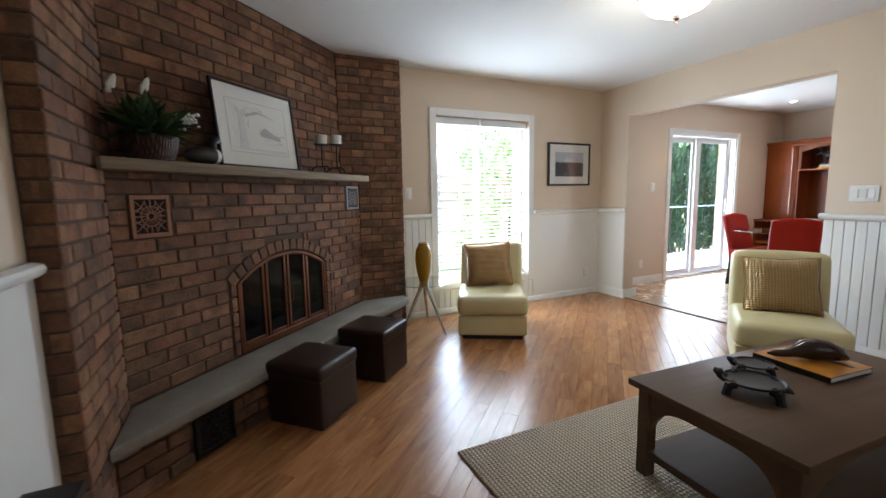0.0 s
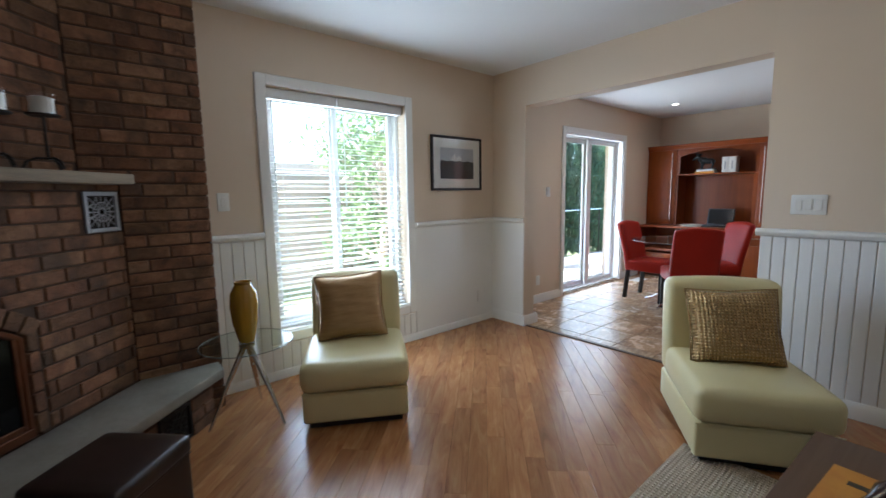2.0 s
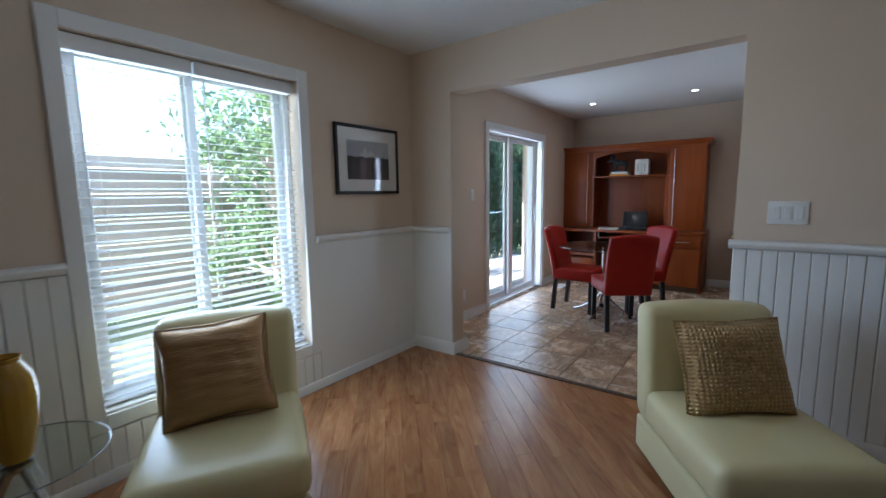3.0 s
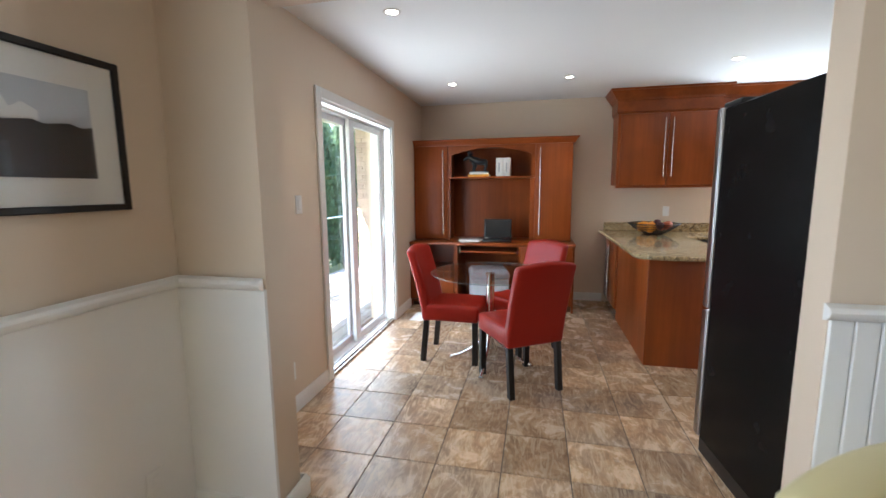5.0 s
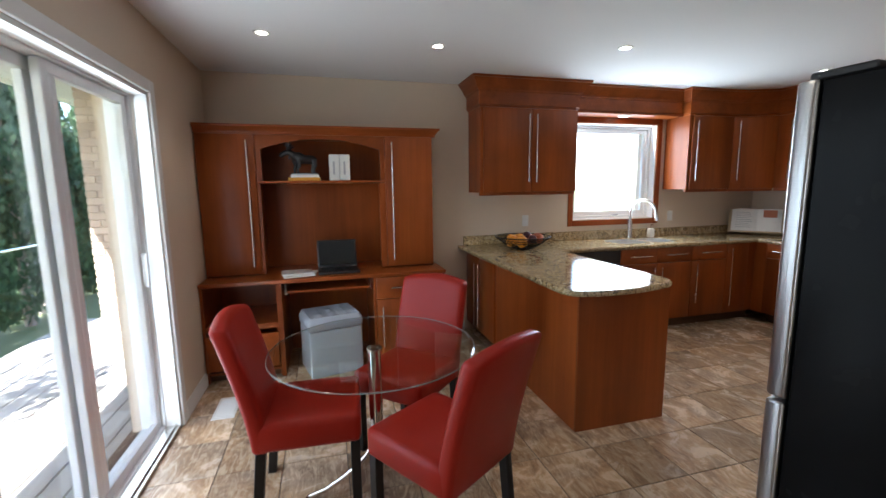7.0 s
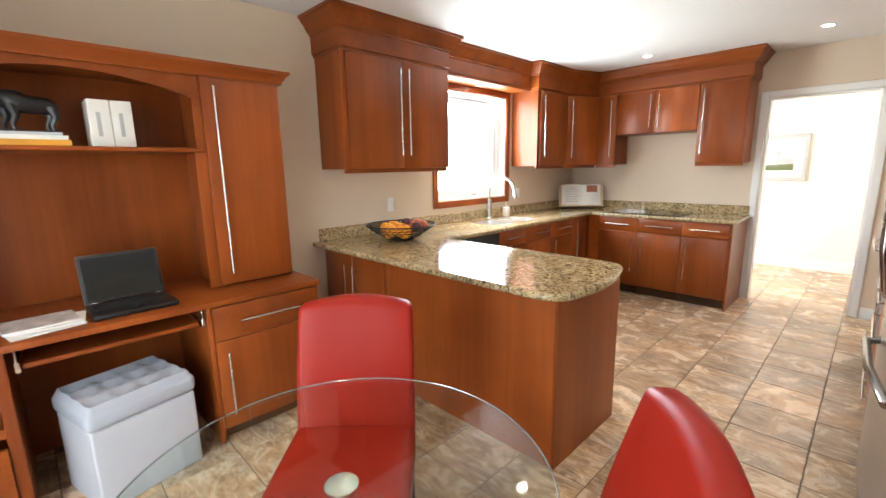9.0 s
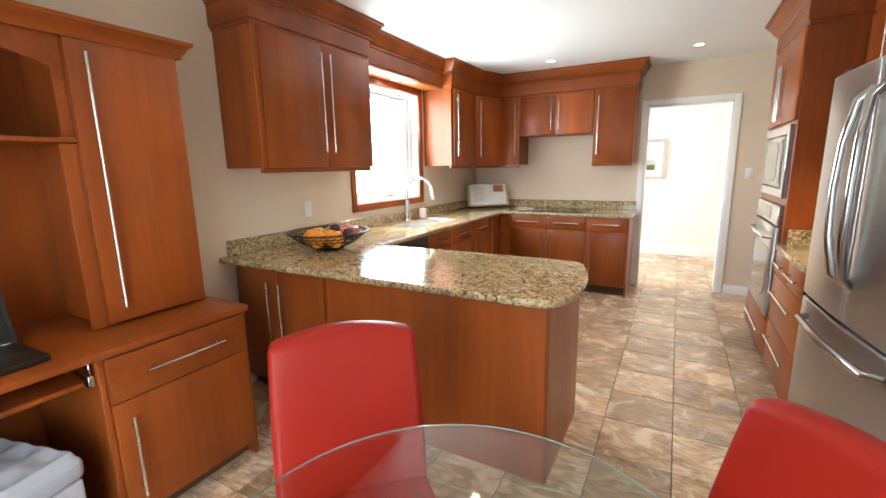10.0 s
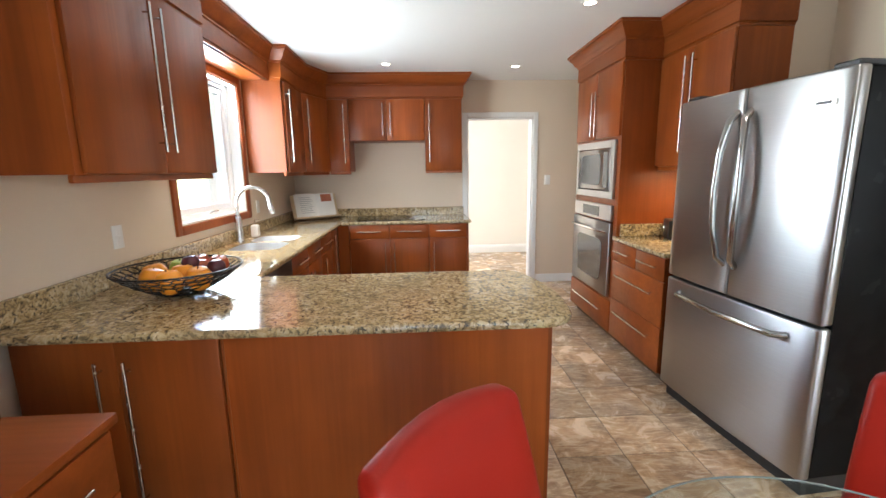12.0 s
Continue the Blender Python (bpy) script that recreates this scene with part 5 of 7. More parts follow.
flush = thing("ceiling_lamp", "lit alabaster glass bowl ceiling lamp with bronze fittings", "ceiling lamp", pose(2.53, 2.09, H) @ Matrix.Diagonal((1.22, 1.22, 1.1, 1)))
part("canopy", lathe([(0, 0), (0.19, 0), (0.19, -0.02), (0.175, -0.035), (0, -0.035)], 36), GOURD, flush, "dark bronze canopy")
part("glass_bowl", lathe([(0.172, -0.036), (0.165, -0.075), (0.13, -0.12), (0.07, -0.15), (0.012, -0.16), (0.012, -0.155), (0.068, -0.144), (0.126, -0.115), (0.158, -0.073), (0.164, -0.036)], 40), BOWLGLASS, flush, "glowing alabaster bowl")
part("finial", lathe([(0, -0.152), (0.016, -0.16), (0.02, -0.17), (0.008, -0.178), (0.012, -0.188), (0, -0.2)], 16), GOURD, flush, "dark bronze finial")

# a dark media cabinet and a framed print at the side wall
media = thing("media_cabinet", "low black media cabinet against the side wall", "cabinet", pose(XW + 0.032, 1.05, 0))
part("cabinet_body", box((0, 0, 0.05), (0.13, 0.62, 0.46), 0.006), BLACKWOOD, media)
part("cabinet_top", box((-0.0, -0.02, 0.46), (0.14, 0.64, 0.485), 0.004), BLACKWOOD, media)
for y in (0.05, 0.54):
    part("foot", boxes(((0.02, y, 0), (0.06, y + 0.04, 0.05)), ((0.08, y, 0), (0.12, y + 0.04, 0.05))), BLACKWOOD, media)
framed_picture("framed_print", "dark-framed print on the side wall", 0.4, 0.5, pose(XW + 0.001, 1.38, 1.22, 0, 0, 90), BLACKWOOD, 0.06, dark_landscape)


# ---- kitchen ----
def bar_handle(parent, x, z, length, upright=True, y=-0.02, r=0.006):
    """A round bar pull on two posts, in front of a door's face at y."""
    h = length / 2
    out = y - 0.03
    bm = bmesh.new()
    if upright:
        tube([(x, out, z - h), (x, out, z + h)], r, 10, bm)
        for s in (-1, 1):
            tube([(x, y + 0.001, z + s * (h - 0.04)), (x, out, z + s * (h - 0.04))], r * 0.75, 8, bm)
    else:
        tube([(x - h, out, z), (x + h, out, z)], r, 10, bm)
        for s in (-1, 1):
            tube([(x + s * (h - 0.03), y + 0.001, z), (x + s * (h - 0.03), out, z)], r * 0.75, 8, bm)
    return part("handle", bm, NICKEL, parent, "brushed nickel bar handle")


def front(parent, name, x0, x1, z0, z1, material=None, handle=None):
    """A slab door or drawer front with softly rounded edges; handle = (x, z, length, upright)."""
    g = 0.0018
    d = part(name, box((x0 + g, -0.02, z0 + g), (x1 - g, 0, z1 - g), 0.004, 2), material or WOOD_V, parent)
    if handle:
        bar_handle(d, *handle)
    return d


def cabinet(name, label, m, w, depth, z0, z1, group, toe=0.0, rail=0.0, top=0.0):
    """A cabinet's carcass: local x along its front, y into the wall, front at y = 0."""
    c = thing(name, label, "cabinet", m, group)
    part("body", box((0.0012, 0.001, z0 + toe), (w - 0.0012, depth, z1 - top), 0.001), WOOD_V, c, smooth=False)
    if top:
        part("face_frame", boxes(((0.0012, 0.001, z1 - top), (w - 0.0012, 0.02, z1)), ((0.0012, 0.02, z1 - top), (0.02, depth, z1)), ((w - 0.02, 0.02, z1 - top), (w - 0.0012, depth, z1))), WOOD_V, c, smooth=False)
    if toe:
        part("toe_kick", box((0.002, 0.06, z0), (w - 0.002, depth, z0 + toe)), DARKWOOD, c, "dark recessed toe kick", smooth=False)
    if rail:
        part("light_rail", box((0.0012, 0.008, z0 - rail), (w - 0.0012, 0.03, z0), 0.003), WOOD_X if abs(m.to_euler().z) in (0, math.pi) else WOOD_Y, c)
    return c


CT = 0.89          # top of the stone counter
UB, UT = 1.425, 2.20
XU, YU = 7.865, -1.435   # fronts of the upper cabinets
XB, YBASE = 7.60, -1.16  # fronts of the base cabinets
WUP, WLOW, WTALL = "upper kitchen cabinets", "base kitchen cabinets", "tall kitchen cabinets"


def east(y):
    return pose(XU, y, 0, 0, 0, -90)


def east_low(y):
    return pose(XB, y, 0, 0, 0, -90)


def south(x, y=YU):
    return pose(x, y, 0, 0, 0, 180)


# upper cabinets
c = cabinet("upper_cabinet", "cherry double-door wall cabinet beside the sink window", east(1.93), 1.0, 0.33, UB, UT, WUP, rail=0.03)
front(c, "door", 0.03, 0.515, UB, UT - 0.003, handle=(0.475, 1.83, 0.62, True))
front(c, "door", 0.515, 0.998, UB, UT - 0.003, handle=(0.555, 1.83, 0.62, True))
c = cabinet("upper_cabinet", "cherry single-door wall cabinet beside the sink window", east(-0.42), 0.58, 0.33, UB, UT, WUP, rail=0.03)
front(c, "door", 0.03, 0.578, UB, UT - 0.003, handle=(0.07, 1.83, 0.62, True))
# corner cabinet on the diagonal
dx, dy = 7.70 - XU, YU - -1.002
dl = math.hypot(dx, dy)
MC = pose(XU, -1.002, 0, 0, 0, math.degrees(math.atan2(dy, dx)))
c = thing("corner_cabinet", "cherry diagonal corner wall cabinet", "cabinet", MC, WUP)
part("body", prism([(XU + 0.004, -1.004), (7.704, YU + 0.0), (7.704, YS + 0.001), (XE - 0.001, YS + 0.001), (XE - 0.001, -1.004)], UB, UT), WOOD_V, c, m=MC.inverted(), smooth=False)
front(c, "door", 0.002, dl - 0.002, UB, UT - 0.003, handle=(0.055, 1.83, 0.62, True))
part("light_rail", box((0.0, 0.006, UB - 0.03), (dl, 0.028, UB), 0.003), WOOD_X, c)
c = cabinet("upper_cabinet", "narrow cherry single-door wall cabinet", south(7.70), 0.235, 0.34, UB, UT, WUP, rail=0.03)
front(c, "door", 0.002, 0.233, UB, UT - 0.003, handle=(0.185, 1.83, 0.62, True))
c = cabinet("upper_cabinet", "short cherry double-door cabinet over the cooktop", south(7.465), 0.835, 0.34, 1.755, UT, WUP)
front(c, "door", 0.002, 0.4175, 1.755, UT - 0.003, handle=(0.375, 1.98, 0.34, True))
front(c, "door", 0.4175, 0.833, 1.755, UT - 0.003, handle=(0.46, 1.98, 0.34, True))
c = cabinet("upper_cabinet", "cherry single-door wall cabinet beside the doorway", south(6.63), 0.415, 0.34, UB, UT, WUP, rail=0.03)
front(c, "door", 0.002, 0.413, UB, UT - 0.003, handle=(0.05, 1.83, 0.62, True))

CROWN = [(-0.02, 2.2), (0.006, 2.2), (0.006, 2.215), (0.018, 2.222), (0.018, 2.335), (0.028, 2.342), (0.028, 2.352), (0.04, 2.36), (0.052, 2.378), (0.062, 2.40), (0.082, 2.42), (0.088, 2.437), (0.1, 2.44), (0.1, H - 0.001), (-0.02, H - 0.001)]
solid("crown_moulding", sweep(CROWN, [(XE - 0.001, 1.93), (XU, 1.93), (XU, 0.93), (7.97, 0.93), (7.97, -0.42), (XU, -0.42), (XU, -1.002), (7.70, YU), (6.215, YU), (6.215, YS + 0.001)]),
      WOOD_X, "stepped cherry frieze and crown over the cabinets", "moulding", "structure")
solid("window_valance", box((7.955, -0.419, 2.20), (XE - 0.002, 0.929, 2.215), 0.002), WOOD_Y, "cherry panel under the window valance", "valance", "structure")


def spot(name, x, y, z, m=None):
    s = thing(name, "lit recessed ceiling spotlight with a white trim", "ceiling light", pose(x, y, z), "recessed lights")
    part("trim_ring", lathe([(0.034, -0.001), (0.036, -0.006), (0.052, -0.006), (0.056, -0.001)], 28), PLASTIC, s)
    part("lit_lens", lathe([(0, -0.0025), (0.034, -0.0025), (0.034, -0.0005), (0, -0.0005)], 24), BULB, s, "glowing lens")
    return s


for x, y in ((5.32, 3.67), (7.16, 3.66), (7.155, 2.51), (5.32, 2.30), (6.88, 1.18), (5.58, 0.57), (7.0, -0.99), (5.69, -1.10)):
    spot("recessed_light", x, y, H)
spot("recessed_light", 8.07, 0.24, 2.2)
lamp("valance_spot", "SPOT", 5.0, WARM, look((8.07, 0.24, 2.19), (8.09, 0.24, 1.0)), 0.03, angle=80)
for x, y in ((5.32, 3.67), (7.16, 3.66), (7.155, 2.51), (5.32, 2.30), (6.88, 1.18), (5.58, 0.57), (7.0, -0.99), (5.69, -1.10)):
    lamp("downlight", "SPOT", 1.0, (1.0, 0.86, 0.66), look((x, y, H - 0.02), (x, y + 0.001, 0)), 0.04, angle=110)
lamp("ceiling_lamp_light", "POINT", 0.7, (1.0, 0.85, 0.62), pose(2.53, 2.09, H - 0.32), 0.12)

# base cabinets under the window
c = cabinet("base_cabinet", "cherry sink base cabinet with two false drawers", east_low(0.58), 0.86, 0.58, 0, CT - 0.032, WLOW, toe=0.1, top=0.2)
for a in (0.0, 0.43):
    front(c, "drawer_front", a, a + 0.43, 0.70, 0.855, WOOD_Y, (a + 0.215, 0.78, 0.26, False))
    front(c, "door", a, a + 0.43, 0.105, 0.70, handle=(a + (0.385 if a == 0 else 0.045), 0.46, 0.40, True))
c = cabinet("base_cabinet", "cherry base cabinet with drawer and door", east_low(-0.28), 0.45, 0.58, 0, CT - 0.032, WLOW, toe=0.1)
front(c, "drawer_front", 0, 0.45, 0.70, 0.855, WOOD_Y, (0.225, 0.78, 0.26, False))
front(c, "door", 0, 0.45, 0.105, 0.70, handle=(0.05, 0.46, 0.40, True))
c = cabinet("corner_base_cabinet", "cherry corner base cabinet with a narrow door", east_low(-0.73), 0.43, 0.58, 0, CT - 0.032, WLOW, toe=0.1)
front(c, "door", 0, 0.3, 0.105, 0.855, handle=(0.05, 0.5, 0.62, True))
dish = thing("dishwasher", "black built-in dishwasher under the granite counter", "dishwasher", east_low(1.18))
part("body", box((0.001, 0.001, 0.1), (0.598, 0.57, CT - 0.033)), BLACK, dish, smooth=False)
part("door", box((0.002, -0.022, 0.105), (0.597, 0, 0.72), 0.005), BLACK, dish)
part("control_strip", box((0.002, -0.024, 0.725), (0.597, 0, 0.852), 0.005), BLACK, dish, "black control strip")
bar_handle(dish, 0.3, 0.70, 0.46, False, -0.022, 0.009)
for i, x in enumerate((7.475, 7.04, 6.61)):
    w = (0.435, 0.43, 0.415)[i]
    c = cabinet("base_cabinet", "cherry base cabinet with drawer and door by the cooktop", south(x, YBASE), w, 0.6, 0, CT - 0.032, WLOW, toe=0.1)
    front(c, "drawer_front", 0, w, 0.70, 0.855, WOOD_X, (w / 2, 0.78, 0.26, False))
    front(c, "door", 0, w, 0.105, 0.70, handle=((w - 0.05, 0.05, 0.05)[i], 0.46, 0.40, True))
solid("filler_panel", box((7.478, YBASE, 0.1), (7.598, YBASE + 0.018, CT - 0.033), 0.002), WOOD_V, "cherry filler panel in the cabinet corner", "panel", "structure")
solid("end_panel", box((6.176, YS + 0.002, 0), (6.193, YBASE + 0.018, CT - 0.033), 0.002), WOOD_V, "cherry end panel beside the doorway", "panel", "structure")

# peninsula, its back towards the table
pen = thing("peninsula_cabinet", "cherry peninsula with plain back panel and end", "cabinet", pose(XE - 0.002, 1.94, 0, 0, 0, 180), WLOW)
part("body", box((0.0, 0.02, 0.1), (1.985, 0.62, CT - 0.033)), WOOD_V, pen, smooth=False)
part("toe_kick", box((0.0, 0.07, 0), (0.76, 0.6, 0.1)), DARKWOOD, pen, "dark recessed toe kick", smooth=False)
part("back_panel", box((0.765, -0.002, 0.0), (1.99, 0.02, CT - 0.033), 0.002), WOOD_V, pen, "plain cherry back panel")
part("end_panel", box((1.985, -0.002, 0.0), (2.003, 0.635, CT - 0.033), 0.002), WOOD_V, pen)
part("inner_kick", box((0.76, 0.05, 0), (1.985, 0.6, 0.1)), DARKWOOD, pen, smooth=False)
front(pen, "door", 0.02, 0.385, 0.105, CT - 0.036, handle=(0.33, 0.46, 0.60, True))
front(pen, "door", 0.385, 0.755, 0.105, CT - 0.036, handle=(0.43, 0.46, 0.60, True))
part("joint_strip", box((0.757, -0.006, 0.1), (0.766, 0.0, CT - 0.036), 0.002), WOOD_V, pen)


def rounded(points, radii, steps=6):
    """A footprint whose corners are rounded."""
    out, n = [], len(points)
    for i, p in enumerate(points):
        p = Vector(p)
        a, b = (Vector(points[i - 1]) - p).normalized(), (Vector(points[(i + 1) % n]) - p).normalized()
        r = radii[i]
        if not r:
            out.append(tuple(p))
            continue
        for k in range(steps + 1):
            t = k / steps
            q = p + a * r * (1 - t) ** 2 + b * r * t ** 2
            out.append(tuple(q))
    return out


SK = (7.70, 8.08, -0.25, 0.475)    # sink: x0 x1 y0 y1
CUTS = ((-0.25, 0.07), (0.10, 0.475))  # its two bowls along y
counter = thing("granite_countertop", "polished speckled granite countertop with a backsplash", "countertop")
XF, YF = 7.565, -1.125
PEN = rounded([(XE - 0.002, 2.03), (6.15, 2.03), (6.10, 1.66), (6.20, 1.27), (XE - 0.002, 1.27)], [0, 0.12, 0.2, 0.1, 0], 8)
part("slab", prism(PEN, CT - 0.032, CT), GRANITE, counter, smooth=False)
for lo, hi in (((XF, SK[3], 0), (XE - 0.002, 1.27, 0)), ((XF, SK[2], 0), (SK[0], SK[3], 0)), ((SK[1], SK[2], 0), (XE - 0.002, SK[3], 0)), ((XF, YS + 0.002, 0), (XE - 0.002, SK[2], 0)), ((SK[0], CUTS[0][1], 0), (SK[1], CUTS[1][0], 0)), ((6.165, YS + 0.002, 0), (XF, YF, 0))):
    part("slab", box((lo[0], lo[1], CT - 0.032), (hi[0], hi[1], CT)), GRANITE, counter, smooth=False)
NOSE = [(-0.004, CT - 0.034), (0.008, CT - 0.033), (0.015, CT - 0.026), (0.017, CT - 0.016), (0.015, CT - 0.006), (0.008, CT + 0.0005), (-0.004, CT + 0.001)]
edge = sweep(NOSE, PEN[:-1] + [(XF + 0.0, 1.27)])
sweep(NOSE, [(XF, 1.27), (XF, YF), (6.165, YF), (6.165, YS + 0.002)], edge)
part("bullnose_edge", edge, GRANITE, counter)
part("backsplash", boxes(((XE - 0.024, YS + 0.024, CT), (XE - 0.002, 1.99, CT + 0.095)), ((6.17, YS + 0.002, CT), (XE - 0.002, YS + 0.024, CT + 0.095)), bevel=0.003), GRANITE, counter)

BOWLSTEEL = simple("satin_sink_steel", (0.72, 0.72, 0.71), (0.62, 0.62, 0.61), 30, 0.34, 1.0)
sink = thing("double_sink", "stainless double-bowl sink set in the granite", "sink")
for y0, y1 in CUTS:
    cx, cy, hx, hy, zb, n = (SK[0] + SK[1]) / 2, (y0 + y1) / 2, (SK[1] - SK[0]) / 2, (y1 - y0) / 2, CT - 0.18, 72
    square, oval = [], []
    for k in range(n):
        a = 2 * math.pi * k / n + math.pi / 4
        c, d = math.cos(a), math.sin(a)
        e = 1 / max(abs(c), abs(d))
        square.append((c * e, d * e))
        e = (abs(c) ** 4.5 + abs(d) ** 4.5) ** (-1 / 4.5)
        oval.append((c * e, d * e))

    def loft(rings, cap=False):
        bm = bmesh.new()
        vs = [[bm.verts.new((cx + u * (hx - inset), cy + v * (hy - inset), z)) for u, v in pts] for pts, inset, z in rings]
        for p, q in zip(vs, vs[1:]):
            for i in range(n):
                bm.faces.new((p[i], p[(i + 1) % n], q[(i + 1) % n], q[i]))
        if cap:
            bm.faces.new(vs[-1])
        return bm

    part("sink_cutout", loft([(square, -0.0005, CT), (oval, 0.006, CT), (oval, 0.006, CT - 0.006)]), GRANITE, counter, smooth=False)
    part("bowl", loft([(oval, 0.004, CT - 0.004), (oval, 0.0075, CT - 0.003), (oval, 0.009, CT - 0.008), (oval, 0.014, zb + 0.05), (oval, 0.03, zb + 0.015), (oval, 0.06, zb)], True), BOWLSTEEL, sink)
    part("drain", lathe([(0, zb + 0.001), (0.04, zb + 0.001), (0.04, zb + 0.004), (0, zb + 0.003)], 20, m=pose(cx, cy, 0)), CHROME, sink)
fau = thing("kitchen_faucet", "tall brushed-steel gooseneck faucet behind the sink", "faucet", pose(8.135, 0.045, CT, 0, 0, 38) @ Matrix.Diagonal((1.12, 1.12, 1.1, 1)))
part("base", lathe([(0, 0), (0.032, 0), (0.032, 0.012), (0.026, 0.03), (0.024, 0.17), (0.02, 0.18), (0, 0.18)], 20), NICKEL, fau)
part("gooseneck", tube([(0, 0, 0.1), (0, 0, 0.27)] + [(-0.115 + 0.115 * math.cos(a), 0, 0.27 + 0.115 * math.sin(a)) for a in [math.pi * k / 12 for k in range(1, 12)]] + [(-0.234, 0, 0.25)], 0.0135, 12), NICKEL, fau)
part("spray_head", tube([(-0.233, 0, 0.255), (-0.242, 0, 0.185)], [0.017, 0.021], 12), NICKEL, fau)
part("lever", tube([(0, -0.018, 0.09), (0, -0.04, 0.1), (0, -0.06, 0.13)], [0.008, 0.007, 0.005], 8), NICKEL, fau)
soap = thing("soap_dispenser", "clear plastic soap bottle with a pump by the sink", "soap dispenser", pose(8.11, -0.22, CT))
part("bottle", box((-0.03, -0.03, 0), (0.03, 0.03, 0.10), 0.01, 2), PAPER, soap)
part("pump", tube([(0, 0, 0.1), (0, 0, 0.14), (-0.035, 0, 0.142)], 0.006, 8), CHROME, soap)
solid("cooktop", box((6.65, -1.66, CT), (7.40, -1.21, CT + 0.006), 0.003), DARKGLASS, "black glass electric cooktop in the counter", "cooktop")

cook = thing("cookbook", "open cookbook propped up on a stand", "book", pose(7.88, -1.47, CT, 0, 0, 217) @ Matrix.Diagonal((1.28, 1.2, 1.22, 1)))
WOODTAN = simple("pale_wood", (0.55, 0.42, 0.25), (0.48, 0.35, 0.20), 8, 0.6)
part("stand", boxes(((-0.21, 0.0, 0), (0.21, 0.012, 0.23)), ((-0.21, -0.05, 0), (0.21, 0.0, 0.012))), WOODTAN, cook, m=pose(0, 0, 0.012, -18, 0, 0))
pg = bmesh.new()
for s in (-1, 1):
    n = 8
    for k in range(n):
        a, b = k / n, (k + 1) / n
        za, zb2 = -0.006 - 0.022 * math.sin(math.pi * min(1, a * 0.9 + 0.06)), -0.006 - 0.022 * math.sin(math.pi * min(1, b * 0.9 + 0.06))
        q = [pg.verts.new((s * a * 0.185, za, 0.014)), pg.verts.new((s * b * 0.185, zb2, 0.014)), pg.verts.new((s * b * 0.185, zb2, 0.235)), pg.verts.new((s * a * 0.185, za, 0.235))]
        pg.faces.new(q)
bmesh.ops.remove_doubles(pg, verts=pg.verts, dist=1e-5)
bmesh.ops.solidify(pg, geom=list(pg.faces), thickness=0.004)
part("page_spread", pg, PAPER, cook, "open white pages", m=pose(0, 0, 0.012, -18, 0, 0))
REDPRINT = simple("red_food_picture", (0.30, 0.06, 0.03), (0.40, 0.16, 0.08), 40, 0.5)
part("picture", box((0.05, -0.036, 0.15), (0.15, -0.034, 0.22)), REDPRINT, cook, "small red food picture", m=pose(0, 0, 0.012, -18, 0, 0), smooth=False)
TEXTGREY = simple("grey_print", (0.36, 0.36, 0.36), (0.42, 0.42, 0.42), 10, 0.8)
for k in range(9):
    part("text_line", box((-0.15, -0.0345, 0.05 + k * 0.018), (-0.03 - 0.01 * (k % 3), -0.0335, 0.055 + k * 0.018)), TEXTGREY, cook, m=pose(0, 0, 0.012, -18, 0, 0), smooth=False)

# fruit bowl
MBOWL = pose(7.79, 1.525, CT) @ Matrix.Diagonal((1.27, 1.27, 1.28, 1))
bowl = thing("wire_fruit_bowl", "black wire basket bowl full of fruit", "bowl", MBOWL)
wires = bmesh.new()
rows = [(0.085, 0.014), (0.112, 0.026), (0.138, 0.041), (0.162, 0.058), (0.186, 0.077)]
for ri, (r, z) in enumerate(rows):
    n = 14 + 5 * ri
    for k in range(n):
        a = 2 * math.pi * (k + 0.5 * (ri % 2)) / n
        rr = math.pi * r / n * 1.08
        ca, sa = math.cos(a), math.sin(a)
        pts = []
        for j in range(9):
            b = 2 * math.pi * j / 9
            rad = r + rr * 0.85 * math.cos(b)
            pts.append((rad * ca - rr * math.sin(b) * sa, rad * sa + rr * math.sin(b) * ca, z + rr * 0.5 * math.cos(b)))
        tube(pts, 0.0021, 4, wires, True)
part("wire_mesh", wires, BLACKMETAL, bowl)
for r, z in ((0.205, 0.092), (0.065, 0.005)):
    part("ring", tube([(r * math.cos(2 * math.pi * k / 40), r * math.sin(2 * math.pi * k / 40), z) for k in range(40)], 0.0035, 6, None, True), BLACKMETAL, bowl)
part("base_disc", lathe([(0, 0.003), (0.064, 0.003), (0.064, 0.006), (0, 0.006)], 28), BLACKMETAL, bowl)


def skin(name, c1, c2, rough=0.35, bump=0.1):
    return simple(name, c1, c2, 12, rough, bump=bump, fine=14)


ORANGE = skin("orange_peel", (0.85, 0.33, 0.02), (0.78, 0.27, 0.012), 0.42, 0.3)
APPLE, GREENAPPLE, PLUM = skin("red_apple_skin", (0.42, 0.035, 0.025), (0.55, 0.16, 0.05)), skin("green_apple_skin", (0.30, 0.42, 0.06), (0.38, 0.45, 0.10)), skin("dark_plum_skin", (0.05, 0.012, 0.02), (0.09, 0.015, 0.02))


def fruit(name, label, mat_, r, x, y, z):
    p = [(0, -0.9), (0.35, -0.93), (0.75, -0.68), (0.98, -0.1), (0.95, 0.35), (0.7, 0.78), (0.35, 0.9), (0.12, 0.84), (0, 0.76)]
    f = thing(name, label, "fruit", MBOWL @ pose(x, y, z + 0.016, random.uniform(-15, 15), random.uniform(-15, 15), random.uniform(0, 360)), "fruit in the bowl")
    part("flesh", lathe([(a * r, b * r) for a, b in p], 20), mat_, f)
    part("stalk", tube([(0, 0, 0.72 * r), (0.003, 0, 0.98 * r)], 0.0018, 5), GOURD, f)


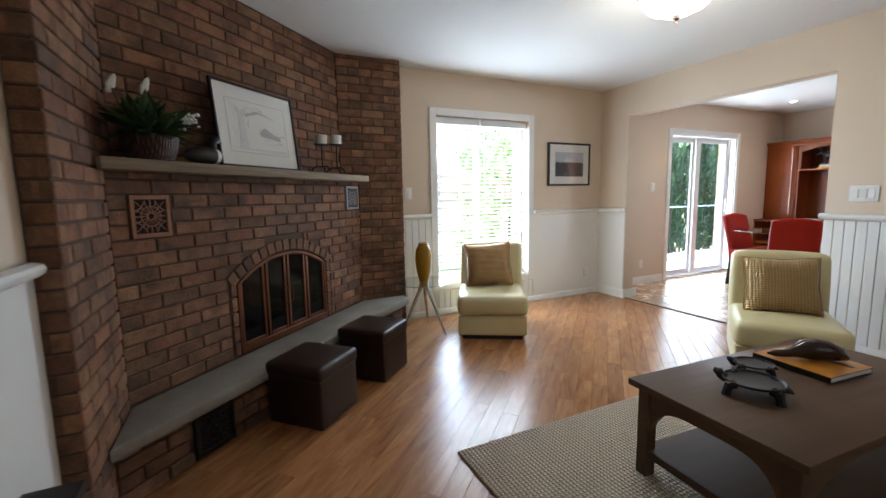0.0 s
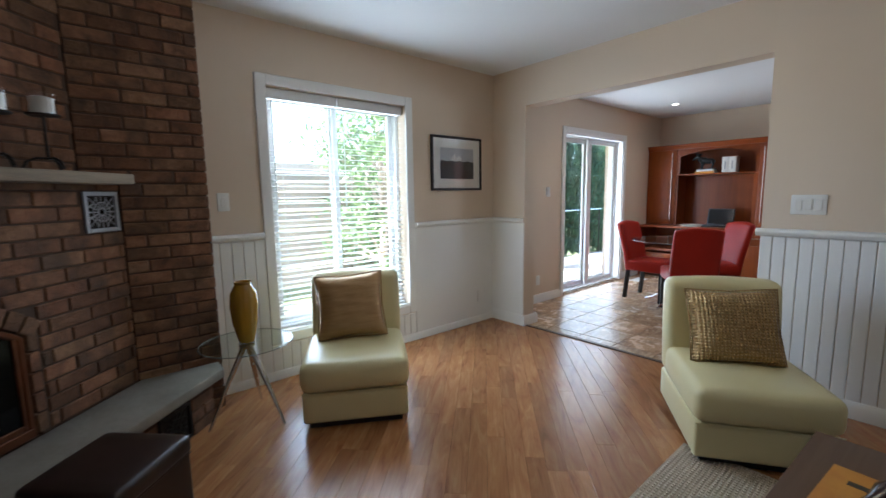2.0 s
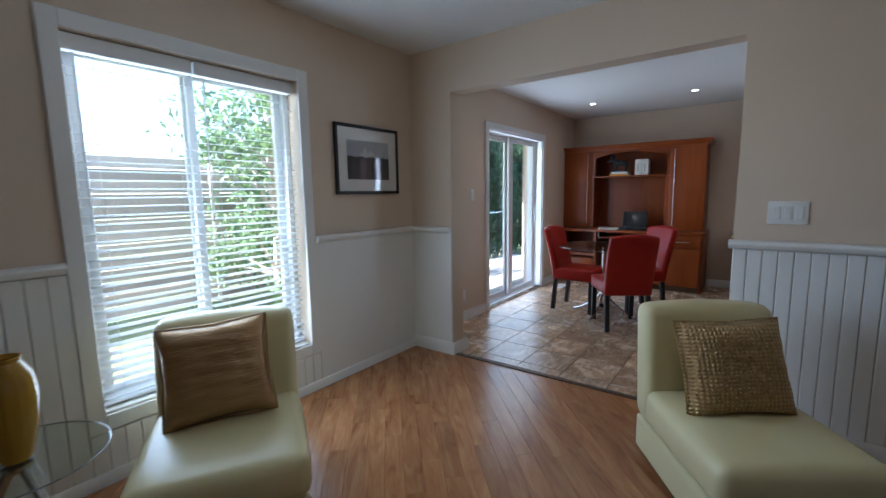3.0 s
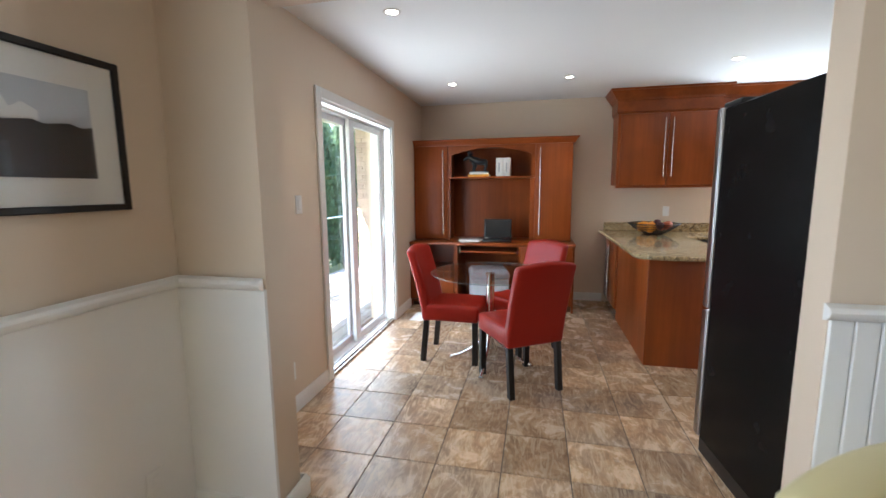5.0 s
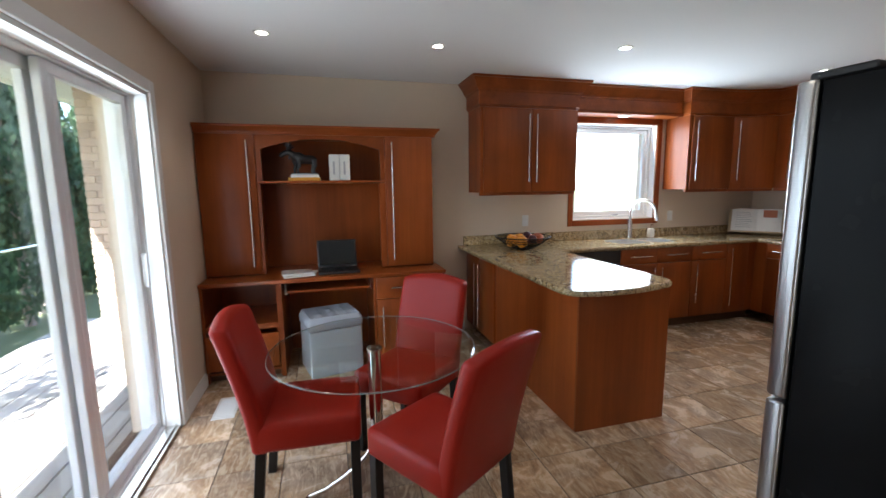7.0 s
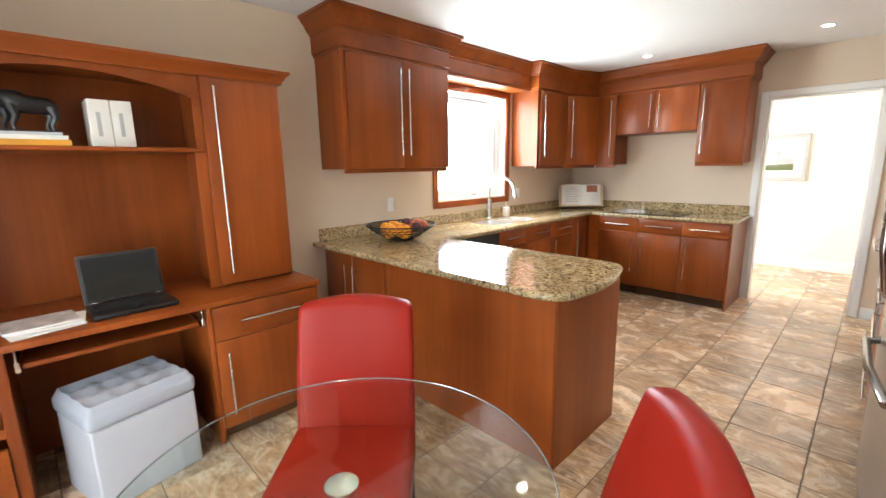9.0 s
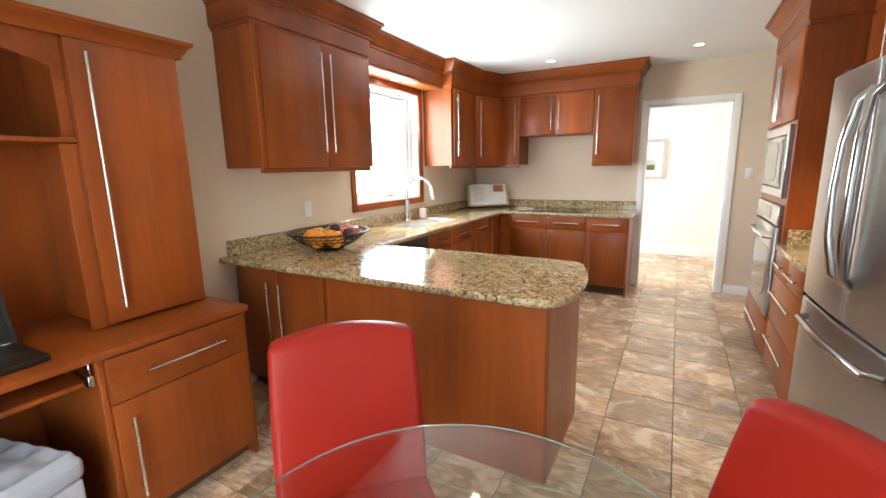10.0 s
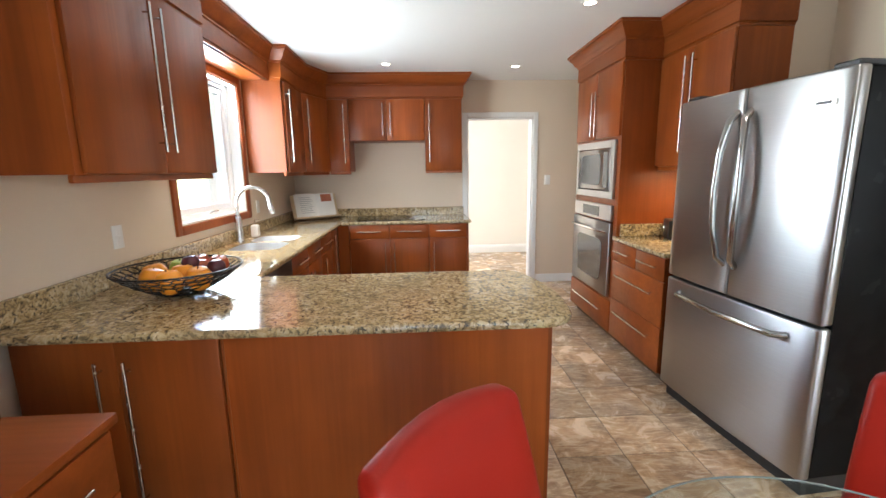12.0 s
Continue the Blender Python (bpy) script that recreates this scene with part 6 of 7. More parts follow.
for x, y in ((-0.02, 0.10), (0.06, 0.06), (-0.09, 0.05), (0.10, -0.02)):
    fruit("orange", "ripe orange in the wire bowl", ORANGE, 0.0435, x, y, 0.045)
fruit("orange", "ripe orange in the wire bowl", ORANGE, 0.0435, -0.02, 0.02, 0.048)
fruit("apple", "green apple in the wire bowl", GREENAPPLE, 0.037, 0.03, -0.06, 0.058)
fruit("apple", "red apple in the wire bowl", APPLE, 0.038, -0.05, -0.05, 0.056)
fruit("apple", "red apple in the wire bowl", APPLE, 0.036, -0.02, -0.11, 0.065)
fruit("apple", "red apple in the wire bowl", APPLE, 0.036, -0.10, -0.08, 0.066)
fruit("plum", "dark plum in the wire bowl", PLUM, 0.032, -0.12, -0.02, 0.066)
fruit("plum", "dark plum in the wire bowl", PLUM, 0.030, -0.03, -0.02, 0.085)

# tall oven cabinet and drawers on the west side
XT, Y0T, Y1T = 5.155, -0.70, 0.215
MT = pose(XT, Y0T, 0, 0, 0, 90)
WT = Y1T - Y0T
tall = cabinet("oven_cabinet", "tall cherry cabinet holding oven and microwave", MT, WT, 0.613, 0, UT, WTALL, toe=0.08)
front(tall, "door", 0.01, WT / 2, 1.66, UT - 0.003, handle=(WT / 2 - 0.04, 1.87, 0.36, True))
front(tall, "door", WT / 2, WT - 0.01, 1.66, UT - 0.003, handle=(WT / 2 + 0.04, 1.87, 0.36, True))
front(tall, "drawer_front", 0.01, WT - 0.01, 0.085, 0.345, WOOD_Y, (WT / 2, 0.235, 0.62, False))
DISPLAY = simple("black_display_glass", (0.012, 0.014, 0.016), (0.02, 0.022, 0.024), 4, 0.08)
mw = thing("microwave", "built-in stainless microwave with a trim frame", "microwave", MT)
z0, z1 = 1.175, 1.64
part("trim_frame", boxes(((0.06, -0.024, z0), (0.12, 0, z1)), ((WT - 0.12, -0.024, z0), (WT - 0.06, 0, z1)), ((0.12, -0.024, z0), (WT - 0.12, 0, z0 + 0.06)), ((0.12, -0.024, z1 - 0.06), (WT - 0.12, 0, z1)), bevel=0.004), STEEL, mw)
part("door", box((0.125, -0.03, z0 + 0.065), (WT - 0.125, 0, z1 - 0.065), 0.008, 2), STEEL, mw)
wp = rounded([(0.19, z0 + 0.11), (0.62, z0 + 0.10), (0.62, z1 - 0.10), (0.19, z1 - 0.11)], [0.06] * 4)
part("window", flat_shape(wp, -0.030, 0.003), DISPLAY, mw, "dark oval-cornered window")
part("control_panel", box((0.68, -0.033, z0 + 0.09), (WT - 0.15, -0.03, z1 - 0.09), 0.001), DISPLAY, mw, "dark control panel")
ov = thing("wall_oven", "built-in stainless wall oven with a curved handle", "oven", MT)
part("control_strip", box((0.06, -0.028, 0.995), (WT - 0.06, 0, 1.125), 0.006), STEEL, ov)
part("display", box((0.28, -0.031, 1.02), (WT - 0.28, -0.028, 1.10), 0.001), DISPLAY, ov, "dark oven display")
part("door", box((0.06, -0.034, 0.37), (WT - 0.06, 0, 0.985), 0.01, 2), STEEL, ov)
wp = rounded([(0.20, 0.47), (WT - 0.20, 0.47), (WT - 0.18, 0.83), (0.18, 0.83)], [0.08] * 4)
part("window", flat_shape(wp, -0.034, 0.003), DISPLAY, ov, "dark oven window")
part("handle", tube([(0.12, -0.034, 0.905), (0.14, -0.075, 0.91), (WT / 2, -0.09, 0.915), (WT - 0.14, -0.075, 0.91), (WT - 0.12, -0.034, 0.905)], 0.011, 10), CHROME, ov)

MD = pose(XT, 0.217, 0, 0, 0, 90)
WD = 0.726
dr = cabinet("drawer_cabinet", "cherry drawer cabinet between oven and refrigerator", MD, WD, 0.613, 0, CT - 0.032, WLOW, toe=0.08)
front(dr, "drawer_front", 0.0, WD / 2, 0.70, 0.855, WOOD_Y, (WD / 4, 0.785, 0.24, False))
front(dr, "drawer_front", WD / 2, WD, 0.70, 0.855, WOOD_Y, (WD * 0.75, 0.785, 0.24, False))
front(dr, "drawer_front", 0, WD, 0.395, 0.70, WOOD_Y, (WD / 2, 0.60, 0.52, False))
front(dr, "drawer_front", 0, WD, 0.085, 0.395, WOOD_Y, (WD / 2, 0.30, 0.52, False))
top2 = thing("granite_countertop", "short polished granite counter beside the refrigerator", "countertop")
part("slab", box((4.542, 0.219, CT - 0.03), (5.19, 0.945, CT), 0.008, 2), GRANITE, top2)
part("backsplash", boxes(((4.542, 0.219, CT), (4.562, 0.945, CT + 0.095)), ((4.562, 0.219, CT), (5.13, 0.237, CT + 0.095)), bevel=0.002), GRANITE, top2)
rad = thing("countertop_radio", "small black radio on the granite counter", "radio", pose(4.79, 0.37, CT, 0, 0, 70))
part("case", box((-0.1, -0.05, 0), (0.1, 0.05, 0.14), 0.012, 2), BLACK, rad)
part("dial", lathe([(0, 0), (0.03, 0), (0.03, 0.01), (0.026, 0.014), (0, 0.014)], 20), NICKEL, rad, m=pose(-0.045, -0.05, 0.07, 90, 0, 0))
c = cabinet("upper_cabinet", "cherry double-door wall cabinet over the small counter", pose(4.87, 0.217, 0, 0, 0, 90), 0.755, 0.328, UB, UT, WUP, rail=0.03)
front(c, "door", 0.002, 0.385, UB, UT - 0.003, handle=(0.345, 1.83, 0.62, True))
front(c, "door", 0.385, 0.753, UB, UT - 0.003, handle=(0.425, 1.83, 0.62, True))
solid("crown_moulding", sweep(CROWN, [(4.545, Y0T), (XT, Y0T), (XT, Y1T), (4.87, Y1T), (4.87, 0.972), (4.545, 0.972)]), WOOD_Y, "stepped cherry frieze and crown over the oven cabinet", "moulding", "structure")
lamp("under_cabinet_light", "AREA", 0.6, (1.0, 0.76, 0.44), look((4.70, 0.6, UB - 0.02), (4.70, 0.6, 0)), 0.3, 0.06)

fr = thing("refrigerator", "stainless french-door refrigerator with black sides", "refrigerator", pose(5.13, 1.005, 0, 0, 0, 95))
FW, FH, FS = 0.935, 1.775, 0.775
part("body", box((0.01, 0.0, 0.082), (FW - 0.01, 0.65, FH - 0.005), 0.006), FRIDGEBLACK, fr, "black textured cabinet sides")
part("kick_grille", box((0.02, -0.02, 0.0), (FW - 0.02, 0.62, 0.08)), BLACK, fr, smooth=False)


DOORSTEEL = simple("polished_handle_steel", (0.46, 0.455, 0.44), (0.38, 0.375, 0.36), 20, 0.17, 1.0)


def bowed(x0, x1, z0, z1, bow=0.018, depth=0.062):
    """A door skin that bows gently outward across the refrigerator's width."""
    bm = box((x0, -depth, z0), (x1, -0.004, z1), 0.012, 3)
    bmesh.ops.subdivide_edges(bm, edges=[e for e in bm.edges if abs(e.verts[0].co.x - e.verts[1].co.x) > 0.2], cuts=10)
    for v in bm.verts:
        if v.co.y < -0.02:
            v.co.y -= bow * (1 - (2 * v.co.x / FW - 1) ** 2)
    return bm


for x0, x1, hx in ((0.002, FW / 2 - 0.003, FW / 2 - 0.045), (FW / 2 + 0.003, FW - 0.002, FW / 2 + 0.045)):
    d = part("door", bowed(x0, x1, FS + 0.006, FH), STEEL, fr, "brushed stainless door")
    s = -1 if hx < FW / 2 else 1
    part("handle", tube([(hx - s * 0.01, -0.075, 0.93), (hx, -0.115, 0.97), (hx + s * 0.02, -0.135, 1.12), (hx + s * 0.028, -0.14, 1.30), (hx + s * 0.02, -0.135, 1.48), (hx, -0.115, 1.63), (hx - s * 0.01, -0.075, 1.67)], [0.016, 0.017, 0.015, 0.014, 0.015, 0.017, 0.016], 12), DOORSTEEL, d)
fz = part("freezer_drawer", bowed(0.002, FW - 0.002, 0.085, FS - 0.006), STEEL, fr, "brushed stainless freezer drawer")
part("handle", tube([(0.13, -0.07, 0.70), (0.16, -0.115, 0.695), (FW / 2, -0.13, 0.69), (FW - 0.16, -0.115, 0.695), (FW - 0.13, -0.07, 0.70)], 0.015, 12), DOORSTEEL, fz)
for x in (0.02, FW - 0.12):
    part("hinge_cover", box((x, -0.04, FH - 0.004), (x + 0.1, 0.12, FH + 0.022), 0.006), BLACK, fr)
part("badge", box((FW - 0.16, -0.075, 1.64), (FW - 0.06, -0.066, 1.665), 0.001), NICKEL, fr, "small metal badge")
part("badge_bar", box((FW - 0.135, -0.0765, 1.647), (FW - 0.075, -0.0748, 1.658)), BLACK, fr, smooth=False)


# ---- dining corner ----
table = thing("dining_table", "round clear glass dining table on a chrome pedestal", "table", pose(6.03, 3.14, 0))
part("glass_top", lathe([(0, 0.738), (0.464, 0.738), (0.47, 0.742), (0.47, 0.746), (0.464, 0.75), (0, 0.75)], 72), TABLEGLASS, table, "clear tempered glass top", False).visible_shadow = False
part("glass_rim", tube([(0.47 * math.cos(k * math.pi / 45), 0.47 * math.sin(k * math.pi / 45), 0.744) for k in range(90)], 0.0022, 6, None, True), GLASSEDGE, table, "green polished glass edge")
part("column", lathe([(0, 0.12), (0.032, 0.12), (0.032, 0.73), (0, 0.73)], 28), CHROME, table)
part("cap_disc", lathe([(0, 0.729), (0.038, 0.729), (0.038, 0.7375), (0, 0.7375)], 28), TURNED, table, "turned aluminium disc", False)
for k in range(4):
    a = radians(84 + 90 * k)
    part("leg", tube([(0.02 * math.cos(a), 0.02 * math.sin(a), 0.25)] + [(r * math.cos(a), r * math.sin(a), z) for r, z in ((0.05, 0.20), (0.10, 0.145), (0.17, 0.09), (0.25, 0.04), (0.33, 0.012))], 0.0125, 10), CHROME, table)
    part("foot_cap", lathe([(0, 0), (0.018, 0), (0.018, 0.012), (0, 0.014)], 14), CHROME, table, m=pose(0.33 * math.cos(a), 0.33 * math.sin(a), 0))


def parson_chair():
    """Red leather dining chair; origin on the floor below the seat's centre, front is +y."""
    c = thing("dining_chair", "red leather parsons dining chair with black legs", "chair", None, "chairs round the table")
    seat = soft_box(0.44, 0.45, 0.13, 0.025, 0.012)
    part("seat", seat, RED, c, m=pose(0, 0.0, 0.35))
    back = soft_box(0.435, 0.075, 0.565, 0.022, 0.010)
    for v in back.verts:
        t = max(0.0, v.co.z) / 0.565
        v.co.y -= 0.13 * t ** 1.4
        v.co.y -= 0.02 * math.cos(v.co.x / 0.22 * math.pi / 2) * t
        v.co.z += 0.022 * math.cos(v.co.x / 0.22 * math.pi / 2) * (t > 0.9)
    part("backrest", back, RED, c, m=pose(0, -0.20, 0.345))
    part("seat_seam", tube([(-0.221, 0.2, 0.375), (-0.221, -0.16, 0.375)], 0.0025, 5), RED, c)
    part("seat_seam", tube([(0.221, 0.2, 0.375), (0.221, -0.16, 0.375)], 0.0025, 5), RED, c)
    for sx in (-1, 1):
        bm = box((sx * 0.19 - 0.021, 0.175, 0), (sx * 0.19 + 0.021, 0.217, 0.355), 0.003)
        part("leg", bm, BLACKWOOD, c, "black tapered wooden leg")
        bm = box((sx * 0.19 - 0.02, -0.225, 0), (sx * 0.19 + 0.02, -0.183, 0.35), 0.003)
        for v in bm.verts:
            v.co.y -= 0.035 * max(0, 1 - v.co.z / 0.35) ** 1.5
        part("leg", bm, BLACKWOOD, c, "black raked wooden leg")
    return c


chair = parson_chair()
chair.matrix_basis = pose(6.135, 3.435, 0, 0, 0, 177)
copy_thing(chair, pose(5.735, 2.905, 0, 0, 0, 33 - 90))
copy_thing(chair, pose(6.405, 2.915, 0, 0, 0, 136 - 90))
solid("floor_register", boxes(((6.98, 3.97, 0.001), (7.28, 4.11, 0.006)), *[((7.0 + 0.022 * k, 3.985, 0.006), (7.012 + 0.022 * k, 4.095, 0.009)) for k in range(12)]), PLASTIC, "white slotted floor register near the sliding door", "vent")

# ---- desk with hutch ----
DX, DZ = 7.55, 0.785
MDK = pose(DX, 4.262, 0, 0, 0, -90)     # local x towards the south, front at y = 0
DWD = 1.90
desk = thing("computer_desk", "cherry built-in desk with open shelf and drawers", "desk", MDK)
part("desk_top", box((-0.0, -0.02, DZ - 0.03), (DWD, 0.645, DZ), 0.004, 2), WOOD_Y, desk, "glossy cherry worktop")
for x0, x1 in ((0.0, 0.02), (0.535, 0.575), (1.285, 1.305), (DWD - 0.03, DWD - 0.01)):
    part("upright", box((x0, 0.0, 0), (x1, 0.62, DZ - 0.031), 0.002), WOOD_V, desk)
part("back_board", box((0.02, 0.61, 0.0), (DWD - 0.03, 0.64, DZ - 0.031)), WOOD_V, desk, smooth=False)
part("shelf", box((0.02, 0.02, 0.40), (0.535, 0.61, 0.44), 0.002), WOOD_Y, desk)
left = part("shelf", box((0.02, 0.01, 0.06), (0.535, 0.61, 0.08), 0.002), WOOD_Y, desk)
for x0, x1, h in ((0.02, 0.535, 0.06), (1.305, DWD - 0.03, 0.08)):
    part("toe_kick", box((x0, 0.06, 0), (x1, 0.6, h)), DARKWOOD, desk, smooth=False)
front(desk, "drawer_front", 0.02, 0.535, 0.10, 0.375, WOOD_Y, (0.30, 0.26, 0.18, False))
front(desk, "drawer_front", 1.305, DWD - 0.03, 0.57, DZ - 0.034, WOOD_Y, (1.587, 0.665, 0.32, False))
front(desk, "door", 1.305, DWD - 0.03, 0.085, 0.57, WOOD_V, (1.355, 0.34, 0.34, True))
part("cabinet_box", box((1.306, 0.001, 0.08), (DWD - 0.031, 0.609, DZ - 0.032)), WOOD_V, desk, smooth=False)
tray = part("keyboard_tray", box((0.62, 0.02, 0.665), (1.25, 0.40, 0.685), 0.003), WOOD_Y, desk, "sliding keyboard tray")
for x in (0.595, 1.262):
    part("tray_slide", boxes(((x, 0.015, 0.655), (x + 0.018, 0.4, 0.70)), ((x + 0.004, 0.015, 0.70), (x + 0.012, 0.05, 0.754)), bevel=0.002), CHROME, tray, "metal tray slide")

HX = 0.255      # hutch front, into the desk
HT = 1.92
hutch = thing("desk_hutch", "cherry hutch with arched niche and two tall doors", "hutch", MDK)
for x0, x1 in ((0.0, 0.02), (0.40, 0.42), (1.445, 1.465), (1.84, 1.86)):
    part("upright", box((x0, HX, DZ), (x1, 0.64, HT), 0.002), WOOD_V, hutch)
part("back_board", box((0.02, 0.625, DZ), (1.84, 0.645, HT)), WOOD_V, hutch, smooth=False)
part("top_board", box((0.02, HX + 0.002, HT - 0.02), (1.84, 0.625, HT), 0.001), WOOD_Y, hutch)
part("shelf", box((0.42, HX - 0.012, 1.525), (1.445, 0.625, 1.545), 0.003), WOOD_Y, hutch)
for x0, x1, hx in ((0.002, 0.42, 0.365), (1.445, 1.858, 1.50)):
    part("cabinet_box", box((x0 + 0.02, HX + 0.001, DZ + 0.005), (x1 - 0.021, 0.62, HT - 0.021)), WOOD_V, hutch, smooth=False)
    d = part("door", box((x0, HX - 0.02, DZ + 0.012), (x1 - 0.002, HX, HT - 0.012), 0.005, 2), WOOD_V, hutch)
    bar_handle(d, hx, 1.36, 1.0, True, HX - 0.02)
bm = boxes(((0.422, HX, 1.546), (0.462, HX + 0.02, HT)), ((1.403, HX, 1.546), (1.443, HX + 0.02, HT)))
n = 24
for k in range(n):
    xa, xb = 0.462 + k / n * 0.941, 0.462 + (k + 1) / n * 0.941
    za, zb = [1.795 + 0.085 * math.sin(math.pi * u / n) ** 0.85 for u in (k, k + 1)]
    vs = [bm.verts.new(p) for p in ((xa, HX, za), (xb, HX, zb), (xb, HX, HT), (xa, HX, HT), (xa, HX + 0.02, za), (xb, HX + 0.02, zb), (xb, HX + 0.02, HT), (xa, HX + 0.02, HT))]
    for q in ((0, 1, 2, 3), (7, 6, 5, 4), (0, 4, 5, 1), (3, 2, 6, 7)):
        bm.faces.new([vs[v] for v in q])
bmesh.ops.remove_doubles(bm, verts=bm.verts, dist=1e-5)
part("arched_rail", bm, WOOD_Y, hutch, smooth=False)
for x0, x1 in ((0.42, 0.475), (1.39, 1.445)):
    part("niche_side", box((x0, HX - 0.001, DZ + 0.001), (x1 - 0.02 if x0 < 1 else x1, HX + 0.018, 1.524) if x0 > 1 else (x1 - 0.03, HX + 0.018, 1.524), 0.002), WOOD_V, hutch)
HC = [(-0.01, HT - 0.012), (0.022, HT - 0.012), (0.024, HT + 0.004), (0.032, HT + 0.012), (0.042, HT + 0.03), (0.058, HT + 0.042), (0.06, HT + 0.058), (-0.01, HT + 0.058)]
part("cornice", sweep(HC, [(DX + HX, 4.262), (DX + HX, 4.262 - 1.86), (XE - 0.003, 4.262 - 1.86)]), WOOD_Y, hutch, "moulded cherry cornice", m=MDK.inverted())
part("cornice_top", box((0.0, HX, HT + 0.001), (1.86, 0.64, HT + 0.057)), WOOD_Y, hutch, smooth=False)

lap = thing("laptop", "open black laptop on the desk", "laptop", MDK @ pose(1.02, 0.17, DZ, 0, 0, 2))
part("base", box((-0.165, -0.12, 0.004), (0.165, 0.12, 0.026), 0.005, 2), BLACK, lap)
for r in range(5):
    part("keyboard_strip", box((-0.145, -0.02 + r * 0.022, 0.026), (0.145, -0.002 + r * 0.022, 0.0285), 0.001), BLACK, lap)
part("touchpad", box((-0.04, -0.1, 0.026), (0.04, -0.05, 0.0268)), DARKGLASS, lap, smooth=False)
lid = part("screen_lid", box((-0.165, -0.006, 0), (0.165, 0.006, 0.235), 0.004, 2), BLACK, lap, m=pose(0, 0.125, 0.026, -17, 0, 0))
part("screen", box((-0.15, -0.0075, 0.015), (0.15, -0.006, 0.22)), DARKGLASS, lid, "dark switched-off screen", smooth=False)
for x in (-0.13, 0.13):
    part("hinge", tube([(x - 0.012, 0.122, 0.028), (x + 0.012, 0.122, 0.028)], 0.006, 8), NICKEL, lap)

REDPAPER = simple("magazine_cover", (0.14, 0.12, 0.13), (0.72, 0.68, 0.64), 18, 0.35)
for i, (x, y, r, m_) in enumerate(((0.70, 0.13, 12, PAPER), (0.72, 0.15, -6, PAPER), (0.69, 0.16, 5, REDPAPER))):
    mg = thing("magazine", "glossy magazine in a small stack on the desk", "magazine", MDK @ pose(x, y, DZ + 0.0005 + i * 0.009, 0, 0, r), "magazine stack")
    part("pages", box((-0.12, -0.095, 0), (0.12, 0.095, 0.007), 0.001), PAPER, mg)
    part("cover", box((-0.121, -0.096, 0.007), (0.121, 0.096, 0.0082)), m_, mg, smooth=False)
YB2 = simple("yellow_book_cloth", (0.72, 0.36, 0.03), (0.62, 0.28, 0.02), 8, 0.5)
zs = 1.5455
for i, (h, mat_, lab, w) in enumerate(((0.026, YB2, "yellow hardback lying on the hutch shelf", 0.25), (0.018, PAPER, "white hardback lying on the yellow book", 0.22), (0.012, GREYPANEL, "thin grey book under the moose figure", 0.2))):
    b = thing("book", lab, "book", MDK @ pose(0.785, 0.36, zs, 0, 0, (-2, 3, -3)[i]), "books on the hutch shelf")
    part("cover", boxes(((-w / 2, -0.085, 0), (w / 2, 0.085, 0.003)), ((-w / 2, -0.085, h - 0.003), (w / 2, 0.085, h)), ((-w / 2, -0.085, 0.003), (w / 2, -0.082, h - 0.003))), mat_, b)
    part("pages", box((-w / 2 + 0.004, -0.08, 0.003), (w / 2 - 0.004, 0.08, h - 0.003)), PAPER, b, smooth=False)
    zs += h + 0.0005
moose = bmesh.new()
add_box(moose, (-0.085, -0.03, 0), (0.085, 0.03, 0.008), 0.003)
tube([(-0.08, 0, 0.098), (-0.055, 0, 0.103), (0.0, 0, 0.105), (0.035, 0, 0.118), (0.06, 0, 0.125), (0.08, 0, 0.128)], [0.014, 0.033, 0.034, 0.042, 0.034, 0.018], 14, moose)
for x, y in ((-0.062, 0.018), (-0.05, -0.02), (0.04, 0.02), (0.062, -0.018)):
    tube([(x, y, 0.1), (x - 0.008, y, 0.06), (x + 0.004, y, 0.03), (x, y, 0.006)], [0.02, 0.012, 0.008, 0.009], 8, moose)
tube([(0.062, 0, 0.13), (0.085, 0, 0.152), (0.105, 0, 0.16), (0.125, 0, 0.148), (0.145, 0, 0.132), (0.152, 0, 0.125)], [0.028, 0.022, 0.021, 0.017, 0.015, 0.006], 10, moose)
tube([(0.09, 0, 0.14), (0.092, 0, 0.115), (0.09, 0, 0.1)], [0.008, 0.006, 0.002], 6, moose)
for s_ in (-1, 1):
    tube([(0.1, s_ * 0.008, 0.172), (0.094, s_ * 0.03, 0.182), (0.084, s_ * 0.05, 0.2)], [0.006, 0.016, 0.006], 6, moose)
    for dx, dz in ((-0.03, 0.012), (-0.012, 0.034), (0.012, 0.04), (0.03, 0.026)):
        tube([(0.092, s_ * 0.036, 0.184), (0.092 + dx, s_ * 0.056, 0.19 + dz)], [0.009, 0.0025], 6, moose)
solid("moose_figurine", moose, BLACK, "glossy black moose figurine standing on books", "figurine", m=MDK @ pose(0.785, 0.36, zs, 0, 0, 180) @ Matrix.Diagonal((1.25, 1.25, 1.12, 1)))
for k in range(2):
    b = thing("binder", "white slipcase with grey spine writing on the shelf", "book", MDK @ pose(0.985 + 0.087 * k, 0.33, 1.5455, 0, 0, 0), "white slipcases")
    part("slipcase", box((0, 0, 0), (0.084, 0.16, 0.218), 0.003, 2), PAPER, b)
    part("spine_writing", box((0.03, -0.001, 0.05), (0.046, 0.0, 0.16)), TEXTGREY, b, "illegible grey lettering", smooth=False)

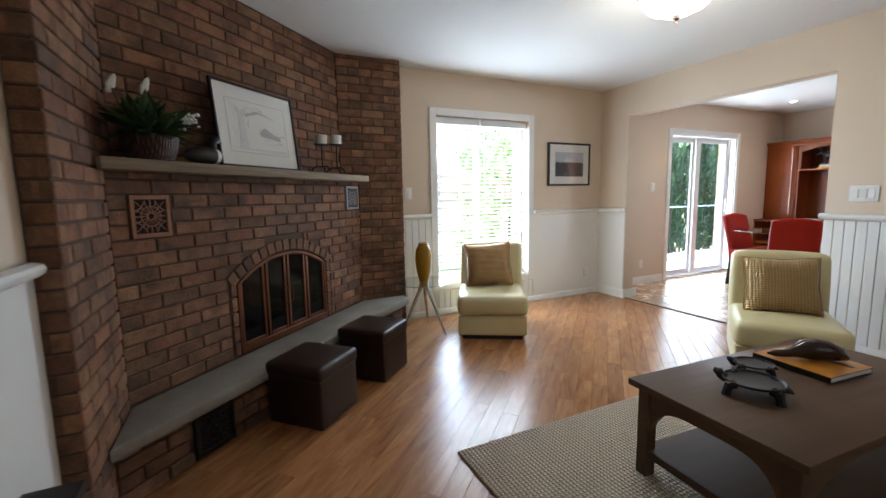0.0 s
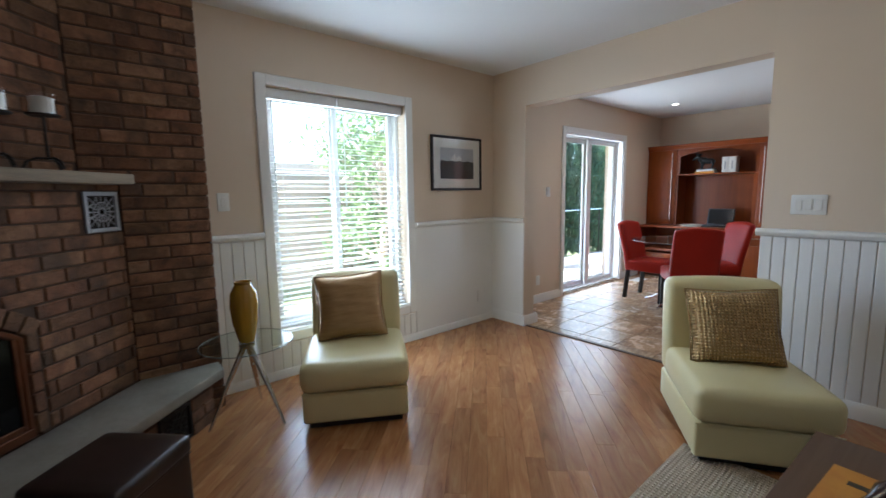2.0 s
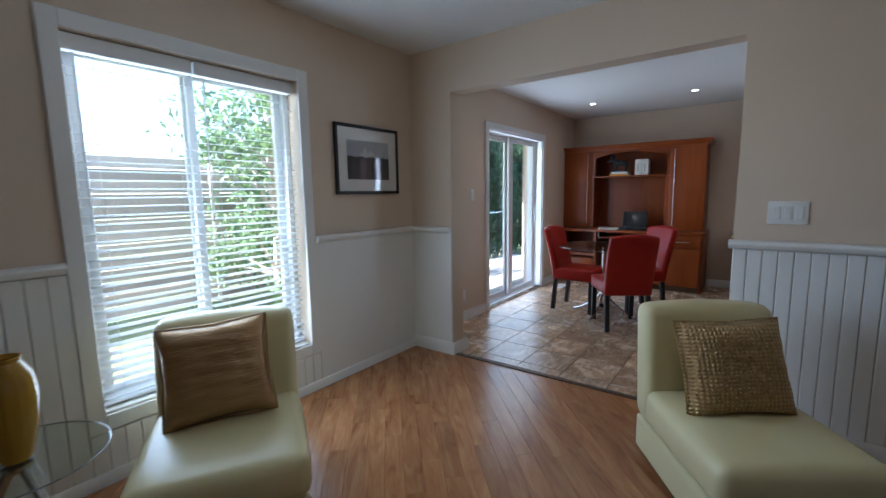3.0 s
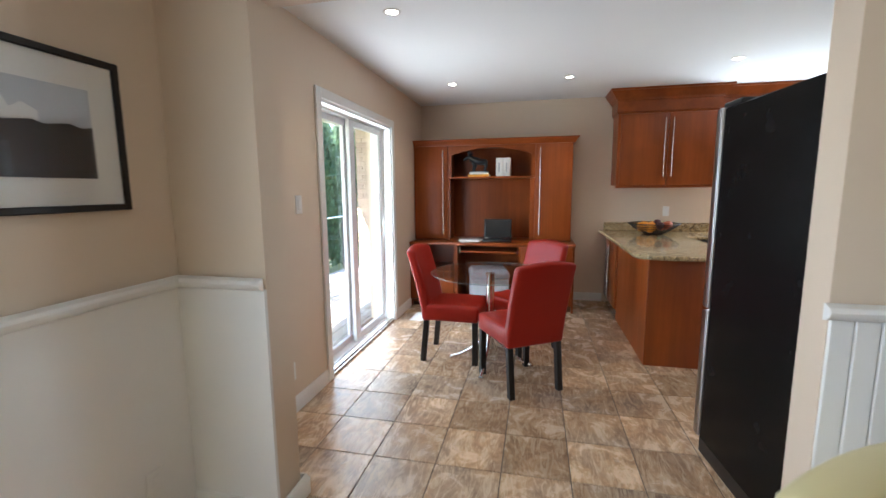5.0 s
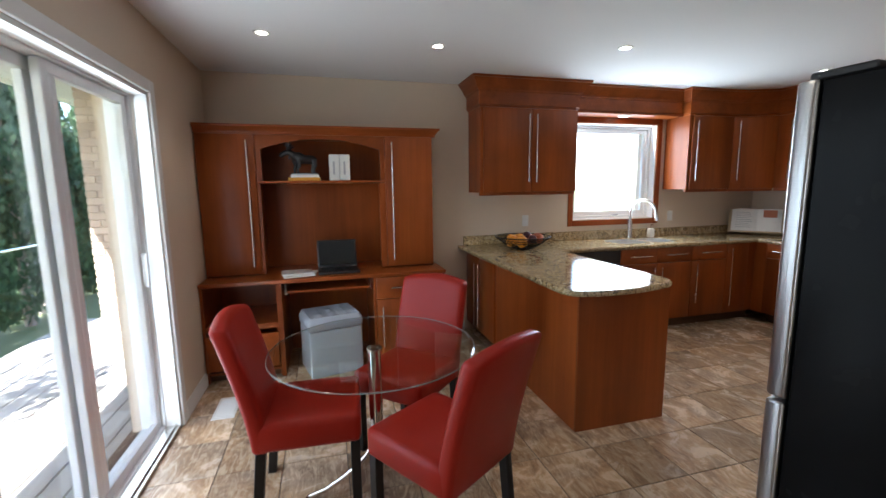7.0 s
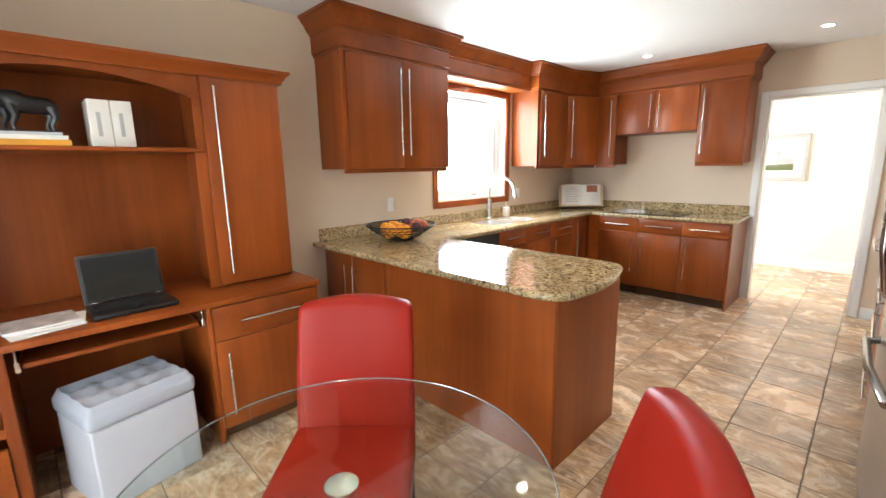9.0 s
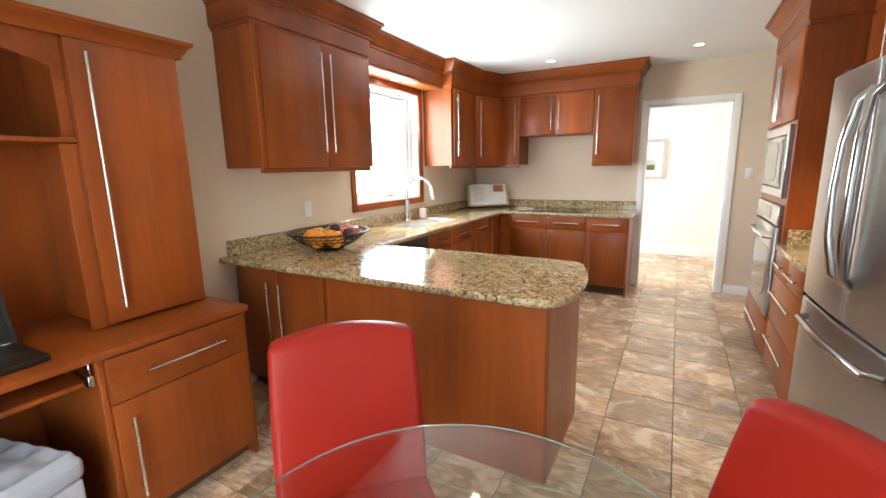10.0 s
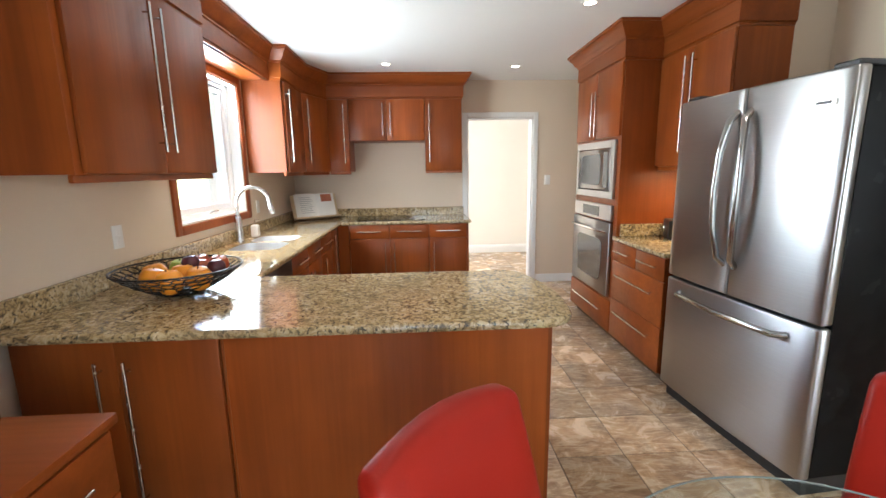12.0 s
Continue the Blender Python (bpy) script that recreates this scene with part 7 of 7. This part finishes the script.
tuft = thing("tufted_ottoman", "grey storage ottoman with a tufted lid under the desk", "ottoman", pose(7.63, 3.33, 0, 0, 0, -90 + 14))
part("box_body", soft_box(0.42, 0.36, 0.375, 0.01, 0.003), GREYPANEL, tuft)
lidm = soft_box(0.44, 0.38, 0.085, 0.025, 0.0)
bmesh.ops.subdivide_edges(lidm, edges=[e for e in lidm.edges if e.calc_length() > 0.12], cuts=26, use_grid_fill=True)
for v in lidm.verts:
    if v.co.z > 0.084:
        d = min(((v.co.x - bx) ** 2 + (v.co.y - by) ** 2) ** 0.5 for bx in (-0.15, -0.05, 0.05, 0.15) for by in (-0.11, 0.0, 0.11))
        v.co.z += 0.034 * min(1, d / 0.055) ** 0.8 - 0.012
part("lid", lidm, GREYCLOTH, tuft, "button-tufted grey cloth lid", m=pose(0, 0, 0.377))
for bx in (-0.15, -0.05, 0.05, 0.15):
    for by in (-0.11, 0.0, 0.11):
        part("button", lathe([(0, 0), (0.009, 0), (0.007, 0.004), (0, 0.006)], 10), GREYCLOTH, tuft, m=pose(bx, by, 0.377 + 0.079))


# ---- outside ----
GRASS = simple("lawn_grass", (0.13, 0.17, 0.06), (0.20, 0.20, 0.09), 1.5, 0.9, bump=0.5, dist=0.03, fine=25, own=False)
DECK = simple("weathered_deck_board", (0.42, 0.40, 0.36), (0.33, 0.31, 0.28), 3, 0.8, stretch=(1, 14, 1), bump=0.3, vary=(0.85, 1.15))
FENCE = simple("weathered_fence_board", (0.60, 0.48, 0.40), (0.46, 0.36, 0.30), 3, 0.85, stretch=(12, 1, 1), bump=0.3, vary=(0.8, 1.2))
structure("ground", box((-300, -300, -0.6), (300, 300, -0.45)), GRASS, "sunlit lawn reaching to the horizon", "ground")
deck = tagged(new("deck"), "weathered grey wooden deck outside the sliding door", "deck", "", "structure")
dm = mesh_of(box((-2.3, 0.003, -0.03), (3.9, 0.137, 0), 0.004), "deck_board", DECK)
for k in range(13):
    ob = new("deck_board", dm)
    ob.parent, ob.location = deck, (6.3, 4.56 + 0.14 * k, -0.08)
part("deck_joists", boxes(*[((x, 4.57, -0.45), (x + 0.05, 6.36, -0.112)) for x in (4.1, 5.2, 6.3, 7.4, 8.4, 9.6)]), FENCE, deck)


def foliage(bm, spots, size, rnd, upright=0.0):
    """Many small two-sided leaf sprays."""
    for c, r in spots:
        a = Vector((rnd.gauss(0, 1), rnd.gauss(0, 1), rnd.gauss(0, 1))).normalized()
        b = a.orthogonal().normalized()
        b.rotate(Matrix.Rotation(rnd.uniform(0, 6.28), 3, a))
        if upright:
            b = (b * (1 - upright) + Vector((c.x * 0.5, c.y * 0.5, upright * 1.6))).normalized()
            a = (a - b * a.dot(b)).normalized()
        s = size * rnd.uniform(0.6, 1.4)
        q = [c + b * s, c + a.cross(b) * s * 0.45, c - b * s, c - a.cross(b) * s * 0.45]
        bm.faces.new([bm.verts.new(p) for p in q])


def cedar(x, y, h, r, seed):
    """A narrow hedge cedar: a trunk and a tapered crown of upright sprays."""
    rnd = random.Random(seed)
    t = thing("cedar_tree", "tall narrow green hedge cedar beyond the deck", "tree", pose(x, y, -0.45), "cedar hedge")
    part("trunk", tube([(0, 0, 0), (0.02, 0, h * 0.5), (0, 0.02, h * 0.95)], [0.07, 0.04, 0.01], 8), FENCE, t)
    bm = bmesh.new()
    spots = []
    for i in range(7000):
        u = rnd.random() ** 0.85
        a = rnd.uniform(0, 6.28)
        rr = r * (1 - u ** 2.2) ** 0.8 * (0.75 + 0.25 * math.sin(5 * a + 9 * u + seed))
        rr *= rnd.uniform(0.5, 1.08)
        spots.append((Vector((rr * math.cos(a), rr * math.sin(a), 0.12 + u * h)), rr))
    foliage(bm, spots, 0.058, rnd, 0.55)
    part("crown", bm, CEDAR, t, "dense scale-leaf crown", smooth=False)


for k in range(10):
    cedar(7.6 + 0.78 * k, 7.7 + 0.15 * math.sin(k * 2.2), 3.9 + 0.35 * math.sin(k * 1.7), 0.56, 10 + k)


def shrub(x, y, z, r, seed, label, count=2200, size=0.07):
    rnd = random.Random(seed)
    t = thing("garden_shrub", label, "shrub", pose(x, y, z), "garden shrubs")
    stems = bmesh.new()
    for k in range(6):
        a = k * 1.05
        tube([(0, 0, -0.02), (0.3 * r * math.cos(a), 0.3 * r * math.sin(a), r * 0.6), (0.7 * r * math.cos(a), 0.7 * r * math.sin(a), r * 1.4)], [0.03, 0.02, 0.008], 6, stems)
    part("stems", stems, FENCE, t)
    bm = bmesh.new()
    spots = []
    for i in range(count):
        d = Vector((rnd.gauss(0, 1), rnd.gauss(0, 1), rnd.gauss(0, 1))).normalized()
        k = r * (0.75 + 0.35 * noise.noise(d * 2.2 + Vector((seed, 0, 0)))) * rnd.uniform(0.6, 1.0)
        spots.append((Vector((d.x * k, d.y * k, r * 0.95 + d.z * k * 1.1)), 1))
    foliage(bm, spots, size, rnd)
    part("crown", bm, SHRUB, t, "bright leafy crown with gaps", smooth=False)




def garden_tree(x, y, z, h, r, seed, label):
    """A broad-leaved tree: tapered trunk, forking limbs and a crown of many leafy clumps."""
    rnd = random.Random(seed)
    t = thing("garden_tree", label, "tree", pose(x, y, z))
    part("trunk", tube([(0, 0, -0.02), (0.04, 0.02, h * 0.3), (-0.02, 0.05, h * 0.65), (0.03, 0, h * 0.92)], [0.11, 0.085, 0.05, 0.012], 9), FENCE, t)
    limbs, spots = bmesh.new(), []
    for k in range(34):
        u = rnd.uniform(0.16, 0.98)
        a = rnd.uniform(0, 6.28)
        out = r * (1 - (2 * u - 1) ** 2 * 0.7) ** 0.5 * rnd.uniform(0.55, 1.05)
        tip = Vector((out * math.cos(a), out * math.sin(a), h * u))
        root = Vector((0, 0.02, h * max(0.14, u - 0.2)))
        tube([root, (root + tip) / 2 + Vector((0, 0, 0.05)), tip], [0.028, 0.016, 0.005], 5, limbs)
        size = rnd.uniform(0.22, 0.42)
        for i in range(150):
            d = Vector((rnd.gauss(0, 1), rnd.gauss(0, 1), rnd.gauss(0, 0.7))) * size * 0.55
            spots.append((tip + d, 1))
    part("limbs", limbs, FENCE, t)
    crown = bmesh.new()
    foliage(crown, spots, 0.055, rnd)
    part("crown", crown, SHRUB, t, "pale green crown of leafy clumps", smooth=False)


garden_tree(5.0, 7.6, -0.45, 4.1, 0.95, 3, "light-green leafy garden tree outside the tall window")
shrub(5.9, 8.6, -0.45, 1.5, 4, "leafy green shrub in front of the fence")
shrub(4.3, 5.9, -0.45, 0.55, 5, "leafy green shrub beside the deck", 1400)
shrub(13.5, 2.2, -0.45, 1.5, 6, "pale green shrub beyond the kitchen window", 1800, 0.1)

fence = tagged(new("fence"), "weathered brown board garden fence", "fence", "", "structure")
fence_mesh = mesh_of(box((0, -0.012, 0), (2.07, 0.012, 0.165), 0.003), "fence_board", FENCE)
for bay in range(6):
    for k in range(13):
        ob = new("fence_board", fence_mesh)
        ob.parent, ob.location = fence, (-3.5 + 2.1 * bay, 9.3 + (0.018 if k % 2 else 0), -0.41 + 0.182 * k)
for k in range(7):
    part("fence_post", box((-3.53 + 2.1 * k, 9.16, -0.5), (-3.43 + 2.1 * k, 9.26, 1.98), 0.004), FENCE, fence)
post = tagged(new("porch_column"), "tan brick column at the deck's edge, paled as if sunlit", "column", "", "structure")
lay_bricks(post, pose(8.9, 5.27, -0.45), 0.35, 0, 2.9, clay=SUNLITBRICK)
lay_bricks(post, pose(8.9, 5.50, -0.45, 0, 0, -90), 0.23, 0, 2.9, clay=SUNLITBRICK)
# the core takes the same sun-paled colour in place of mortar
part("column_core", box((8.912, 5.282, -0.45), (9.25, 5.49, 2.45)), SUNLITBRICK, post, smooth=False)
# west of the sliding door: unseen extension, added to keep sun off the tall window
soffit = tagged(new("porch_soffit"), "white boarded soffit under the deep eaves", "soffit", "", "structure")
soffit_board = mesh_of(box((-0.7, 0.002, 0), (11.2, 0.148, 0.02), 0.004), "soffit_board", TRIM)
for k in range(10):
    ob = new("soffit_board", soffit_board)
    ob.parent, ob.location = soffit, (0, 4.56 + 0.15 * k, 2.50)
part("fascia", box((-0.72, 6.061, 2.46), (11.22, 6.085, 2.72), 0.003), TRIM, soffit)
part("eave_roof", box((-0.7, 4.56, 2.525), (11.2, 6.06, 2.70)), FENCE, soffit, smooth=False)
rail_ = tagged(new("deck_rail"), "thin dark metal rail along the deck", "railing", "", "structure")
part("top_rail", tube([(4.2, 6.32, 0.92), (10.1, 6.32, 0.92)], 0.014, 8), NICKEL, rail_)
for x in (4.25, 6.3, 8.35, 10.05):
    part("rail_post", tube([(x, 6.32, -0.09), (x, 6.32, 0.92)], 0.016, 8), BLACKMETAL, rail_)


# ---- floors, piece by piece ----
def clip_convex(poly, x0, x1, y0, y1, turn):
    """The part of a polygon inside a world rectangle; the polygon is in a frame turned by an angle."""
    c, s = math.cos(turn), math.sin(turn)
    pts = [(x * c - y * s, x * s + y * c) for x, y in poly]
    for axis, lim, sign in ((0, x0, 1), (0, x1, -1), (1, y0, 1), (1, y1, -1)):
        out = []
        for i, p in enumerate(pts):
            q = pts[(i + 1) % len(pts)]
            dp, dq = (p[axis] - lim) * sign, (q[axis] - lim) * sign
            if dp >= 0:
                out.append(p)
            if dp * dq < 0:
                t = dp / (dp - dq)
                out.append((p[0] + (q[0] - p[0]) * t, p[1] + (q[1] - p[1]) * t))
        pts = out
        if len(pts) < 3:
            return []
    return [(x * c + y * s, -x * s + y * c) for x, y in pts]


def chamfered(poly, z0, z1, b):
    """A flat board with a small bevel round its top."""
    bm = bmesh.new()
    cx, cy = sum(p[0] for p in poly) / len(poly), sum(p[1] for p in poly) / len(poly)
    inner = []
    for x, y in poly:
        d = math.hypot(x - cx, y - cy) or 1
        sx, sy = max(abs(x - cx), 1e-6), max(abs(y - cy), 1e-6)
        inner.append((x - math.copysign(min(b, sx * 0.5), x - cx), y - math.copysign(min(b, sy * 0.5), y - cy)))
    rings = [[bm.verts.new((x, y, z)) for x, y in ring] for ring, z in ((poly, z0), (poly, z1 - b), (inner, z1))]
    n = len(poly)
    for a, b_ in zip(rings, rings[1:]):
        for i in range(n):
            bm.faces.new((a[i], a[(i + 1) % n], b_[(i + 1) % n], b_[i]))
    bm.faces.new(rings[2])
    return bm


wood_floor = tagged(new("floor_living"), "honey-red hardwood plank floor laid diagonally", "floor", "", "structure")
TURNF = radians(43.5)
wood_floor.matrix_world = pose(0, 0, 0, 0, 0, 43.5)
rnd = random.Random(5)
far_planks = bmesh.new()
pieces = []
W = 0.094
for row in range(-52, 52):
    y = row * W
    x = -3.6 - rnd.uniform(0, 0.9)
    while x < 6.5:
        ln = rnd.uniform(0.45, 1.25)
        poly = clip_convex([(x + 0.00035, y + 0.00035), (x + ln - 0.00035, y + 0.00035), (x + ln - 0.00035, y + W - 0.00035), (x + 0.00035, y + W - 0.00035)], XW + 0.002, 4.186, YB + 0.002, YN - 0.002, TURNF)
        if poly:
            area = 0.5 * abs(sum(p[0] * q[1] - q[0] * p[1] for p, q in zip(poly, poly[1:] + poly[:1])))
            cx, cy = sum(p[0] for p in poly) / len(poly), sum(p[1] for p in poly) / len(poly)
            wx, wy = cx * math.cos(TURNF) - cy * math.sin(TURNF), cx * math.sin(TURNF) + cy * math.cos(TURNF)
            if area > 0.0008:
                pieces.append((math.hypot(wx - 2.6, wy - 3.0), poly))
        x += ln
pieces.sort(key=lambda p: p[0])
for i, (_, poly) in enumerate(pieces):
    if i < 300:
        ob = new("plank", mesh_of(chamfered(poly, -0.012, rnd.uniform(-0.0002, 0.0002), 0.0007), "plank", OAK))
        ob.parent = wood_floor
    else:
        bm = chamfered(poly, -0.012, 0.0, 0.0007)
        me = bpy.data.meshes.new("tmp")
        bm.to_mesh(me)
        bm.free()
        far_planks.from_mesh(me)
        bpy.data.meshes.remove(me)
tagged(part("far_planks", far_planks, OAK, wood_floor, "hardwood planks towards the rear of the room", smooth=False), kind="stuff")

tile_floor = tagged(new("floor_kitchen"), "brown slate-look square tile floor", "floor", "", "structure")
part("grout_bed", box((4.21, -3.82, -0.03), (XE, YK + 0.08, -0.0035)), GROUT, tile_floor, smooth=False)
TP, TQ = 0.342, 0.336
tile_cache = {}
for i in range(-3, 10):
    for j in range(-20, 6):
        x0, x1 = 5.012 + i * TP, 5.012 + (i + 1) * TP
        y0, y1 = 2.605 + j * TQ, 2.605 + (j + 1) * TQ
        x0, x1, y0, y1 = max(x0, 4.214), min(x1, XE), max(y0, -3.82), min(y1, YK)
        if x1 - x0 < 0.02 or y1 - y0 < 0.02:
            continue
        if y1 < YS - 0.2 and (x0 > 7.2 or x1 < 4.6):
            continue
        if x0 > 7.65 and y1 < 1.2 and y0 > YS or (x1 < 4.62 and y1 < 0.9):
            continue
        key = (round(x1 - x0, 3), round(y1 - y0, 3))
        if key not in tile_cache:
            tile_cache[key] = mesh_of(chamfered([(0.0024, 0.0024), (key[0] - 0.0024, 0.0024), (key[0] - 0.0024, key[1] - 0.0024), (0.0024, key[1] - 0.0024)], -0.006, 0.0, 0.002), "tile", SLATE)
        ob = new("tile", tile_cache[key])
        ob.parent, ob.location = tile_floor, (x0, y0, 0)
